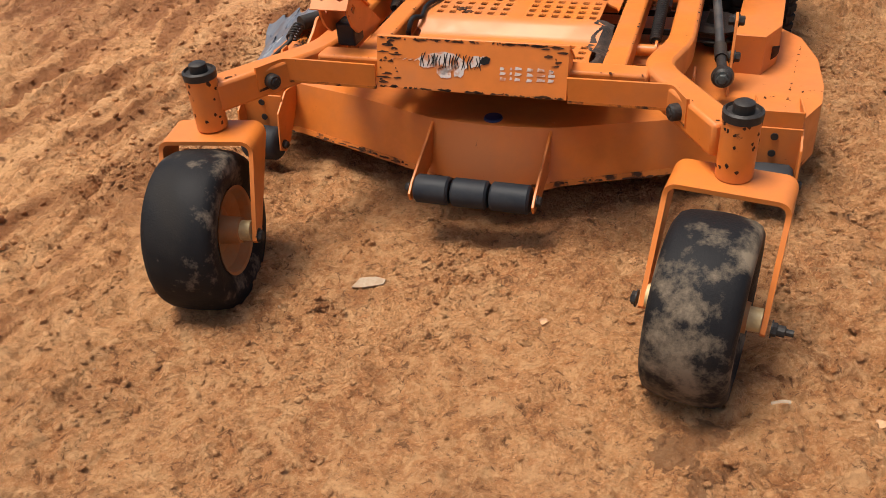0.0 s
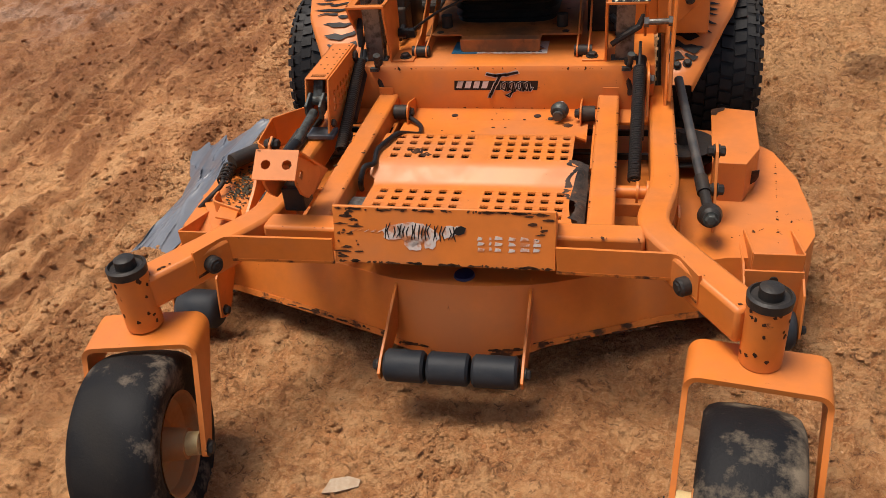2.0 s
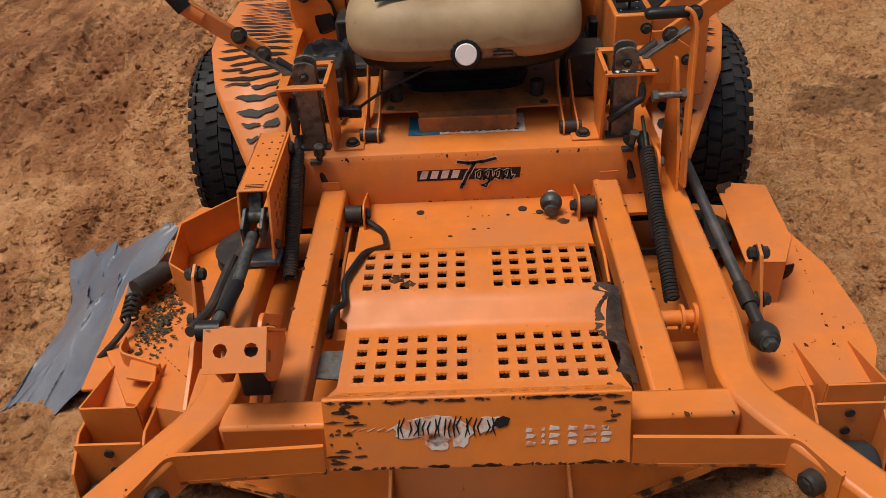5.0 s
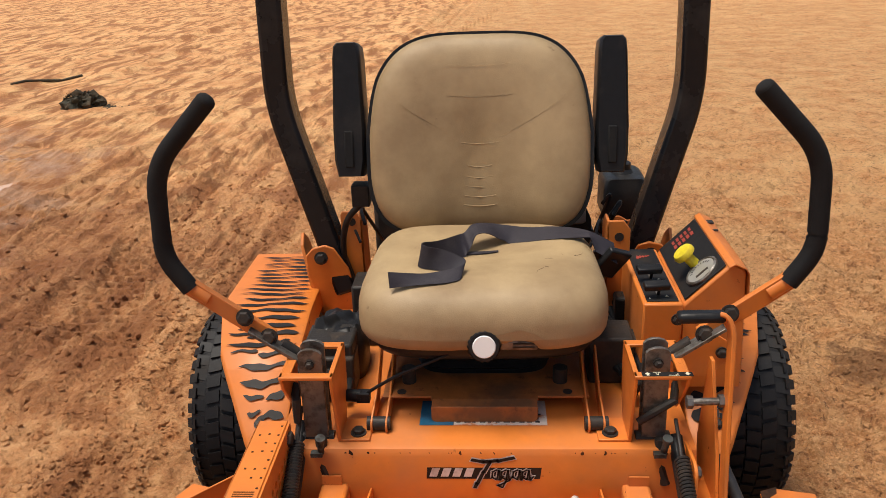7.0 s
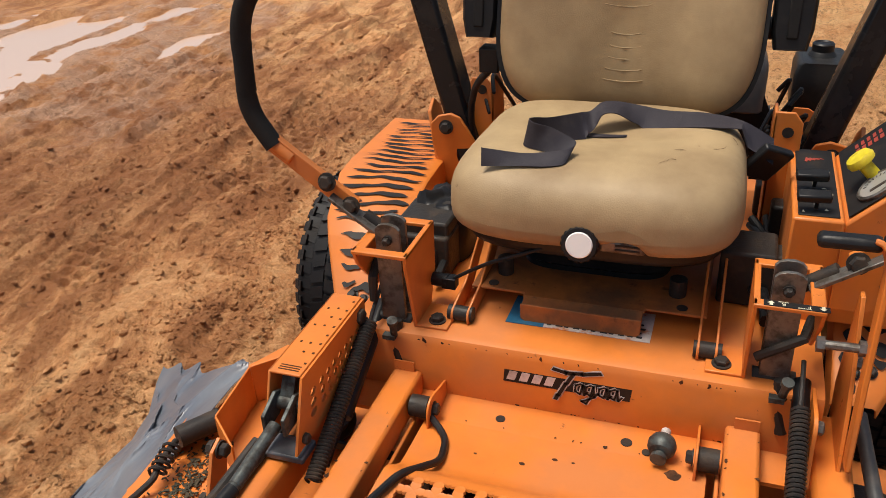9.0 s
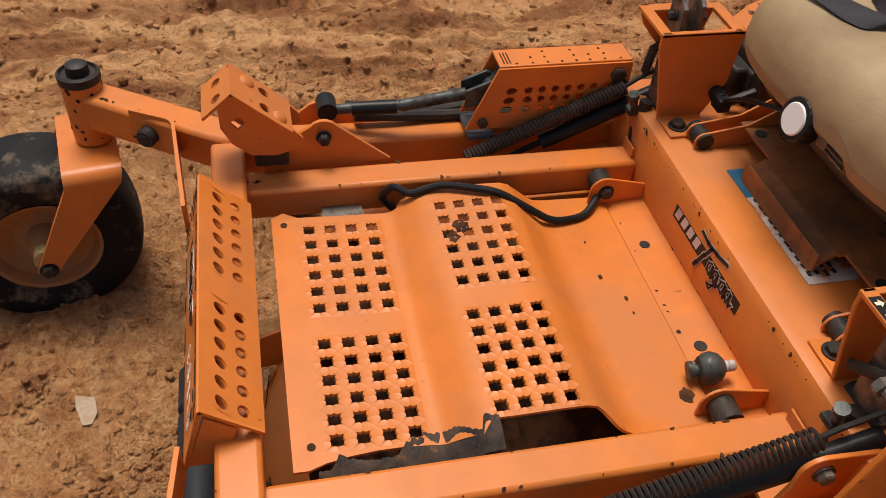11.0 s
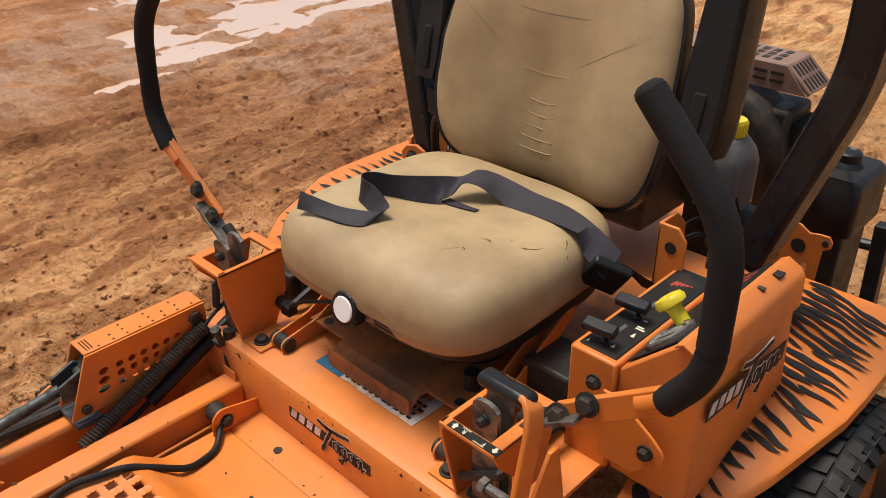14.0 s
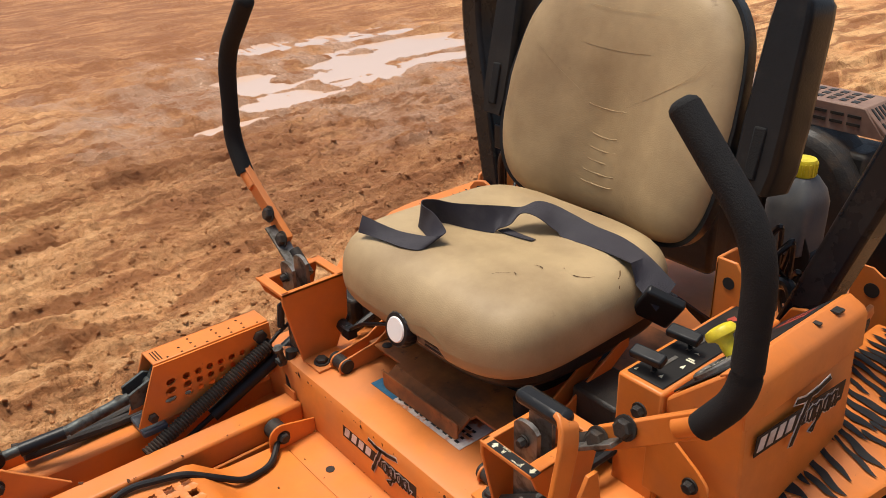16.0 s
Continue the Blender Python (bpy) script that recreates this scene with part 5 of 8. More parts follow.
def tower(s):
    xo, xi = s * 0.3455, s * 0.2580
    y0, y1, z0, z1 = 0.858, 0.985, 0.459, 0.606
    b = BM()
    t = 0.006
    # inner wall, outer wall, back, with a lipped top
    prism(b, [(y0, z1), (y1 + 0.005, z1), (y1 + 0.0, 0.52), (0.955, z0), (0.885, z0), (y0, 0.585)], t, SIDE @ at(0, 0, xi - t / 2))
    tw = part("lever_tower", b, ORANGE, mower, "orange folded-sheet lever tower, open at the top", bevel=0.0015)
    b = BM()
    prism(b, [(y0, z1), (y1, z1), (y1 - 0.03, 0.50), (y1 - 0.05, 0.50), (y0 + 0.012, 0.575)], t, SIDE @ at(0, 0, xo - t / 2))
    part("outer_wall", b, ORANGE, tw, bevel=0.0015)
    b = BM()
    a, c = sorted((xo, xi))
    for ya, yb in ((y0 - 0.001, y0 + 0.016), (y1 - 0.014, y1 + 0.004)):
        box(b, a - 0.003, c + 0.003, ya, yb, z1 - 0.006, z1 + 0.0005)
    for xa in (a, c):
        box(b, xa - 0.003, xa + 0.003 + 0.0, y0, y1, z1 - 0.004, z1 + 0.0005)
    box(b, min(a, c) - 0.003, min(a, c) + 0.016 if s < 0 else min(a, c) + 0.006, y0, y1, z1 - 0.0055, z1 + 0.0002)
    box(b, c - (0.006 if s < 0 else 0.016), c + 0.003, y0, y1, z1 - 0.0055, z1 + 0.0002)
    part("rim", b, ORANGE, tw, bevel=0.0015)
    b = BM()
    box(b, *sorted((xi - s * 0.055, xi + s * 0.0)), 0.885, 0.955, 0.459, 0.464)
    part("foot", b, ORANGE, tw, bevel=0.0015)
    b = BM()
    hexbolt(b, (xi - s * 0.032, 0.905, 0.464), (0, 0, 1), 0.010)
    part("bolt", b, DARK, tw)
    # the grey lever plate that stands in the slot
    b = BM()
    cx = s * 0.300
    out = [(-0.021, 0.40), (0.021, 0.40), (0.021, 0.63)] + [(0.021 * math.cos(k), 0.628 + 0.012 * math.sin(k)) for k in np.linspace(0.2, math.pi - 0.2, 6)] + [(-0.021, 0.63)]
    prism(b, out, 0.007, at(cx, 0, 0) @ FRONT @ at(0, 0, 0.895))
    prism(b, [(x, z + 0.004) for x, z in out], 0.007, at(cx, 0, 0) @ FRONT @ at(0, 0, 0.922))
    pv = part("pivot_plate", b, STEEL, tw, "dull grey lever plate", bevel=0.0015)
    b = BM()
    hexbolt(b, (cx, 0.894, 0.612), (0, -1, 0), 0.006)
    pipe(b, [(cx - 0.03, 0.905, 0.455), (cx + 0.03, 0.905, 0.455)], 0.013, 14)
    part("bolt", b, DARK, tw)
    # linkage that hangs below
    b = BM()
    rng = random.Random(7 + s)
    pipe(b, [(cx + 0.01, 0.88, 0.47), (cx + 0.012, 0.872, 0.42), (cx + 0.02, 0.87, 0.385)], 0.011, 10)
    box(b, cx - 0.026, cx + 0.03, 0.868, 0.90, 0.345, 0.44)
    pipe(b, [(cx - 0.03, 0.885, 0.50), (cx + s * 0.03, 0.89, 0.54), (cx + s * 0.04, 0.93, 0.55)], 0.007, 8)
    part("linkage", b, DARK, tw)
    b = BM()
    lathe(b, [(0.006, 0), (0.006, 0.03), (0.009, 0.032), (0.009, 0.04)], aim((cx + 0.012, 0.862, 0.452), (0.1, -0.3, 1)), 10)
    box(b, cx - 0.005, cx + 0.016, 0.852, 0.864, 0.448, 0.456)
    part("clevis", b, GREASE, tw)


for s in (-1, 1):
    lever(s)
    tower(s)


# ---- seat
def lofted(bm, outline, top, low, rings, n=72, m=None):
    """A cushion: rings from the middle out to the outline above, and back in below. outline(a) gives x, y; top and low give heights for (r, x, y)."""
    m = m or Matrix()
    loops = []
    for r in rings:
        loops.append([bm.verts.new(m @ Vector((r * outline(2 * math.pi * i / n)[0], r * outline(2 * math.pi * i / n)[1], top(r, *[r * c for c in outline(2 * math.pi * i / n)])))) for i in range(n)])
    for r in rings[::-1]:
        loops.append([bm.verts.new(m @ Vector((r * outline(2 * math.pi * i / n)[0], r * outline(2 * math.pi * i / n)[1], low(r, *[r * c for c in outline(2 * math.pi * i / n)])))) for i in range(n)])
    for a, b in zip(loops, loops[1:]):
        for i in range(n):
            bm.faces.new((a[i], a[(i + 1) % n], b[(i + 1) % n], b[i]))
    bm.faces.new(loops[0][::-1])
    bm.faces.new(loops[-1])
    return bm


RINGS = [0.04, 0.15, 0.3, 0.45, 0.58, 0.7, 0.8, 0.87, 0.92, 0.955, 0.98, 0.994, 1.0]


def superround(hw, hl, p, taper=0.0):
    def f(a):
        c, s = math.cos(a), math.sin(a)
        x = hw * math.copysign(abs(c) ** (2 / p), c)
        y = hl * math.copysign(abs(s) ** (2 / p), s)
        return x * (1 - taper * y / hl), y
    return f


def edge_fall(r, p=5.0):
    return 1 - (1 - min(1.0, r) ** p) ** (1 / 2.4)


def seat():
    # cushion, lightly dished, with a notch in its front edge for the knob
    cy = 1.135

    def top(r, x, y):
        dish = 0.026 * math.exp(-((x / 0.13) ** 2) - (((y - 0.06) / 0.10) ** 2))
        roll = -0.010 * max(0.0, (-y - 0.10) / 0.1) ** 2
        return 0.728 - dish + roll + 0.004 * noise.noise((x * 9, y * 9, 3)) - 0.072 * edge_fall(r, 8)

    def low(r, x, y):
        lift = 0.020 * math.exp(-((x - 0.050) / 0.045) ** 6) * (1 if y < -0.16 else 0)
        return 0.610 + lift + 0.034 * edge_fall(r, 14)
    b = BM()
    lofted(b, superround(0.231, 0.217, 4.2, 0.025), top, low, RINGS, 96, at(0.001, cy, 0))
    cushion = part("seat_cushion", b, VINYL, mower, "tan vinyl seat cushion, scuffed and cracked", smooth=60)
    # tears and scuffs
    rng = random.Random(5)
    b = BM()

    def on(x, y):
        rr = ((abs(x) / 0.229) ** 4.2 + (abs(y - cy) / 0.217) ** 4.2) ** (1 / 4.2)
        return top(min(rr, 0.96), x, y - cy) + 0.0015
    for x0, y0, n, dx, dy in ((0.178, 0.968, 9, 0.0035, 0.006), (0.186, 0.985, 3, 0.003, -0.003), (0.10, 1.02, 4, 0.004, 0.006), (0.117, 1.05, 3, 0.004, -0.002), (0.117, 1.089, 4, 0.005, 0.0), (0.176, 1.112, 4, 0.004, 0.006), (0.203, 1.185, 4, 0.004, -0.004), (-0.135, 1.16, 3, 0.002, 0.007), (0.152, 1.118, 1, 0.003, 0.0)):
        x, y = x0, y0
        for _ in range(n):
            x1, y1 = x + dx + rng.uniform(-0.003, 0.003), y + dy + rng.uniform(-0.003, 0.003)
            w = rng.uniform(0.0005, 0.0012)
            grown(b, [(x, y - w, on(x, y)), (x1, y1 - w, on(x1, y1)), (x1, y1 + w, on(x1, y1)), (x, y + w, on(x, y))], [(0, 1, 2, 3)])
            x, y = x1, y1
    part("vinyl_tear", b, RUST, cushion, "dark hairline cracks", smooth=0)
    # black pan below
    b = BM()
    lofted(b, superround(0.218, 0.200, 4.2), lambda r, x, y: 0.640, lambda r, x, y: 0.572 + 0.03 * edge_fall(r), [0.1, 0.6, 0.9, 0.97, 1.0], 64, at(0.002, cy + 0.012, 0))
    part("seat_pan", b, BLACK, mower, smooth=50)
    # suspension bellows
    b = BM()
    zs = np.linspace(0.488, 0.602, 13)
    rings_ = []
    for k, z in enumerate(zs):
        w = 0.135 - (0.012 if k % 2 else 0.0)
        rings_.append([b.verts.new((w * c[0], 1.19 + (w - 0.01) * c[1], z)) for c in [superround(1, 1, 5)(2 * math.pi * i / 40) for i in range(40)]])
    for r0, r1 in zip(rings_, rings_[1:]):
        for i in range(40):
            b.faces.new((r0[i], r0[(i + 1) % 40], r1[(i + 1) % 40], r1[i]))
    b.faces.new(rings_[-1])
    part("suspension_boot", b, BLACK, mower, "black rubber suspension boot under the seat", smooth=25)
    # backrest, leaning back; local x across, y up, z to the front
    m = Matrix.Translation((-0.005, 1.424, 0.889)) @ Euler((radians(90 - 12.5), 0, 0)).to_matrix().to_4x4()

    def outline(a):
        c, s_ = math.cos(a), math.sin(a)
        y = (0.213 if s_ > 0 else 0.222) * math.copysign(abs(s_) ** (0.55 if s_ > 0 else 0.42), s_)
        x = 0.240 * math.copysign(abs(c) ** (0.52 if s_ > 0 else 0.42), c)
        k = float(np.interp(y, [-0.222, -0.10, 0.0, 0.12, 0.213], [0.965, 1.0, 1.0, 0.94, 0.86]))
        return x * k, y

    def wrap(x, y):
        """The sides of the backrest curl forward."""
        return 0.042 * (abs(x) / 0.24) ** 2 * float(np.interp(y, [-0.2, -0.05, 0.1, 0.2], [1.0, 1.0, 0.65, 0.35]))

    def front(r, x, y):
        channel = 0.016 * math.exp(-((x / (0.052 + 1.1 * max(0.0, -0.150 - y))) ** 2)) * (1 - smooth01(y, -0.14, 0.06))
        bolster = 0.009 * math.exp(-(((abs(x) - 0.13) / 0.07) ** 2)) * (1 - smooth01(y, -0.06, 0.13))
        head = 0.006 * smooth01(y, -0.06, 0.12)
        return 0.034 - channel + bolster + head + wrap(x, y) - 0.055 * edge_fall(r, 7)
    b = BM()
    lofted(b, outline, front, lambda r, x, y: -0.03 + wrap(x, y) + 0.012 * edge_fall(r), RINGS, 96, m)
    back = part("backrest", b, VINYL, mower, "tan vinyl high backrest with stitched pleats", smooth=60)
    b = BM()
    for y, w, r in ((-0.158, 0.036, 0.0013), (-0.138, 0.034, 0.0013), (-0.117, 0.030, 0.0013), (-0.096, 0.028, 0.0013), (-0.072, 0.027, 0.0012), (-0.022, 0.042, 0.0007), (0.078, 0.070, 0.0003), (0.143, 0.070, 0.0003)):
        pts = []
        for q in range(9):
            x = -w + 2 * w * q / 8
            pts.append(m @ Vector((x, y + 0.004 * (abs(q - 4) / 4) ** 2, front(0.3, x, y) + 0.0003)))
        pipe(b, pts, r, 6)
    for s in (-1, 1):
        pts = []
        for q in range(13):
            t = q / 12
            x, y = s * (0.19 - 0.15 * t ** 0.8), 0.09 - 0.10 * t ** 0.6
            pts.append(m @ Vector((x, y, front(0.5, x, y) + 0.0002)))
        pipe(b, pts, 0.0003, 6)
    part("pleat", b, VINYL, back)
    b = BM()
    lofted(b, lambda a: (outline(a)[0] * 1.02, outline(a)[1] * 1.022), lambda r, x, y: wrap(x, y) - 0.001, lambda r, x, y: -0.045 + wrap(x, y) + 0.02 * edge_fall(r), [0.1, 0.3, 0.5, 0.7, 0.85, 0.95, 1.0], 72, m)
    part("back_shell", b, BLACK, back, smooth=50)
    # piping between cushion and back
    # armrests, swung up
    for s in (-1, 1):
        b = BM()
        am = Matrix.Translation((-0.288 if s < 0 else 0.279, 1.408, 0.803)) @ Euler((radians(-11), 0, 0)).to_matrix().to_4x4()
        prof = [(-0.028, 0.0), (0.028, 0.0), (0.035, 0.035), (0.036, 0.10), (0.031, 0.255), (0.028, 0.279), (0.020, 0.287), (-0.020, 0.287), (-0.028, 0.279), (-0.031, 0.255), (-0.036, 0.10), (-0.035, 0.035)]
        rings2 = []
        for y, k in ((-0.036, 0.80), (-0.030, 0.95), (-0.02, 1.0), (0.030, 1.0), (0.042, 0.95), (0.047, 0.80)):
            rings2.append([b.verts.new(am @ Vector((x * k, y, 0.139 + (z - 0.139) * (0.985 if k < 0.9 else 1.0)))) for x, z in prof])
        for r0, r1 in zip(rings2, rings2[1:]):
            for i in range(len(prof)):
                b.faces.new((r0[i], r0[(i + 1) % len(prof)], r1[(i + 1) % len(prof)], r1[i]))
        b.faces.new(rings2[0])
        b.faces.new(rings2[-1][::-1])
        arm = part("armrest", b, BLACK, mower, "black padded armrest swung upright", smooth=40)
        b = BM()
        box(b, -0.010, 0.010, -0.040, -0.030, 0.02, 0.10, am)
        part("slot", b, FOAM, arm, bevel=0.003)
        b = BM()
        pipe(b, [tuple(am @ Vector((s * -0.055, 0.01, 0.035))), tuple(am @ Vector((s * 0.02, 0.01, 0.035)))], 0.02, 18)
        part("hinge", b, BLACK, arm)
        # orange seat-frame plates beside the backrest
        b = BM()
        py, pz = (1.335, 0.712) if s > 0 else (1.46, 0.70)
        xa = 0.268 if s > 0 else -0.335
        prism(b, [(xa, 0.46), (xa + 0.05, 0.46), (xa + 0.05, pz - 0.02), (xa + 0.035, pz), (xa + 0.004, pz), (xa, pz - 0.01)], 0.006, FRONT @ at(0, 0, py))
        prism(b, [(py, 0.46), (py + 0.10, 0.46), (py + 0.08, pz - 0.03), (py + 0.05, pz), (py, pz)], 0.006, SIDE @ at(0, 0, xa if s > 0 else xa + 0.044))
        pl = part("seat_side_plate", b, ORANGE, mower, bevel=0.002)
        b = BM()
        for z in (0.52, 0.675):
            lathe(b, [(0.010, 0), (0.010, 0.001)], aim((xa + 0.026, py - 0.0005, z), (0, -1, 0)), 16)
        part("bolt_hole", b, DARK, pl, smooth=0)
    # weight-adjusting knob with a white disc
    b = BM()
    km = aim((0.004, 0.925, 0.632), (0.02, -1, 0.22))
    rings3 = []
    for r, z, k in ((0.019, -0.03, 0), (0.0265, -0.012, 0), (0.0275, -0.008, 1), (0.0280, 0.009, 1), (0.026, 0.014, 0), (0.021, 0.0145, 0)):
        rings3.append([b.verts.new(km @ Vector(((r + 0.0016 * k * (i % 4 < 2)) * math.cos(math.pi * i / 36), (r + 0.0016 * k * (i % 4 < 2)) * math.sin(math.pi * i / 36), z))) for i in range(72)])
    for r0, r1 in zip(rings3, rings3[1:]):
        for i in range(72):
            b.faces.new((r0[i], r0[(i + 1) % 72], r1[(i + 1) % 72], r1[i]))
    b.faces.new(rings3[0][::-1])
    b.faces.new(rings3[-1])
    knob = part("seat_knob", b, BLACK, mower, "black knurled knob with a white disc", smooth=40)
    b = BM()
    lathe(b, [(0.0, 0.0165), (0.019, 0.0165), (0.0205, 0.0145)], km, 32, ends=False)
    part("disc", b, WHITE, knob)
    b = BM()
    box(b, 0.03, 0.10, 0.928, 0.95, 0.617, 0.640, None)
    part("metal_bracket", b, STEEL, knob, "grey slotted bracket", bevel=0.006)
    b = BM()
    for z in (0.624, 0.631):
        box(b, 0.055, 0.092, 0.9265, 0.9285, z, z + 0.0025)
    part("slot", b, DARK, knob, smooth=0)
    # seat belt: webbing on its edge across the cushion, with an arch, a loop and a fold; lower and upper edge in turn
    edges = [((0.270, 1.19, 0.672), (0.268, 1.235, 0.700)), ((0.215, 1.195, 0.703), (0.215, 1.235, 0.728)), ((0.155, 1.205, 0.710), (0.155, 1.248, 0.733)), ((0.095, 1.215, 0.710), (0.093, 1.255, 0.730)),
             ((0.045, 1.216, 0.716), (0.045, 1.252, 0.737)), ((0.012, 1.200, 0.738), (0.008, 1.246, 0.744)), ((-0.012, 1.188, 0.739), (-0.020, 1.235, 0.745)), ((-0.022, 1.172, 0.720), (-0.036, 1.212, 0.736)),
             ((-0.032, 1.146, 0.716), (-0.046, 1.180, 0.744)), ((-0.056, 1.118, 0.714), (-0.063, 1.136, 0.754)), ((-0.086, 1.096, 0.714), (-0.086, 1.104, 0.759)), ((-0.108, 1.080, 0.714), (-0.106, 1.083, 0.765)),
             ((-0.118, 1.064, 0.715), (-0.108, 1.060, 0.770)), ((-0.108, 1.048, 0.715), (-0.095, 1.048, 0.769)), ((-0.085, 1.040, 0.714), (-0.070, 1.050, 0.763)), ((-0.055, 1.028, 0.713), (-0.042, 1.046, 0.752)),
             ((-0.036, 1.010, 0.713), (-0.028, 1.040, 0.744)), ((-0.040, 0.992, 0.712), (-0.038, 1.022, 0.741)), ((-0.065, 0.980, 0.711), (-0.068, 1.008, 0.739)), ((-0.100, 0.974, 0.711), (-0.102, 0.998, 0.738)),
             ((-0.135, 0.968, 0.713), (-0.137, 0.985, 0.745)), ((-0.165, 0.962, 0.721), (-0.168, 0.974, 0.752))]
    lows, highs = [Vector(e[0]) for e in edges], [Vector(e[1]) for e in edges]

    def glide(pts, i, t):
        p0, p1, p2, p3 = pts[max(0, i - 1)], pts[i], pts[i + 1], pts[min(len(pts) - 1, i + 2)]
        return 0.5 * ((2 * p1) + (p2 - p0) * t + (2 * p0 - 5 * p1 + 4 * p2 - p3) * t * t + (3 * p1 - p0 - 3 * p2 + p3) * t ** 3)
    b = BM()
    rows = []
    for i in range(len(edges) - 1):
        for q in range(5):
            lo, hi = glide(lows, i, q / 5), glide(highs, i, q / 5)
            if abs(lo.x) < 0.22:
                rest = top(0.5, lo.x - 0.001, lo.y - cy) + 0.001
                lo.z = rest if i in (2, 3, 8, 9, 10, 11, 12, 13, 14, 15, 16, 17, 18) else max(lo.z, rest)
            bow = Vector((0, -0.003, 0.002)) * noise.noise((lo.x * 24, lo.y * 24, 7.0))
            rows.append([b.verts.new(lo.lerp(hi, w) + bow * 4 * w * (1 - w)) for w in (0.0, 0.25, 0.5, 0.75, 1.0)])
    for r0, r1 in zip(rows, rows[1:]):
        for k in range(4):
            b.faces.new((r0[k], r0[k + 1], r1[k + 1], r1[k]))
    rows = []
    for q in range(9):
        x = -0.034 + 0.066 * q / 8
        rows.append([b.verts.new((x, y, top(0.4, x, y - cy) + 0.003)) for y in (1.158 + 0.012 * q / 8, 1.180)])
    for r0, r1 in zip(rows, rows[1:]):
        b.faces.new((r0[0], r1[0], r1[1], r0[1]))
    belt = thickened(part("seat_belt", b, BELT, mower, "dark webbing lap belt lying loose on the cushion", smooth=80), 0.0015)
    b = BM()
    box(b, -0.03, 0.03, -0.008, 0.008, -0.05, 0.02, Matrix.Translation((0.268, 1.205, 0.680)) @ Euler((0.5, 0.4, 0.6)).to_matrix().to_4x4())
    part("buckle", b, BLACK, belt, bevel=0.004)
    b = BM()
    bar(b, eased([(0.25, 1.24, 0.68), (0.262, 1.31, 0.62), (0.262, 1.36, 0.57)], 0.02), 0.045, 0.003)
    part("tail", b, BELT, belt)
    # black cover between seat and fender
    b = BM()
    lofted(b, superround(0.055, 0.07, 3), lambda r, x, y: 0.570 - 0.06 * edge_fall(r) + 0.035 * noise.noise((x * 24, y * 24, 1)) + 0.012 * noise.noise((x * 60, y * 60, 5)), lambda r, x, y: 0.46, RINGS, 32, at(-0.295, 1.16, 0))
    part("battery_cover", b, BLACK, mower, "black crumpled cover beside the seat", smooth=50)
    # seat base: folded orange sheet with a drop in the middle and two hinge arms
    b = BM()
    prism(b, [(-0.19, 1.40), (-0.19, 0.985), (-0.098, 0.985), (-0.098, 0.975), (0.102, 0.975), (0.102, 0.985), (0.197, 0.985), (0.197, 1.40)], 0.005, at(0, 0, 0.487))
    prism(b, [(-0.096, 0.492), (-0.096, 0.465), (-0.086, 0.457), (0.090, 0.457), (0.100, 0.465), (0.100, 0.492)], 0.004, Matrix.Translation((0, 0.947, 0)) @ FRONT)
    prism(b, [(0.975, 0.487), (0.975, 0.492), (0.949, 0.478), (0.949, 0.470)], 0.196, SIDE @ at(0, 0, -0.096))
    base = part("seat_base", b, ORANGE_GRIMY, mower, "grimy orange folded seat base", bevel=0.0015)
    for x0 in (-0.205, -0.178, 0.188, 0.215):
        b = BM()
        out = [(0.99, 0.495), (1.18, 0.60), (1.20, 0.60), (1.20, 0.585), (1.02, 0.462)] + [(0.925 + 0.016 * math.cos(a), 0.470 + 0.016 * math.sin(a)) for a in np.linspace(-1.5, -4.2, 7)]
        prism(b, out, 0.004, SIDE @ at(0, 0, x0))
        part("hinge_arm", b, ORANGE, base, bevel=0.001)
    b = BM()
    for x0 in (-0.192, 0.203):
        pipe(b, [(x0 - 0.02, 0.925, 0.472), (x0 + 0.022, 0.925, 0.472)], 0.013, 16)
    for x in (-0.155, 0.158):
        lathe(b, [(0.009, 0), (0.009, 0.001)], at(x, 1.0, 0.4925), 14)
        lathe(b, [(0.014, 0), (0.014, 0.03)], at(x * 0.93, 1.04, 0.4925), 14)
    part("bush", b, DARK, base)
    # dark works below the base
    b = BM()
    rng = random.Random(9)
    for _ in range(16):
        x, y = rng.choice((-1, 1)) * rng.uniform(0.23, 0.33), rng.uniform(1.02, 1.5)
        w = rng.uniform(0.02, 0.05)
        box(b, x - w, x + w, y - w, y + w, 0.459, 0.47 + rng.uniform(0, 0.10))
    part("pump", b, DARK, mower, "greasy dark hydraulic pump below the seat", bevel=0.006)
    b = BM()
    for k in range(7):
        x = rng.choice((-1, 1)) * rng.uniform(0.23, 0.31)
        pts2 = [(x + rng.uniform(-0.03, 0.03), 1.0 + 0.08 * q, 0.475 + 0.04 * rng.random()) for q in range(5)]
        pipe(b, pts2, rng.uniform(0.004, 0.009), 8, 0.04)
    part("hose", b, BLACK, mower)


seat()


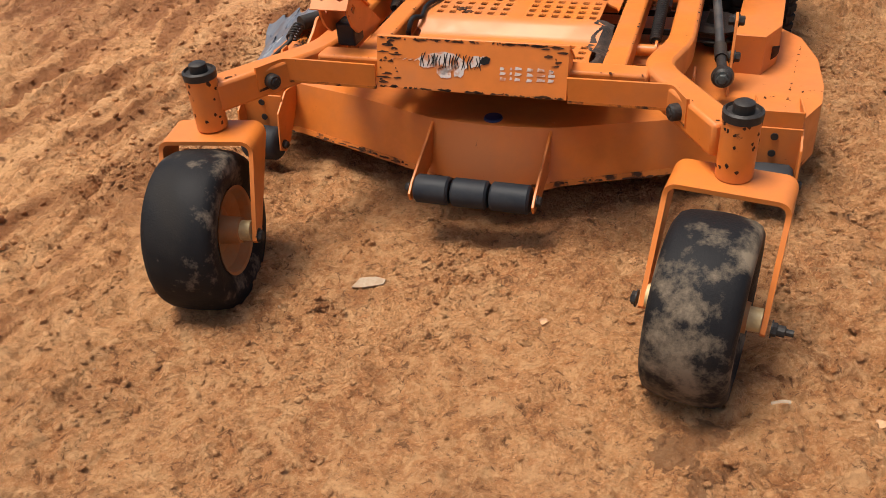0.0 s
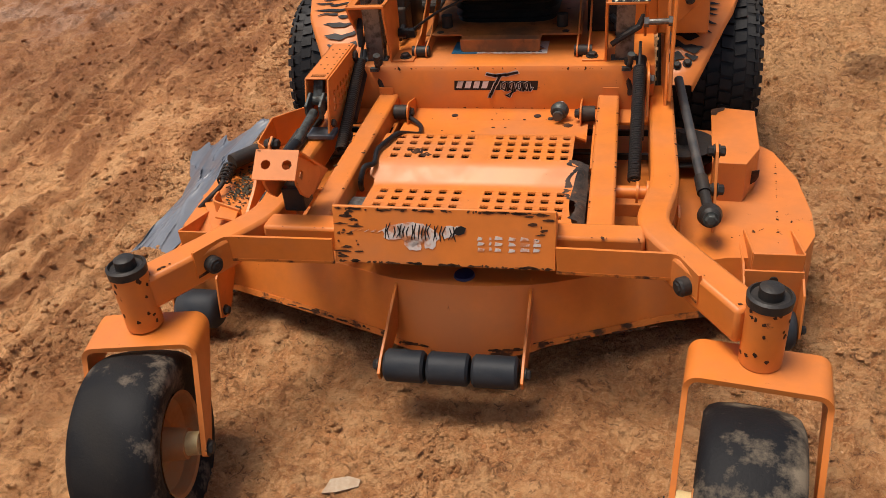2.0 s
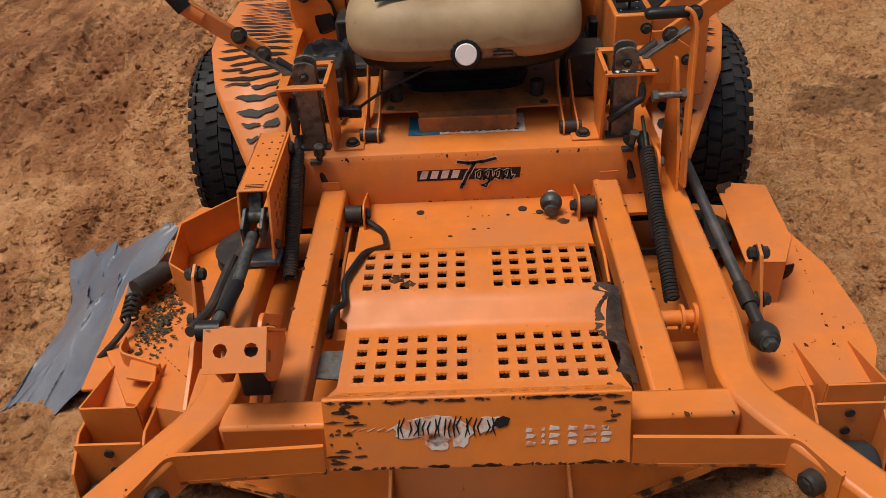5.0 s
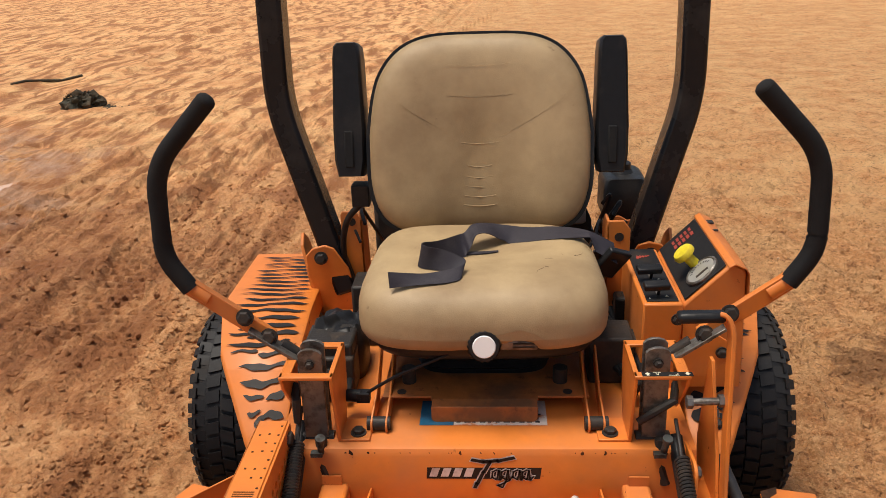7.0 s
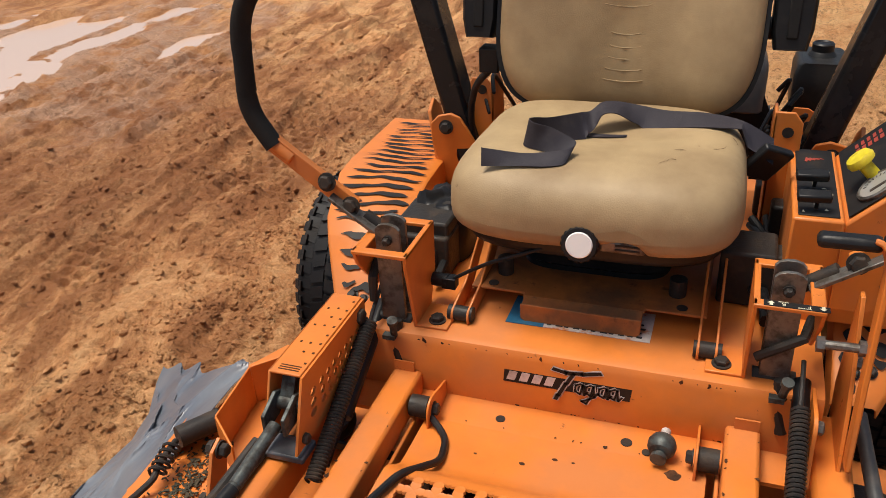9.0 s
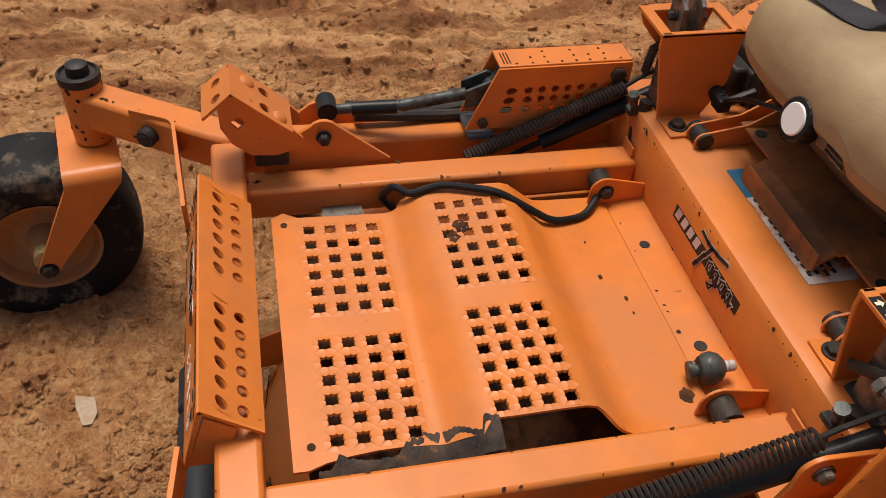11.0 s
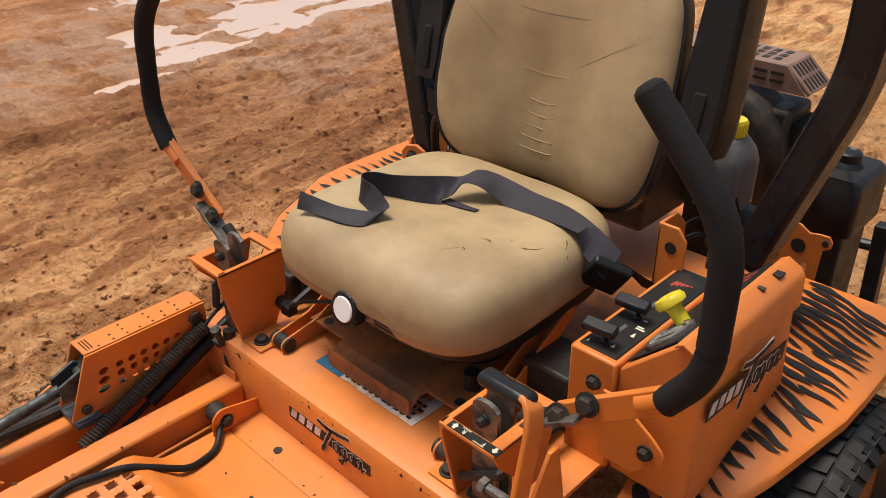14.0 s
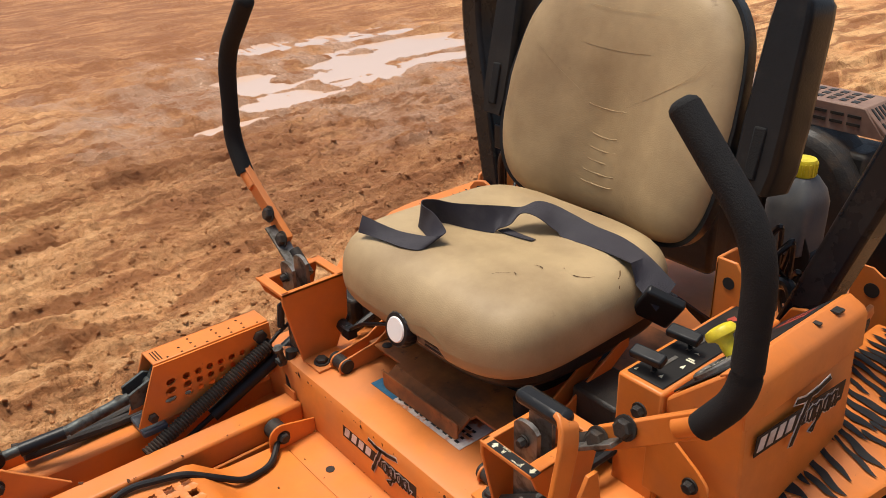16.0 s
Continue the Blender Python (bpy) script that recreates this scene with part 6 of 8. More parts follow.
# ---- control console
def console():
    y0, y1 = 1.068, 1.352
    b = BM()
    flat = [(0.303, 0.455), (0.303, 0.640), (0.378, 0.640), (0.378, 0.455)]
    prism(b, flat, y1 - y0, FRONT @ at(0, 0, y0))
    prism(b, [(0.378, 0.455), (0.378, 0.632), (0.458, 0.712), (0.466, 0.716), (0.484, 0.706), (0.490, 0.698), (0.500, 0.50), (0.500, 0.455)], y1 - y0 - 0.012, FRONT @ at(0, 0, y0 + 0.008))
    con = part("control_console", b, ORANGE, mower, "orange control console with black switch panels", bevel=0.004)
    # lid over the sloped side
    b = BM()
    prism(b, [(0.455, 0.7135), (0.466, 0.7205), (0.488, 0.710), (0.4945, 0.699), (0.4965, 0.650), (0.4945, 0.650), (0.4925, 0.698), (0.4865, 0.7075), (0.466, 0.717), (0.456, 0.7095)], y1 - y0 + 0.006, FRONT @ at(0, 0, y0 - 0.001))
    part("lid", b, ORANGE, con, bevel=0.001)
    b = BM()
    box(b, 0.470, 0.482, 1.295, 1.312, 0.716, 0.7195)
    box(b, 0.470, 0.480, 1.250, 1.258, 0.7165, 0.7190)
    part("slot", b, DARK, con, smooth=0)
    # black panels
    b = BM()
    box(b, 0.311, 0.371, 1.078, 1.345, 0.6405, 0.6425)
    pan = part("switch_panel", b, DECAL, con, "black panel with two throttle levers", bevel=0.001)
    slope = Matrix.Translation((0.381, 1.08, 0.6375)) @ Matrix(((0.7071, 0, -0.7071, 0), (0, 1, 0, 0), (0.7071, 0, 0.7071, 0), (0, 0, 0, 1)))
    b = BM()
    box(b, 0.004, 0.104, 0.004, 0.262, 0.0, 0.0022, slope)
    pan2 = part("gauge_panel", b, DECAL, con, "black sloping panel with a gauge and yellow knob", bevel=0.001)
    for y in (1.125, 1.205):
        b = BM()
        box(b, 0.334, 0.340, y - 0.028, y + 0.028, 0.6427, 0.6435)
        part("slot", b, STEEL, pan, smooth=0)
        b = BM()
        bar(b, [(0.337, y - 0.02, 0.640), (0.337, y - 0.026, 0.662)], 0.006, 0.008)
        tm = Matrix.Translation((0.332, y - 0.030, 0.666)) @ Euler((0.25, 0, 0.1)).to_matrix().to_4x4()
        box(b, -0.026, 0.024, -0.010, 0.010, -0.006, 0.007, tm)
        part("throttle_lever", b, BLACK, pan, bevel=0.004)
    b = BM()
    for x, y, w, h in ((0.352, 1.10, 0.006, 0.008), (0.358, 1.14, 0.006, 0.012), (0.352, 1.18, 0.008, 0.004), (0.318, 1.09, 0.004, 0.008), (0.357, 1.225, 0.006, 0.006)):
        prism(b, [(x - w / 2, y - h / 2), (x + w / 2, y - h / 2), (x, y + h / 2)], 0.0005, at(0, 0, 0.6427))
    for y in (1.155, 1.245):
        box(b, 0.350, 0.364, y, y + 0.003, 0.6427, 0.6431)
        box(b, 0.350, 0.360, y + 0.005, y + 0.008, 0.6427, 0.6431)
    part("marking", b, CREAM_MARK, pan, smooth=0)
    b = BM()
    for k in range(5):
        prism(b, [(0.325 + 0.006 * k, 1.29 + 0.004 * k), (0.329 + 0.006 * k, 1.286 + 0.004 * k), (0.333 + 0.006 * k, 1.302), (0.328 + 0.006 * k, 1.306)], 0.0005, at(0, 0, 0.6427))
    for k in range(5):
        box(b, 0.035 + 0.011 * k, 0.042 + 0.011 * k, 0.205, 0.222, 0.0024, 0.0028, slope)
        box(b, 0.035 + 0.011 * k, 0.041 + 0.011 * k, 0.228, 0.244, 0.0024, 0.0028, slope)
    part("marking", b, RED_MARK, pan2, smooth=0)
    b = BM()
    gm = slope @ at(0.060, 0.043, 0) @ Matrix.Scale(0.9, 4)
    lathe(b, [(0.040, 0.0), (0.040, 0.008), (0.036, 0.0105), (0.033, 0.008)], gm, 36)
    gauge = part("hour_gauge", b, STEEL, con, "round gauge with a steel bezel", smooth=30)
    b = BM()
    lathe(b, [(0.0, 0.0085), (0.034, 0.0085)], gm, 32, ends=False)
    part("lens", b, GLASS, gauge)
    b = BM()
    for a in np.linspace(0.4, 2.7, 9):
        box(b, -0.001, 0.001, 0.022, 0.028, 0.0088, 0.0092, gm @ Euler((0, 0, a - 1.57)).to_matrix().to_4x4())
    box(b, -0.016, 0.016, -0.016, -0.008, 0.0088, 0.0092, gm)
    part("dial_mark", b, DARK, gauge, smooth=0)
    b = BM()
    km = slope @ at(0.056, 0.082, 0)
    lathe(b, [(0.011, 0.0), (0.011, 0.026), (0.013, 0.030), (0.0215, 0.034), (0.0225, 0.040), (0.019, 0.046), (0.010, 0.048), (0.0, 0.0485)], km, 28, ends=False)
    part("pull_knob", b, YELLOW, con, "yellow push-pull blade knob", smooth=40)
    # bright curved streak of worn sheet edge below the gauge
    decal_logo(con, Matrix(((0.05, 0, 0.9987, 0.4985), (0.9987, 0, -0.05, 1.095), (0, 1, 0, 0.575), (0, 0, 0, 1))), 0.20, 0.075)
    # rounded side plate with a bolt, front of the console
    b = BM()
    out = [(0.375, 0.50), (0.375, 0.612), (0.40, 0.612), (0.455, 0.575)] + [(0.452 + 0.022 * math.cos(a), 0.548 + 0.022 * math.sin(a)) for a in np.linspace(0.7, -1.4, 7)] + [(0.43, 0.50)]
    prism(b, out, 0.005, FRONT @ at(0, 0, 1.045))
    part("side_plate", b, ORANGE, con, bevel=0.001)
    b = BM()
    hexbolt(b, (0.449, 1.044, 0.550), (0, -1, 0), 0.008)
    hexbolt(b, (0.362, 1.044, 0.62), (0, -1, 0), 0.008)
    part("bolt", b, DARK, con)


console()


# ---- lift handle with rubber grip, beside the tower
def lift_handle():
    b = BM()
    # flat steel arm
    pts = [(0.402, 0.80, 0.40), (0.404, 0.83, 0.55), (0.407, 0.856, 0.688), (0.400, 0.863, 0.711), (0.385, 0.865, 0.713)]
    bar(b, eased(pts, 0.012), 0.030, 0.008, (1, 0, 0))
    h = part("lift_handle", b, ORANGE, mower, "flat orange lift handle with a black rubber grip", bevel=0.002)
    b = BM()
    bar(b, eased([(0.397, 0.866, 0.713), (0.36, 0.867, 0.712), (0.319, 0.868, 0.711)], 0.01), 0.026, 0.018)
    part("grip", b, BLACK, h, "black rubber grip", bevel=0.007)
    # triangular gusset and pivot ear
    b = BM()
    prism(b, [(0.80, 0.36), (0.83, 0.47), (0.905, 0.61), (0.922, 0.61), (0.955, 0.43), (0.94, 0.36)], 0.006, SIDE @ at(0, 0, 0.392))
    part("gusset", b, ORANGE, h, bevel=0.001)
    b = BM()
    out = [(0.772, 0.372), (0.786, 0.392), (0.795, 0.42)] + [(0.822 + 0.026 * math.cos(a), 0.442 + 0.024 * math.sin(a)) for a in np.linspace(math.pi * 0.95, math.pi * 0.45, 7)] + [(0.885, 0.462), (0.885, 0.372)]
    prism(b, out, 0.006, SIDE @ at(0, 0, 0.352))
    part("pivot_ear", b, ORANGE, h, bevel=0.001)
    b = BM()
    hexbolt(b, (0.3985, 0.895, 0.51), (1, 0, 0), 0.010)
    hexbolt(b, (0.3985, 0.90, 0.46), (1, 0, 0), 0.008)
    hexbolt(b, (0.358, 0.824, 0.440), (1, 0, 0), 0.009)
    pipe(b, [(0.345, 0.845, 0.565), (0.402, 0.845, 0.567)], 0.0065, 10)
    lathe(b, [(0.011, 0), (0.011, 0.012)], aim((0.392, 0.845, 0.567), (1, 0, 0)), 6)
    lathe(b, [(0.011, 0), (0.011, 0.010)], aim((0.340, 0.845, 0.565), (1, 0, 0)), 6)
    part("bolt", b, STEEL, h)


lift_handle()


# ---- springs and dampers between the rails
def coil(bm, p, q, r, wire, turns, seg=12):
    p, q = Vector(p), Vector(q)
    d = (q - p).normalized()
    a = d.orthogonal().normalized()
    c = d.cross(a)
    n = turns * seg
    pts = [p + (q - p) * i / n + a * r * math.cos(2 * math.pi * i / seg) + c * r * math.sin(2 * math.pi * i / seg) for i in range(n + 1)]
    rings_ = []
    for i, pt in enumerate(pts):
        t = (pts[min(i + 1, n)] - pts[max(i - 1, 0)]).normalized()
        u = (pt - (p + (q - p) * i / n)).normalized()
        w = t.cross(u)
        rings_.append([bm.verts.new(pt + u * wire * math.cos(k * 1.2566) + w * wire * math.sin(k * 1.2566)) for k in range(5)])
    for r0, r1 in zip(rings_, rings_[1:]):
        for k in range(5):
            bm.faces.new((r0[k], r0[(k + 1) % 5], r1[(k + 1) % 5], r1[k]))
    return bm


for s in (-1, 1):
    b = BM()
    hi, lo = ((0.334, 0.822, 0.470), (0.328, 0.52, 0.350)) if s > 0 else ((-0.327, 0.855, 0.475), (-0.318, 0.60, 0.365))
    coil(b, hi, lo, 0.0112, 0.0026, 48)
    sp = part("lift_spring", b, DARK, mower, "dark coil lift spring", smooth=60)
    b = BM()
    d = (Vector(hi) - Vector(lo)).normalized()
    pipe(b, [hi, tuple(Vector(hi) + d * 0.02 + Vector((0, 0, 0.005))), tuple(Vector(hi) + d * 0.06 + Vector((0, 0.01, 0.012)))], 0.0035, 8)
    part("hook", b, DARK, sp)
    b = BM()
    off = Vector((s * 0.004, 0.02, -0.032))
    pipe(b, [tuple(Vector(hi) + off + d * 0.06), tuple(Vector(lo) + off + (Vector(hi) - Vector(lo)) * 0.42)], 0.013, 14)
    pipe(b, [tuple(Vector(lo) + off + (Vector(hi) - Vector(lo)) * 0.42), tuple(Vector(lo) + off + (Vector(hi) - Vector(lo)) * 0.12)], 0.005, 10)
    part("damper", b, BLACK, sp, "black gas damper")


# ---- cutting deck
def deck():
    top = 0.222
    outline = [(-0.60, 0.452), (-0.36, 0.392), (-0.17, 0.325), (-0.137, 0.316), (-0.07, 0.306), (0.0, 0.302), (0.07, 0.306), (0.137, 0.316), (0.17, 0.325), (0.40, 0.405), (0.52, 0.44), (0.655, 0.445), (0.695, 0.53), (0.703, 0.62), (0.695, 0.77), (0.66, 0.90), (0.58, 1.0), (0.30, 1.06), (-0.30, 1.06), (-0.55, 1.0), (-0.66, 0.90), (-0.70, 0.62)]
    b = BM()
    prism(b, outline, 0.005, None, top - 0.005)
    dk = part("cutting_deck", b, ORANGE, mower, "orange stamped-steel cutting deck with rusty edges", bevel=0.0015)
    # skirt, sloping forward to the lower edge at the front
    b = BM()
    n = len(outline)
    up, low, lip = [], [], []
    e = BM()
    eu, el = [], []
    for i, (x, y) in enumerate(outline):
        front = 1.0 if y < 0.5 else 0.0
        k = front * (0.040 if abs(x) < 0.4 else 0.02)
        if abs(x) < 0.14 and front:
            k = 0.050 + 0.028 * (1 - abs(x) / 0.14)
        zl = 0.104 - 0.010 * max(0.0, 1 - abs(x) / 0.17) if front else 0.095
        up.append(b.verts.new((x, y, top)))
        low.append(b.verts.new((x * (1.0 if front else 1.004), y - k, zl)))
        eu.append(e.verts.new((x * 1.0015, y - k * 0.94 - front * 0.0035, zl + 0.0075)))
        el.append(e.verts.new((x, y - k - front * 0.008, zl - 0.004)))
    for i in range(n):
        j = (i + 1) % n
        b.faces.new((up[i], up[j], low[j], low[i]))
        e.faces.new((eu[i], eu[j], el[j], el[i]))
    sk = thickened(part("skirt", b, ORANGE, dk, smooth=30), 0.004)
    thickened(part("lower_lip", e, RUST_EDGE, dk, "rust-eaten lower lip of the deck", smooth=30), 0.003)
    b = BM()
    rng = random.Random(31)
    for i in range(9):
        (x0, y0), (x1, y1) = outline[i], outline[i + 1]
        for _ in range(16):
            t = rng.random()
            x, y = x0 + (x1 - x0) * t, y0 + (y1 - y0) * t - 0.043 - (0.014 if abs(x0 + (x1 - x0) * t) < 0.13 else 0)
            w, hgt = rng.uniform(0.002, 0.012), rng.uniform(0.001, 0.005)
            d = Vector((x1 - x0, y1 - y0, 0)).normalized()
            p = Vector((x, y - 0.004, 0.1035 + rng.uniform(0, 0.004)))
            grown(b, [p - d * w, p + d * w, p + d * w * 0.6 + Vector((0, 0.002, hgt)), p - d * w * 0.7 + Vector((0, 0.002, hgt))], [(0, 1, 2, 3)])
    part("rust_chip", b, RUST, sk, smooth=0)
    # centre fins and the anti-scalp roller
    for x in (-0.137, 0.137):
        b = BM()
        out = [(0.345, 0.222), (0.335, 0.224), (0.150, 0.152), (0.126, 0.135), (0.132, 0.116), (0.150, 0.113), (0.20, 0.115), (0.315, 0.13)]
        prism(b, out, 0.006, SIDE @ at(0, 0, x - 0.003))
        part("roller_bracket", b, ORANGE, dk, "orange fin with rust-chipped edge", bevel=0.001)
    b = BM()
    for x0, x1 in ((-0.128, -0.050), (-0.044, 0.036), (0.042, 0.128)):
        lathe(b, [(0.026, x0), (0.0315, x0 + 0.005), (0.0315, x1 - 0.005), (0.026, x1)], pose(0, 0.152, 0.137, 0, 90, 0), 28)
    part("front_roller", b, RUBBER_CLEAN, dk, "black rubber anti-scalp roller", smooth=40)
    b = BM()
    for s in (-1, 1):
        hexbolt(b, (s * 0.141, 0.150, 0.137), (s, 0, 0), 0.009)
    part("bolt", b, DARK, dk)
    b = BM()
    lathe(b, [(0.0, 0.006), (0.020, 0.005), (0.022, 0.0)], Matrix.Translation((0.0, 0.338, 0.2215)), 20, ends=False)
    part("plug", b, BLUE_CAP, dk, "dark blue plastic plug")
    # corner roller brackets
    for s, x0, y0 in ((-1, -0.60, 0.36), (1, 0.60, 0.40)):
        b = BM()
        out = [(y0 + 0.10, 0.222), (y0 + 0.02, 0.226), (y0 - 0.035, 0.19), (y0 - 0.055, 0.10), (y0 - 0.03, 0.085), (y0 + 0.0, 0.10), (y0 + 0.06, 0.17)]
        for dx in (-0.055, 0.055):
            prism(b, out, 0.005, SIDE @ at(0, 0, x0 + dx - 0.0025))
        box(b, x0 - 0.055, x0 + 0.055, y0 - 0.005, y0 + 0.0, 0.12, 0.224)
        br = part("corner_bracket", b, ORANGE, dk, bevel=0.001)
        b = BM()
        lathe(b, [(0.034, -0.047), (0.042, -0.038), (0.043, 0.0), (0.042, 0.038), (0.034, 0.047)], pose(x0, y0 - 0.035, 0.108, 0, 90, 0), 28)
        part("roller", b, RUBBER_CLEAN, br, "black rubber roller", smooth=50)
        b = BM()
        for z in (0.205, 0.165):
            lathe(b, [(0.008, 0), (0.008, 0.003)], aim((x0 - 0.0, y0 - 0.006, z), (0, -1, 0)), 14)
        hexbolt(b, (x0 + 0.058, y0 - 0.035, 0.108), (1, 0, 0), 0.008)
        part("bolt", b, DARK, br)
    # belt cover, right
    b = BM()
    out = [(0.495, 0.665), (0.51, 0.93), (0.545, 0.945), (0.610, 0.93), (0.600, 0.735), (0.565, 0.66)]
    prism(b, out, 0.004, None, 0.312)
    for (xa, ya), (xb, yb) in list(zip(out, out[1:] + out[:1]))[2:]:
        d = Vector((xb - xa, yb - ya, 0))
        grown(b, [(xa, ya, 0.222), (xb, yb, 0.222), (xb, yb, 0.314), (xa, ya, 0.314)], [(0, 1, 2, 3)])
    cov = part("belt_cover", b, ORANGE, dk, "orange belt cover with chipped corner", bevel=0.0015)
    b = BM()
    prism(b, [(0.508, 0.905), (0.512, 0.935), (0.545, 0.948), (0.540, 0.93), (0.525, 0.918), (0.52, 0.902)], 0.0008, None, 0.3165)
    star = [(0.024 * (1 if i % 2 else 0.6) * math.cos(i * 0.9), 0.022 * (1 if i % 2 else 0.6) * math.sin(i * 0.9)) for i in range(7)]
    prism(b, star, 0.004, FRONT @ at(0.585, 0.262, 0.700))
    part("rust_chip", b, RUST, cov, smooth=0)
    # belt cover, left: an upright fence of sheet
    b = BM()
    walk_ = [(-0.50, 0.99), (-0.60, 0.885), (-0.585, 0.745), (-0.515, 0.685)]
    for (xa, ya), (xb, yb) in zip(walk_, walk_[1:]):
        d = Vector((xb - xa, yb - ya)).normalized()
        nrm = Vector((d.y, -d.x)) * 0.004
        q = [(xa, ya), (xb, yb), (xb + nrm.x, yb + nrm.y), (xa + nrm.x, ya + nrm.y)]
        prism(b, q, 0.085, None, 0.222)
    prism(b, [(-0.50, 0.99), (-0.60, 0.885), (-0.66, 0.90), (-0.60, 1.02)], 0.003, None, 0.262)
    part("belt_fence", b, ORANGE, dk, "upright orange guard beside the pulley", bevel=0.0012)
    for s in (-1, 1):
        b = BM()
        lathe(b, [(0.02, 0.222), (0.02, 0.25), (0.075, 0.252), (0.075, 0.256), (0.066, 0.262), (0.066, 0.270), (0.075, 0.276), (0.075, 0.280), (0.02, 0.282), (0.014, 0.31)], pose(s * 0.445, 0.83, 0), 32)
        part("pulley", b, DARK, dk, "dirty spindle pulley")
    b = BM()
    bar(b, [(-0.46, 0.775, 0.269), (0.46, 0.775, 0.269)], 0.008, 0.014, (0, 0, 1))
    bar(b, [(-0.46, 0.90, 0.269), (0.46, 0.90, 0.269)], 0.008, 0.014, (0, 0, 1))
    part("drive_belt", b, BLACK, dk)
    # small open boxes on the deck's front corners
    for s in (-1, 1):
        b = BM()
        xi, xo, y0, y1 = 0.558, 0.652, 0.405, 0.545
        for x in (xi, xo):
            prism(b, [(y0, 0.260), (y1, 0.225), (y1, 0.20), (y0, 0.18)], 0.004, SIDE @ at(0, 0, s * x - 0.002))
        xa, xb = sorted((s * xi, s * xo))
        box(b, xa, xb, y0 - 0.004, y0, 0.17, 0.260)
        prism(b, [(y0, 0.196), (y1, 0.2215), (y1, 0.2185), (y0, 0.192)], xb - xa, SIDE @ at(0, 0, xa))
        part("corner_box", b, ORANGE, dk, bevel=0.001)
    # lifting plates and chain lugs
    for s in (-1, 1):
        b = BM()
        xx = s * 0.492
        prism(b, [(0.53, 0.222), (0.56, 0.29), (0.60, 0.375), (0.625, 0.385), (0.64, 0.365), (0.60, 0.25), (0.60, 0.222)], 0.006, SIDE @ at(0, 0, xx))
        prism(b, [(0.46, 0.222), (0.475, 0.29), (0.50, 0.305), (0.52, 0.29), (0.53, 0.222)], 0.006, SIDE @ at(0, 0, xx - s * 0.075))
        lp = part("lift_plate", b, ORANGE, dk, bevel=0.001)
        b = BM()
        for y, z in ((0.618, 0.368), (0.575, 0.30)):
            hexbolt(b, (xx + 0.007, y, z), (1, 0, 0), 0.010, 0.012)
            hexbolt(b, (xx - 0.001, y, z), (-1, 0, 0), 0.010, 0.012)
        if s < 0:
            pipe(b, [(xx + 0.08, 0.50, 0.275), (xx + 0.02, 0.50, 0.275)], 0.018, 14)
        part("bolt", b, DARK, lp)
    # lift rods
    b = BM()
    pipe(b, [(0.428, 0.92, 0.400), (0.470, 0.57, 0.308)], 0.0105, 14)
    rod = part("lift_rod", b, ROD_GREY, dk, "dull grey lift rod with a greasy ball end")
    b = BM()
    pipe(b, [(0.467, 0.60, 0.314), (0.472, 0.555, 0.303)], 0.0145, 14)
    pipe(b, [(0.472, 0.56, 0.304), (0.478, 0.505, 0.292)], 0.011, 14)
    lathe(b, [(0.012, -0.026), (0.021, -0.018), (0.025, 0.0), (0.021, 0.018), (0.012, 0.026)], aim((0.480, 0.492, 0.288), (0.0, -1, 0.25)), 18)
    part("ball_joint", b, DARK, rod)
    b = BM()
    hexbolt(b, (0.480, 0.467, 0.294), (0, -1, 0.25), 0.011, 0.011)
    part("nut", b, GREASE, rod)
    b = BM()
    pipe(b, [(-0.478, 0.56, 0.29), (-0.465, 0.50, 0.285)], 0.016, 12)
    pipe(b, [(-0.44, 0.80, 0.33), (-0.46, 0.53, 0.285)], 0.011, 12)
    pipe(b, [(-0.425, 0.497, 0.288), (-0.482, 0.497, 0.288)], 0.019, 14)
    part("lift_rod", b, DARK, dk, "greasy lift rod")
    return dk


dk = deck()


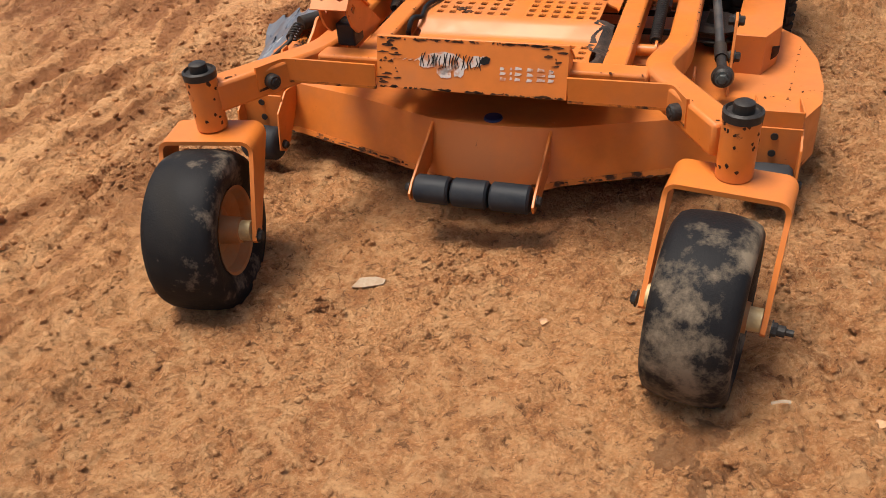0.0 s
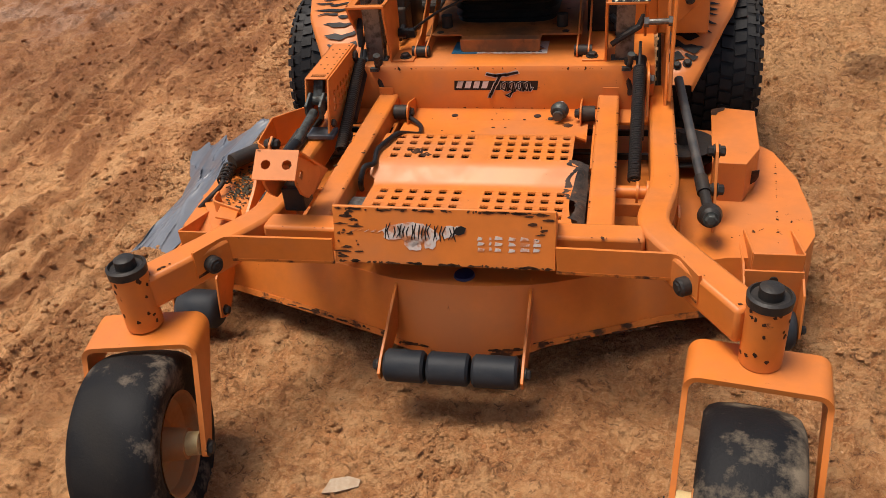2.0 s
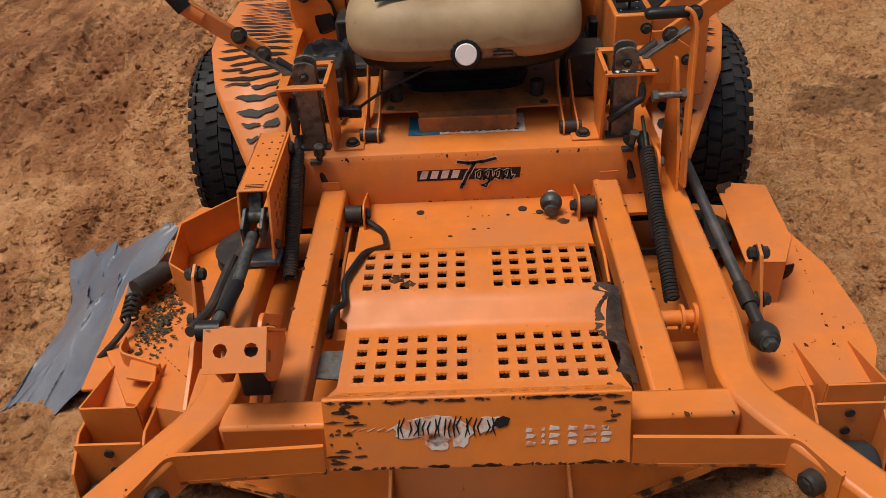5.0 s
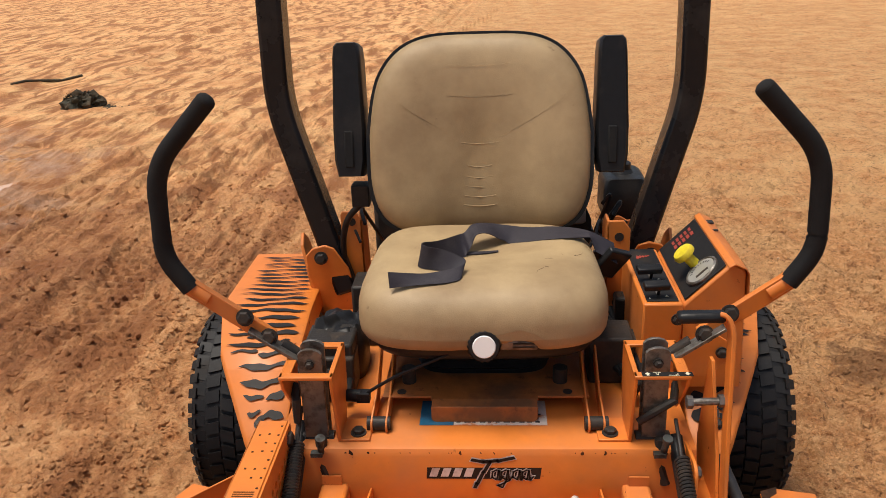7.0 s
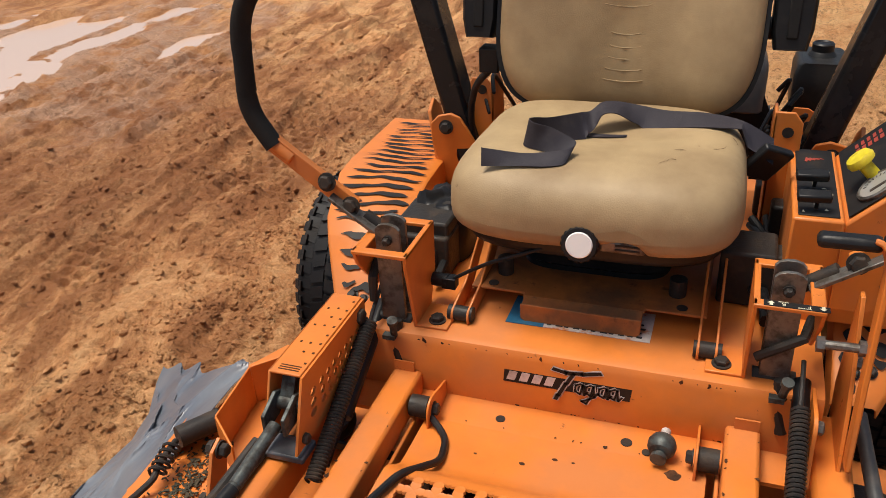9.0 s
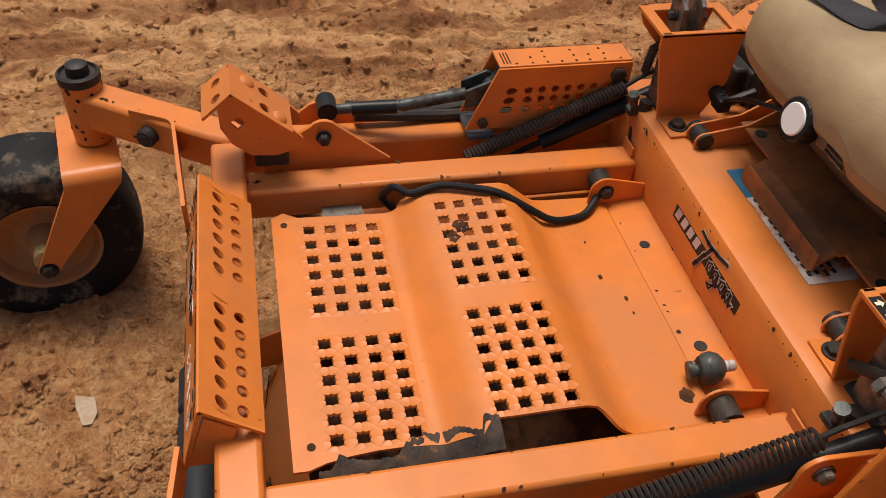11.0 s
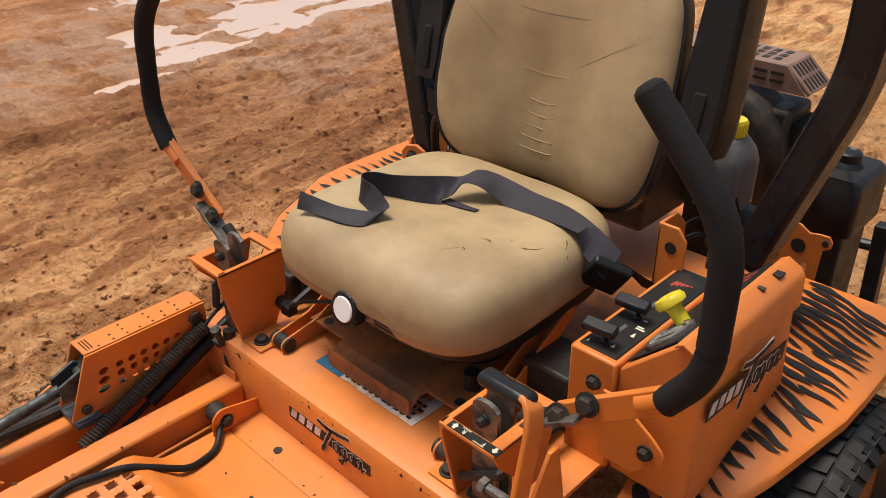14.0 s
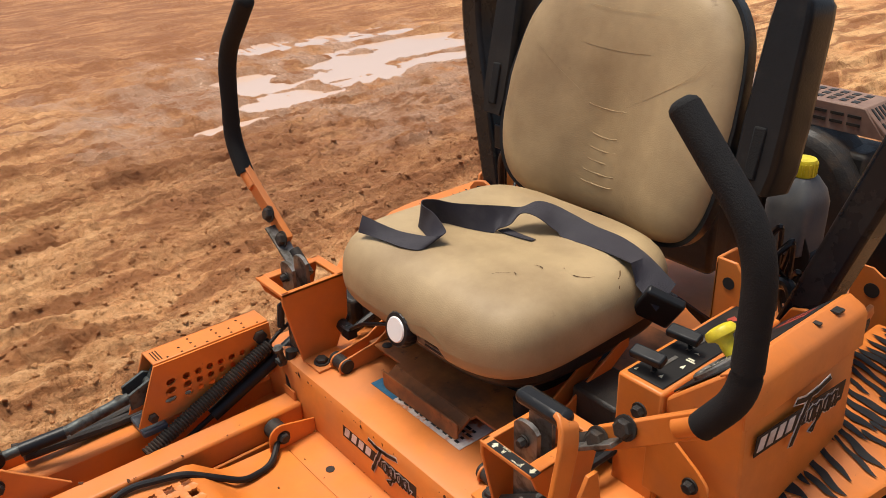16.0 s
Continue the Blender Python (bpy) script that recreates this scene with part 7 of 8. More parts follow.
# ---- deck-lift actuator in its pierced cover, left rail
def actuator():
    x0, x1, ya, yb, zt, zb = -0.394, -0.342, 0.648, 0.866, 0.516, 0.405
    b = BM()
    # top
    tops = [x0, x0 + 0.012] + [x0 + 0.012 + 0.0127 * i for i in (1, 2, 3)] + [x1]
    box(b, x0, x1, ya, yb, zt - 0.004, zt)
    # far side
    prism(b, [(ya, zt), (yb, zt), (yb, zb), (ya - 0.045, zb)], 0.004, SIDE @ at(0, 0, x0))
    cover = part("actuator_cover", b, ORANGE, mower, "orange actuator cover with rows of holes", bevel=0.0015)
    # pierced near side
    b = BM()
    xs = [ya] + [ya + 0.030 + 0.0215 * (i - 0.5) for i in range(9)] + [yb]
    zs = [zb, 0.430, 0.447, 0.464, 0.481, 0.505, zt - 0.003]
    holes = {(i, j) for i in range(1, 9) for j in (1, 2, 3)}

    def place(y, z, lift):
        sh = (zt - z) * 0.42 * max(0.0, 1 - (y - ya) / 0.05) if y < ya + 0.05 else 0.0
        return Vector((x1, y - sh, z))
    perforated(b, xs, zs, holes, place, 0.0066)
    thickened(part("pierced_side", b, ORANGE, cover, smooth=25), 0.004)
    b = BM()
    rng = random.Random(2)
    for i in range(8):
        for x in (x0 + 0.014, x0 + 0.030, x0 + 0.046):
            if rng.random() < 0.75:
                y = ya + 0.03 + 0.024 * i + rng.uniform(-0.002, 0.002)
                box(b, x - 0.0018, x + 0.0018, y - 0.0018, y + 0.0018, zt + 0.0001, zt + 0.0008)
    for k in range(3):
        box(b, x0 + 0.012, x0 + 0.045, ya + 0.008 + 0.005 * k, ya + 0.010 + 0.005 * k, zt + 0.0001, zt + 0.0006)
    for i in range(5):
        y = ya + 0.03 + 0.0215 * i
        box(b, x1 + 0.0001, x1 + 0.0006, y, y + 0.003, 0.410, 0.426)
    part("marking", b, RUST, cover, smooth=0)
    b = BM()
    hexbolt(b, (x1 + 0.001, ya - 0.02, 0.418), (1, 0, 0), 0.008)
    hexbolt(b, (x1 + 0.001, yb - 0.022, 0.492), (1, 0, 0), 0.012)
    hexbolt(b, (x1 + 0.001, yb - 0.012, 0.474), (1, 0, 0), 0.009)
    part("bolt", b, DARK, cover)
    # actuator rod: clevis, body, eye
    cx = -0.368
    b = BM()
    pipe(b, [(cx, 0.605, 0.455), (-0.375, 0.50, 0.435)], 0.010, 14)
    pipe(b, [(-0.372, 0.52, 0.438), (-0.392, 0.385, 0.425)], 0.0085, 12)
    for dx in (-0.016, 0.016):
        prism(b, [(0.60, 0.440), (0.60, 0.470), (0.64, 0.486), (0.660, 0.476), (0.664, 0.460), (0.64, 0.445)], 0.006, SIDE @ at(0, 0, cx + dx - 0.003))
    pipe(b, [(cx - 0.024, 0.645, 0.465), (cx + 0.026, 0.645, 0.465)], 0.011, 14)
    bar(b, [(cx, 0.648, 0.465), (cx, 0.672, 0.505)], 0.022, 0.018)
    rod = part("actuator_rod", b, GREASE, mower, "greasy grey actuator rod with a clevis", bevel=0.001)
    b = BM()
    pipe(b, [(-0.375, 0.495, 0.434), (-0.386, 0.425, 0.428)], 0.0115, 14)
    pipe(b, [(-0.376, 0.385, 0.430), (-0.412, 0.385, 0.430)], 0.016, 16)
    part("rubber_sleeve", b, BLACK, rod)
    b = BM()
    box(b, cx - 0.028, cx + 0.035, 0.605, 0.65, 0.386, 0.398)
    part("bump_pad", b, GREY_PLASTIC, rod, bevel=0.003)
    b = BM()
    pipe(b, [(-0.415, 0.62, 0.40), (-0.43, 0.50, 0.38), (-0.44, 0.42, 0.40)], 0.009, 10, 0.03)
    pipe(b, [(-0.40, 0.72, 0.39), (-0.405, 0.56, 0.392), (-0.40, 0.43, 0.405)], 0.010, 10, 0.03)
    part("hose", b, DARK, rod)
    # triangular lugs on the rail
    for x, dz in ((-0.420, -0.05), (-0.312, -0.012)):
        b = BM()
        out = [(0.275, 0.375), (0.335, 0.455 + dz)] + [(0.372 + 0.026 * math.cos(a), 0.450 + dz + 0.026 * math.sin(a)) for a in np.linspace(2.5, 0.6, 6)] + [(0.475, 0.385)]
        prism(b, out, 0.007, SIDE @ at(0, 0, x))
        lug = part("rail_lug", b, ORANGE, mower, bevel=0.001)
    b = BM()
    hexbolt(b, (-0.304, 0.372, 0.436), (1, 0, 0), 0.008, 0.012)
    part("bolt", b, DARK, lug)


actuator()


# ---- folded hitch bracket on the left arm
def hitch():
    xa, xb = -0.344, -0.262

    def face(p0, p1, hole_at, name, parent):
        """A sheet from edge p0 to edge p1, each (y, z), pierced twice."""
        b = BM()
        xs = [xa, xa + 0.008, xa + 0.037, xa + 0.048, xa + 0.077, xb]
        ts = [0.0, hole_at - 0.22, hole_at + 0.22, 1.0]
        long_ = math.hypot(p1[0] - p0[0], p1[1] - p0[1])
        vs = {}

        def v(x, t):
            k = (round(x, 5), round(t, 5))
            if k not in vs:
                vs[k] = b.verts.new((x, p0[0] + (p1[0] - p0[0]) * t, p0[1] + (p1[1] - p0[1]) * t))
            return vs[k]
        for i in range(5):
            for j in range(3):
                x0, x1, t0, t1 = xs[i], xs[i + 1], ts[j], ts[j + 1]
                if j == 1 and i in (1, 3):
                    cx, ct = (x0 + x1) / 2, (t0 + t1) / 2
                    outer = [(x1, ct), (x1, t1), (cx, t1), (x0, t1), (x0, ct), (x0, t0), (cx, t0), (x1, t0)]
                    inner = [(cx + 0.0095 * math.cos(math.pi * q / 4), ct + 0.0095 / long_ * math.sin(math.pi * q / 4)) for q in range(8)]
                    for q in range(8):
                        b.faces.new((v(*outer[q]), v(*outer[(q + 1) % 8]), v(*inner[(q + 1) % 8]), v(*inner[q])))
                else:
                    b.faces.new((v(x0, t0), v(x1, t0), v(x1, t1), v(x0, t1)))
        return thickened(part(name, b, ORANGE, parent, smooth=25), 0.004)
    br = face((0.203, 0.510), (0.246, 0.548), 0.5, "hitch_bracket", mower)
    br["label"] = "folded orange bracket with large holes on the front arm"
    face((0.246, 0.548), (0.326, 0.478), 0.55, "rear_flap", br)
    b = BM()
    # two side webs, each cut through by a square hole
    out = [(0.240, 0.541), (0.324, 0.480), (0.34, 0.462), (0.342, 0.448), (0.30, 0.435), (0.265, 0.438), (0.240, 0.46), (0.226, 0.488), (0.226, 0.52)]
    cut = [(0.252, 0.506), (0.240, 0.496), (0.250, 0.484), (0.262, 0.494)]
    for xx in (xb - 0.012, xa + 0.008):
        b = BM()
        prism(b, out + [out[0]] + cut + [cut[0]], 0.005, SIDE @ at(0, 0, xx))
        part("web", b, ORANGE, br, smooth=30)
    b = BM()
    box(b, xa + 0.02, xb - 0.02, 0.268, 0.318, 0.405, 0.455)
    part("block", b, DARK, br, bevel=0.004)
    # dimples pressed into the rear flap
    sl = Vector((0, 0.326 - 0.246, 0.478 - 0.548)).normalized()
    for x, t in ((xa + 0.022, 0.030), (xa + 0.062, 0.085)):
        b = BM()
        p = Vector((x, 0.246, 0.548)) + sl * t
        lathe(b, [(0.012, 0.0), (0.010, 0.0025), (0.005, 0.004), (0.0, 0.0042)], aim(p, (0, -sl.z, sl.y)), 18, ends=False)
        part("dimple", b, ORANGE, br, smooth=70)


hitch()


# ---- direction decal on the tower's top edge, with readable letters
def lettering(text, size, m, material, parent, name="lettering"):
    cu = bpy.data.curves.new(name, "FONT")
    cu.body, cu.size, cu.align_x, cu.align_y, cu.extrude = text, size, "CENTER", "CENTER", 0.0002
    tmp = bpy.data.objects.new(name, cu)
    me = bpy.data.meshes.new_from_object(tmp)
    bpy.data.objects.remove(tmp)
    bpy.data.curves.remove(cu)
    me.transform(m)
    me.materials.clear()
    me.materials.append(material)
    ob = new(name, me)
    ob.parent = parent
    return ob


def shift_decal():
    b = BM()
    box(b, 0.268, 0.352, 0.858, 0.8715, 0.6067, 0.6073)
    d = part("shift_decal", b, DECAL, mower, "black decal with direction letters and arrows", smooth=0)
    for txt, x, size in (("R", 0.2935, 0.0095), ("F", 0.326, 0.0095)):
        lettering(txt, size, Matrix.Translation((x, 0.8642, 0.6075)) @ Euler((0, 0, radians(180))).to_matrix().to_4x4(), CREAM_MARK, d)
    for txt, x, y in (("REVERSE", 0.2935, 0.8700), ("FORWARD", 0.320, 0.8602)):
        lettering(txt, 0.0036, Matrix.Translation((x, y, 0.6075)) @ Euler((0, 0, radians(180))).to_matrix().to_4x4(), CREAM_MARK, d)
    b = BM()
    for x, k in ((0.2775, 1), (0.3435, -1)):
        b = BM()
        y = 0.865 - k * 0.0005
        prism(b, [(x - 0.0022, y - k * 0.005), (x - 0.0022, y), (x - 0.005, y), (x, y + k * 0.0055), (x + 0.005, y), (x + 0.0022, y), (x + 0.0022, y - k * 0.005)], 0.0003, at(0, 0, 0.6074))
        part("arrow", b, CREAM_MARK, d, smooth=0)


shift_decal()
b = BM()
pipe(b, [(-0.262, 0.972, 0.503), (-0.225, 0.965, 0.505)], 0.012, 12)
pipe(b, [(-0.225, 0.965, 0.505), (-0.20, 0.96, 0.525), (-0.15, 0.95, 0.56), (-0.06, 0.95, 0.60)], 0.0035, 8, 0.02)
box(b, -0.235, -0.21, 0.955, 0.975, 0.495, 0.515)
part("wire_plug", b, BLACK, mower, "black plug and wire beside the tower", bevel=0.002)


# ---- engine bay behind the seat
def engine_bay():
    # slotted guard with a sloping end
    zt = 0.786
    b = BM()
    prof = [(0.220, 0.734), (0.163, zt), (-0.17, zt), (-0.227, 0.734)]
    prof += [(x * 0.975, z - 0.006) for x, z in prof[::-1]]
    prism(b, prof, 0.108, FRONT @ at(0, 0, 1.985))
    prism(b, [(0.212, 0.728), (0.163, zt - 0.001), (-0.17, zt - 0.001), (-0.219, 0.728)], 0.006, FRONT @ at(0, 0, 1.983))
    g = part("engine_guard", b, GUARD, mower, "faded brown slotted engine guard", bevel=0.002)
    b = BM()
    for row in range(2):
        for k in range(4):
            box(b, 0.02 + k * 0.037, 0.048 + k * 0.037, 1.9805, 1.9825, 0.745 + 0.017 * row, 0.751 + 0.017 * row)
    for row in range(3):
        for k in range(8):
            box(b, -0.06 + k * 0.026, -0.046 + k * 0.026, 2.003 + 0.028 * row, 2.021 + 0.028 * row, zt + 0.0002, zt + 0.0012)
    m = Matrix.Translation((0.1915, 1.997, 0.760)) @ Euler((0, radians(42.4), 0)).to_matrix().to_4x4()
    for k in range(6):
        box(b, -0.032, -0.004, 0.0 + k * 0.015, 0.007 + k * 0.015, 0.0006, 0.0016, m)
        box(b, 0.004, 0.032, 0.0 + k * 0.015, 0.007 + k * 0.015, 0.0006, 0.0016, m)
    part("guard_slot", b, DARK, g, smooth=0)
    b = BM()
    lathe(b, [(0.06, 1.93), (0.14, 1.94), (0.155, 1.96), (0.155, 2.06), (0.12, 2.10), (0.05, 2.10)], Matrix(((1, 0, 0, 0.045), (0, 0, 1, 0), (0, 1, 0, 0.572), (0, 0, 0, 1))), 40)
    box(b, -0.20, 0.19, 1.98, 2.10, 0.42, 0.69)
    box(b, -0.30, 0.0, 1.75, 1.98, 0.42, 0.62)
    part("engine", b, DARK, mower, "dark oily engine with blower housing", bevel=0.012)
    b = BM()
    for k in range(10):
        box(b, 0.16, 0.215, 2.00 + 0.010 * k, 2.004 + 0.010 * k, 0.45, 0.66)
    part("cooling_fin", b, DARK, mower)
    # expansion bottle with a yellow cap
    b = BM()
    bm_ = at(0.214, 1.668, 0.016)
    rings2 = []
    for z, k in ((0.585, 0.9), (0.59, 1.0), (0.675, 1.0), (0.700, 0.85), (0.722, 0.55), (0.726, 0.48)):
        rings2.append([b.verts.new(bm_ @ Vector((0.044 * k * c[0], 0.048 * k * c[1], z))) for c in [superround(1, 1, 5)(2 * math.pi * i / 32 + 0.3) for i in range(32)]])
    for r0, r1 in zip(rings2, rings2[1:]):
        for i in range(32):
            b.faces.new((r0[i], r0[(i + 1) % 32], r1[(i + 1) % 32], r1[i]))
    b.faces.new(rings2[0])
    b.faces.new(rings2[-1])
    bot = part("expansion_bottle", b, GREY_PLASTIC, mower, "grey plastic bottle with a yellow screw cap", smooth=40)
    b = BM()
    lathe(b, [(0.0225, 0.727), (0.0225, 0.752), (0.020, 0.757), (0.0, 0.757)], bm_, 24)
    for i in range(20):
        a = 2 * math.pi * i / 20
        box(b, -0.0015, 0.0015, 0.0222, 0.0238, 0.729, 0.752, bm_ @ Euler((0, 0, a)).to_matrix().to_4x4())
    part("cap", b, YELLOW, bot)
    b = BM()
    prism(b, [(0.155, 0.50), (0.27, 0.50), (0.27, 0.61), (0.25, 0.655), (0.155, 0.655)], 0.004, FRONT @ at(0, 0, 1.632))
    box(b, 0.16, 0.275, 1.635, 1.74, 0.57, 0.583)
    part("bottle_bracket", b, BLACK, bot, bevel=0.001)
    # fuel tank, right
    b = BM()
    tm = at(0.372, 1.82, 0)
    rings2 = []
    for z, k in ((0.568, 0.95), (0.574, 1.0), (0.650, 1.0), (0.672, 0.90), (0.678, 0.74)):
        rings2.append([b.verts.new(tm @ Vector((0.058 * k * c[0], 0.075 * (k if k > 0.9 else 0.9) * c[1], z))) for c in [superround(1, 1, 12)(2 * math.pi * i / 40) for i in range(40)]])
    for r0, r1 in zip(rings2, rings2[1:]):
        for i in range(40):
            b.faces.new((r0[i], r0[(i + 1) % 40], r1[(i + 1) % 40], r1[i]))
    b.faces.new(rings2[0])
    b.faces.new(rings2[-1])
    tank = part("fuel_tank", b, BLACK, mower, "black moulded fuel tank", smooth=45)
    b = BM()
    lathe(b, [(0.034, 0.672), (0.027, 0.684), (0.0235, 0.688), (0.0235, 0.703), (0.020, 0.706), (0.016, 0.703), (0.0, 0.703)], at(0.370, 1.825, 0), 28)
    part("filler_cap", b, BLACK, tank, smooth=35)
    b = BM()
    box(b, 0.325, 0.415, 1.76, 1.88, 0.33, 0.567)
    part("tank_stand", b, DARK, mower, "dark greasy stand below the fuel tank", bevel=0.004)
    b = BM()
    prism(b, [(0.318, 0.42), (0.318, 0.592), (0.352, 0.592), (0.372, 0.580), (0.392, 0.584), (0.408, 0.584), (0.415, 0.574), (0.414, 0.562), (0.400, 0.552), (0.396, 0.42)], 0.005, FRONT @ at(0, 0, 1.708))
    plate = part("rear_plate", b, ORANGE, mower, "orange rear frame plate with a round hole", bevel=0.001)
    b = BM()
    lathe(b, [(0.014, 0.0), (0.014, 0.0012), (0.0, 0.0012)], aim((0.357, 1.7078, 0.549), (0, -1, 0)), 20)
    lathe(b, [(0.006, 0.0), (0.006, 0.004), (0.0, 0.004)], aim((0.404, 1.7078, 0.570), (0, -1, 0)), 12)
    part("bolt_hole", b, DARK, plate, smooth=0)
    # small black box near the left seat corner, and filter
    b = BM()
    box(b, -0.292, -0.252, 1.385, 1.425, 0.735, 0.785)
    pipe(b, [(-0.272, 1.405, 0.74), (-0.31, 1.42, 0.70), (-0.33, 1.44, 0.64), (-0.33, 1.45, 0.54)], 0.008, 8, 0.03)
    part("relay_box", b, BLACK, mower, "small black box with a hose", bevel=0.008)
    # wires
    rng = random.Random(17)
    for k in range(9):
        sgn = rng.choice((-1, 1))
        p0 = (sgn * rng.uniform(0.24, 0.33), 1.40 + rng.uniform(0, 0.1), 0.66 + rng.uniform(-0.06, 0.06))
        p3 = (sgn * rng.uniform(0.22, 0.35), 1.60, 0.50)
        b = BM()
        pipe(b, [p0, (p0[0] + sgn * 0.02, 1.47, p0[2] + 0.03), ((p0[0] + p3[0]) / 2, 1.54, 0.60), p3], rng.uniform(0.003, 0.006), 6, 0.04)
        single("wire", b, BLACK, mower)
    b = BM()
    pipe(b, [(0.27, 1.52, 0.60), (0.31, 1.50, 0.62), (0.35, 1.46, 0.58), (0.36, 1.42, 0.50)], 0.011, 10, 0.04)
    part("hydraulic_hose", b, BLACK, mower)
    # rear bumper and socket post
    b = BM()
    bar(b, [(0.425, 2.02, 0.26), (0.415, 2.02, 0.49)], 0.032, 0.032, (0, 1, 0))
    pipe(b, [(0.36, 2.06, 0.57), (0.43, 2.10, 0.565), (0.46, 2.05, 0.52), (0.435, 2.0, 0.47)], 0.012, 12, 0.03)
    pipe(b, [(0.30, 2.03, 0.42), (0.41, 2.03, 0.43)], 0.012, 10)
    part("rear_rack", b, BLACK, mower, "black tube rack at the rear corner", bevel=0.003)
    b = BM()
    box(b, -0.29, 0.29, 1.55, 2.30, 0.24, 0.30)
    part("rear_frame", b, ORANGE, mower, bevel=0.01)


engine_bay()


# ---------------------------------------------------------------- sheeting over the discharge chute
def sheeting():
    # rows from the deck out and down to the ground
    cols = [(0.906, -0.612, 0.290), (0.85, -0.62, 0.288), (0.787, -0.632, 0.272), (0.72, -0.65, 0.25), (0.66, -0.668, 0.225), (0.645, -0.755, 0.12), (0.610, -0.85, 0.035)]
    far = [(1.045, -0.945, 0.13), (0.99, -0.935, 0.11), (0.92, -0.905, 0.10), (0.86, -0.91, 0.075), (0.80, -0.935, 0.055), (0.73, -0.955, 0.04), (0.655, -0.960, 0.03)]
    creases = [(0.028, 0.10, 0.55, 0.07), (0.030, 0.80, -0.45, 0.08), (0.022, 0.42, 0.10, 0.05), (0.018, 0.98, -0.75, 0.045), (0.016, 0.05, 0.85, 0.04), (0.02, 0.60, -0.62, 0.05)]
    b = BM()
    n, k = 110, 64
    grid = []
    for i in range(n + 1):
        t = i / n * (len(cols) - 1)
        a = min(int(t), len(cols) - 2)
        f = t - a
        p = Vector((cols[a][1], cols[a][0], cols[a][2])).lerp(Vector((cols[a + 1][1], cols[a + 1][0], cols[a + 1][2])), f)
        q = Vector((far[a][1], far[a][0], far[a][2])).lerp(Vector((far[a + 1][1], far[a + 1][0], far[a + 1][2])), f)
        row = []
        for j in range(k + 1):
            u = j / k
            if u < 0.72:
                v = p.lerp(q, u / 0.72)
            else:
                w = (u - 0.72) / 0.28
                v = q + Vector((-0.012 * w, 0.0, (0.018 - q.z) * w))
            along, across = 0.55 * v.x + 0.83 * v.y, 0.83 * v.x - 0.55 * v.y
            ti = i / n
            fold = 0.010 * noise.noise((across * 16, along * 5, 8.0)) + 0.012 * (0.4 - abs(noise.noise((across * 14, along * 4, 3.0))))
            for rise, u0, lean, wide in creases:
                fold += rise * math.exp(-abs(u - u0 - lean * ti - 0.05 * noise.noise((ti * 6, u0 * 9, 1))) / wide) * (0.6 + 0.8 * noise.noise((ti * 5, u0 * 7, 4)))
            fold = 1.35 * fold - 0.018
            v = v + Vector((fold * 0.8, fold * 0.3, fold * (1.0 if u < 0.9 else 0.3)))
            row.append(b.verts.new(v))
        grid.append(row)
    for r0, r1 in zip(grid, grid[1:]):
        for j in range(k):
            b.faces.new((r0[j], r0[j + 1], r1[j + 1], r1[j]))
    ob = part("plastic_sheeting", b, TARP, None, smooth=50)
    thickened(ob, 0.0015)
    tagged(ob, "crumpled grey-blue plastic sheeting draped over the mower's chute", "plastic sheeting")
    b = BM()
    pipe(b, [(-0.612, 0.785, 0.262), (-0.655, 0.718, 0.264)], 0.020, 16)
    hinge = part("chute_hinge", b, DARK, dk, "dark hinge tube of the chute")
    b = BM()
    pipe(b, [(-0.655, 0.71, 0.262), (-0.648, 0.68, 0.268), (-0.652, 0.655, 0.258), (-0.646, 0.63, 0.250), (-0.665, 0.60, 0.235), (-0.70, 0.585, 0.205)], 0.006, 10, 0.012)
    coil(b, (-0.652, 0.70, 0.264), (-0.648, 0.64, 0.252), 0.014, 0.003, 5)
    part("torsion_spring", b, DARK, hinge, "rusty torsion spring")
    b = BM()
    prism(b, [(-0.625, 0.50), (-0.64, 0.86), (-0.72, 0.86), (-0.70, 0.50)], 0.006, None, 0.205)
    bar(b, eased([(-0.640, 0.595, 0.236), (-0.640, 0.552, 0.236), (-0.553, 0.515, 0.236)], 0.02), 0.005, 0.032)
    prism(b, [(-0.613, 0.538), (-0.560, 0.518), (-0.552, 0.478), (-0.606, 0.490)], 0.005, None, 0.240)
    rng = random.Random(88)
    d = BM()
    for _ in range(320):
        x, y, r = rng.gauss(-0.605, 0.022), rng.gauss(0.68, 0.05), rng.uniform(0.0015, 0.006)
        if not (0.56 < y < 0.80 and -0.66 < x < -0.53):
            continue
        m = pose(x, y, 0.2235 + rng.uniform(0, 0.004), rng.uniform(-20, 20), rng.uniform(-20, 20), rng.uniform(0, 360))
        prism(d, [(-r, -r * 0.4), (r, -r * 0.3), (r * 0.8, r * 0.5), (-r * 0.7, r * 0.4)], 0.0012, m)
    litter = part("litter", d, WEED, dk, "dry dark grass clippings and dirt", smooth=0)
    litter["kind"] = "stuff"
    part("chute_flange", b, ORANGE, dk, "orange chute flange with rust", bevel=0.001)


sheeting()


# ---------------------------------------------------------------- scraps on the ground
def scrap(x, y, w, l, turn, material, label, name="plastic_scrap", category="scrap"):
    b = BM()
    rng = random.Random(int(x * 1000))
    z = height_at(x, y) + 0.004
    out = [(-w, -l), (-w * 0.3, -l * 1.2), (w, -l * 0.8), (w * 1.1, l * 0.3), (w * 0.5, l), (-w * 0.6, l * 1.1)]
    prism(b, [(p * rng.uniform(0.85, 1.1), q * rng.uniform(0.85, 1.1)) for p, q in out], 0.002, pose(x, y, z, 3, -4, turn))
    return tagged(part(name, b, material, None), label, category)


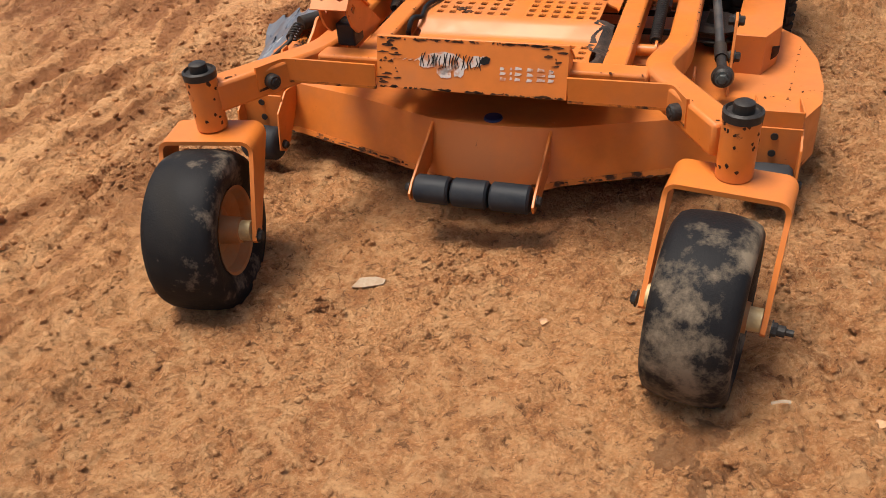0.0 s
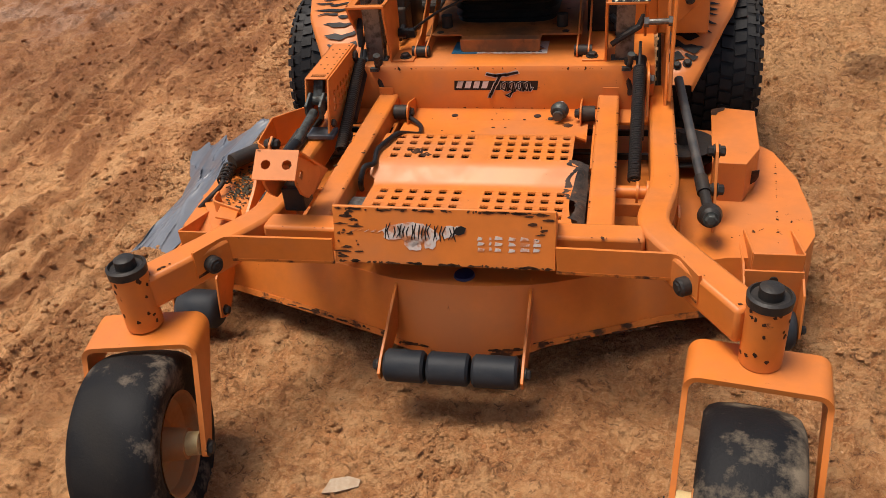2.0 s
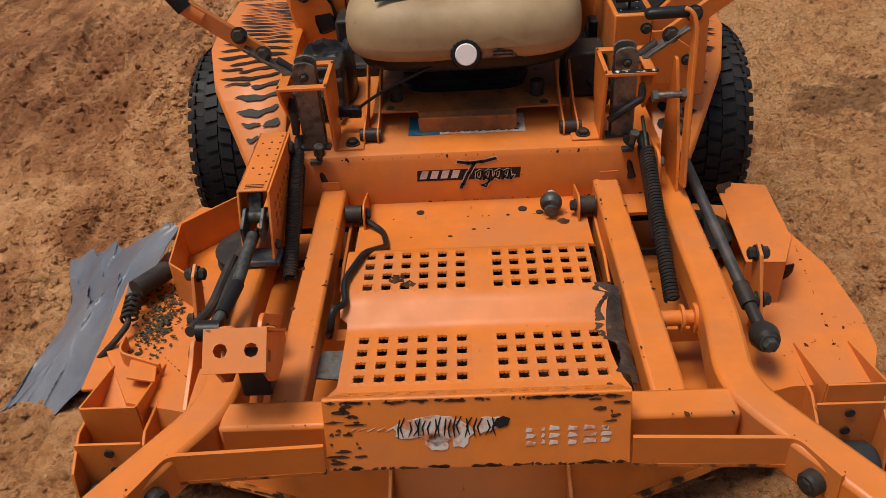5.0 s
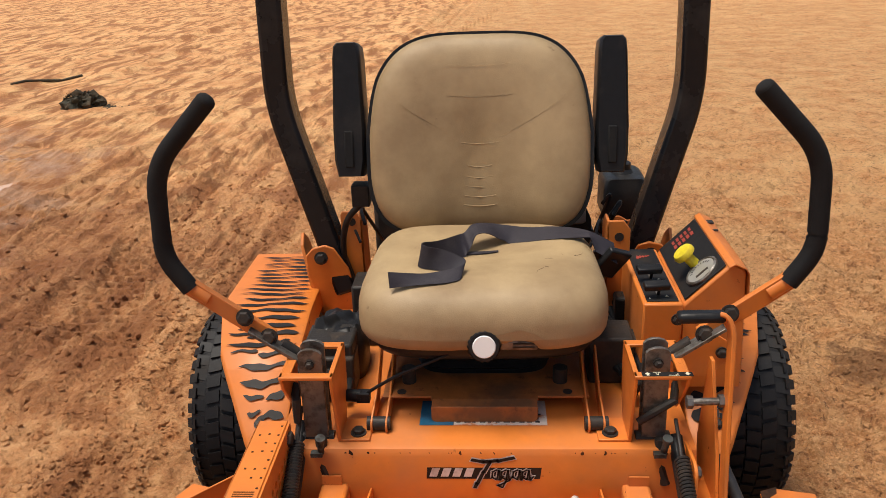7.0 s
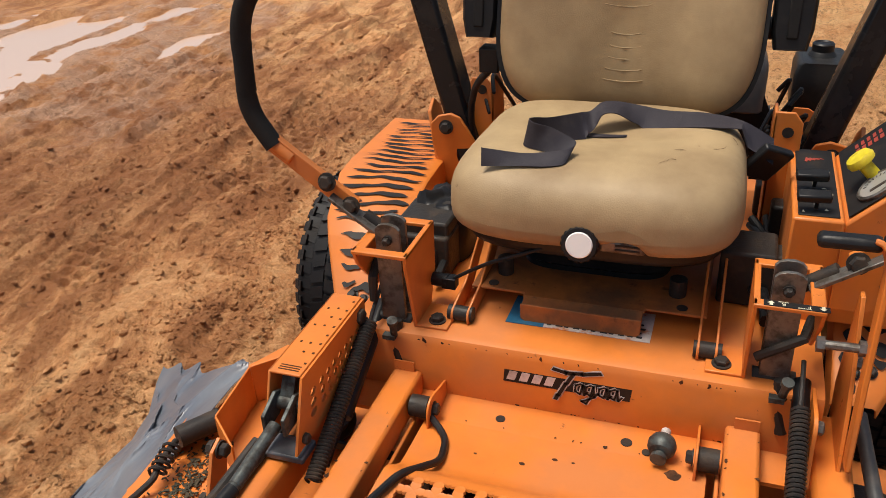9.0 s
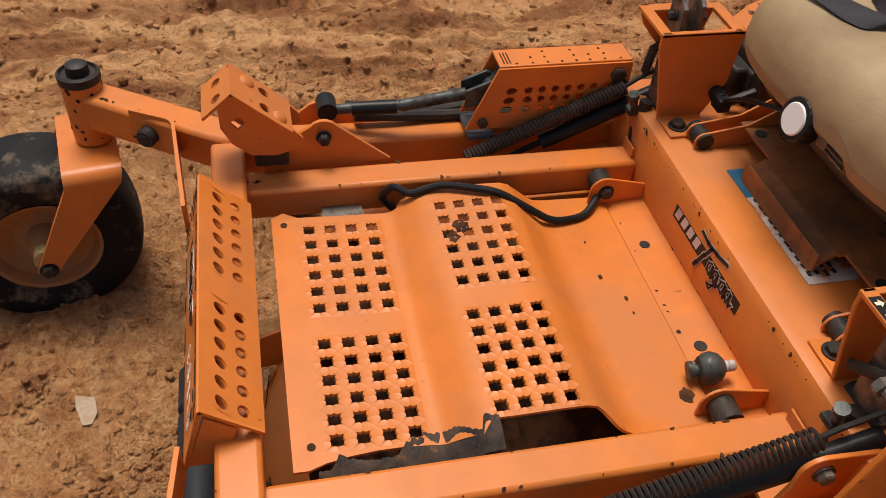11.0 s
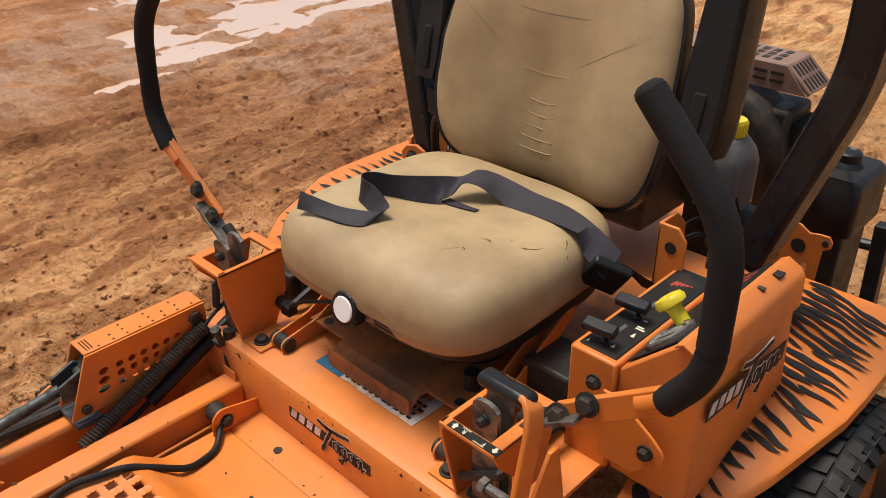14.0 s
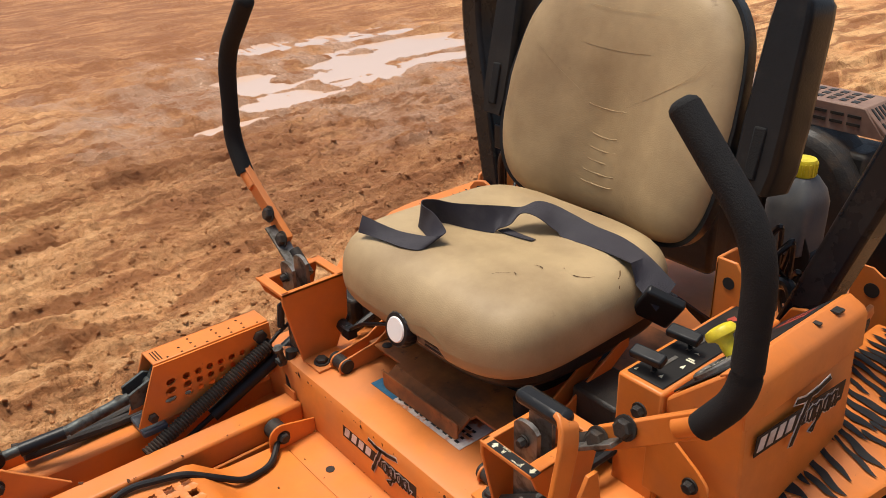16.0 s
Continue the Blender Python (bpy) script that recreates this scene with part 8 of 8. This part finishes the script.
scrap(-0.178, -0.045, 0.032, 0.014, 12, PALE_SCRAP, "torn piece of clear plastic lying on the soil")
scrap(0.637, -0.212, 0.018, 0.006, 25, PALE_SCRAP, "small white paper scrap lying on the soil", "paper_scrap")
scrap(0.205, -0.082, 0.008, 0.007, 40, PEBBLE, "pale pebble pressed into the soil", "pebble", "stone")
scrap(0.79, -0.225, 0.010, 0.008, 10, PEBBLE, "grey pebble lying on the soil", "pebble", "stone")


def weed_clump():
    rng = random.Random(77)
    x, y = -3.33, 6.30
    z = height_at(x, y)
    b = BM()
    bmesh.ops.create_icosphere(b, subdivisions=4, radius=1.0)
    for v in b.verts:
        k = 1 + 0.35 * noise.noise(v.co * 2.1) + 0.22 * noise.noise(v.co * 6.0) + 0.12 * noise.noise(v.co * 15.0)
        v.co = Vector((x + 0.17 * k * v.co.x, y + 0.13 * k * v.co.y, z - 0.01 + 0.12 * k * max(v.co.z, -0.3)))
    for _ in range(700):
        a, e = rng.uniform(0, 6.28), rng.uniform(0.0, 1.2)
        q = Vector((x + 0.165 * math.cos(a) * math.cos(e), y + 0.125 * math.sin(a) * math.cos(e), z + 0.112 * math.sin(e)))
        d = Vector((rng.uniform(-1, 1), rng.uniform(-1, 1), rng.uniform(-0.2, 0.8))).normalized() * rng.uniform(0.012, 0.030)
        sd = d.cross(Vector((rng.random(), rng.random(), 0.3))).normalized() * 0.006
        grown(b, [q - sd, q + sd, q + d + sd * 0.3, q + d - sd * 0.3], [(0, 1, 2, 3)])
    for _ in range(60):
        q = Vector((x + 0.20 + abs(rng.gauss(0, 0.07)), y - 0.05 + rng.gauss(0, 0.03), 0))
        q.z = height_at(q.x, q.y)
        lump(b, q, rng.uniform(0.006, 0.016), rng)
    tagged(part("weed_clump", b, WEED, None, smooth=0), "dark clump of pulled weeds and soil", "weeds")


def lump(b, q, r, rng):
    """A small angular crumb."""
    pts = [q + Vector((r * math.cos(a) * rng.uniform(0.7, 1.2), r * math.sin(a) * rng.uniform(0.7, 1.2), -0.2 * r)) for a in (0.0, 1.3, 2.5, 3.8, 5.0)]
    grown(b, pts + [q + Vector((0, 0, 0.8 * r))], [(0, 1, 5), (1, 2, 5), (2, 3, 5), (3, 4, 5), (4, 0, 5)])


def stick():
    b = BM()
    pts = [(-4.58 + 0.46 * t, 7.45 + 0.52 * t, height_at(-4.58 + 0.46 * t, 7.45 + 0.52 * t) + 0.010 + 0.004 * math.sin(9 * t)) for t in (0.0, 0.2, 0.45, 0.7, 1.0)]
    pipe(b, pts, 0.013, 8)
    tagged(part("stick", b, WEED, None), "dark weathered stick lying on the bare soil", "stick")


stick()
weed_clump()


# ---------------------------------------------------------------- chipped paint along the mower's edges
def chipped(edges, parent, seed):
    """Small rust-brown flakes strewn along straight edges: (start, end, facing, count)."""
    rng = random.Random(seed)
    b = BM()
    for p, q, face, count in edges:
        p, q = Vector(p), Vector(q)
        for _ in range(count):
            t, r = rng.random(), 0.0012 + 0.004 * rng.random() ** 3
            m = aim(p.lerp(q, t), face) @ pose(0, 0, 0, 0, 0, rng.uniform(0, 360))
            prism(b, [(r * (0.5 + rng.random()) * math.cos(a), r * (0.3 + 0.7 * rng.random()) * math.sin(a)) for a in np.arange(0, 6.28, 0.8)], 0.0006, m)
    return part("paint_chip", b, RUST, parent, smooth=0)


for s in (-1, 1):
    chipped([((s * 0.292, 0.26, 0.3892), (s * 0.290, 0.86, 0.3862), (0, 0, 1), 9), ((s * 0.245, 0.26, 0.3892), (s * 0.247, 0.86, 0.3862), (0, 0, 1), 9),
             ((s * 0.268, 0.245, 0.3893), (s * 0.268, 0.275, 0.3893), (0, 0, 1), 8), ((s * 0.412, 0.50, 0.3832), (s * 0.412, 0.90, 0.3832), (0, 0, 1), 8),
             ((-0.34, 0.205, 0.4112), (0.34, 0.205, 0.4112), (0, 0, 1), 10), ((s * 0.39, 0.16, 0.4195), (s * 0.48, 0.02, 0.4235), (0, 0, 1), 6)], mower, 50 + s)
chipped([((-0.36, 0.8615, 0.452), (0.36, 0.8615, 0.452), (0, -1, 0), 26), ((-0.36, 0.8655, 0.35), (0.36, 0.8655, 0.35), (0, -1, 0), 22), ((-0.2, 0.81, 0.3440), (0.2, 0.81, 0.3440), (0, 0, 1), 8)], panel, 61)
chipped([((0.45, 0.47, 0.2225), (0.69, 0.60, 0.2225), (0, 0, 1), 12), ((0.62, 0.50, 0.2225), (0.66, 0.86, 0.2225), (0, 0, 1), 16), ((-0.50, 0.50, 0.2225), (-0.62, 0.62, 0.2225), (0, 0, 1), 20)], dk, 62)
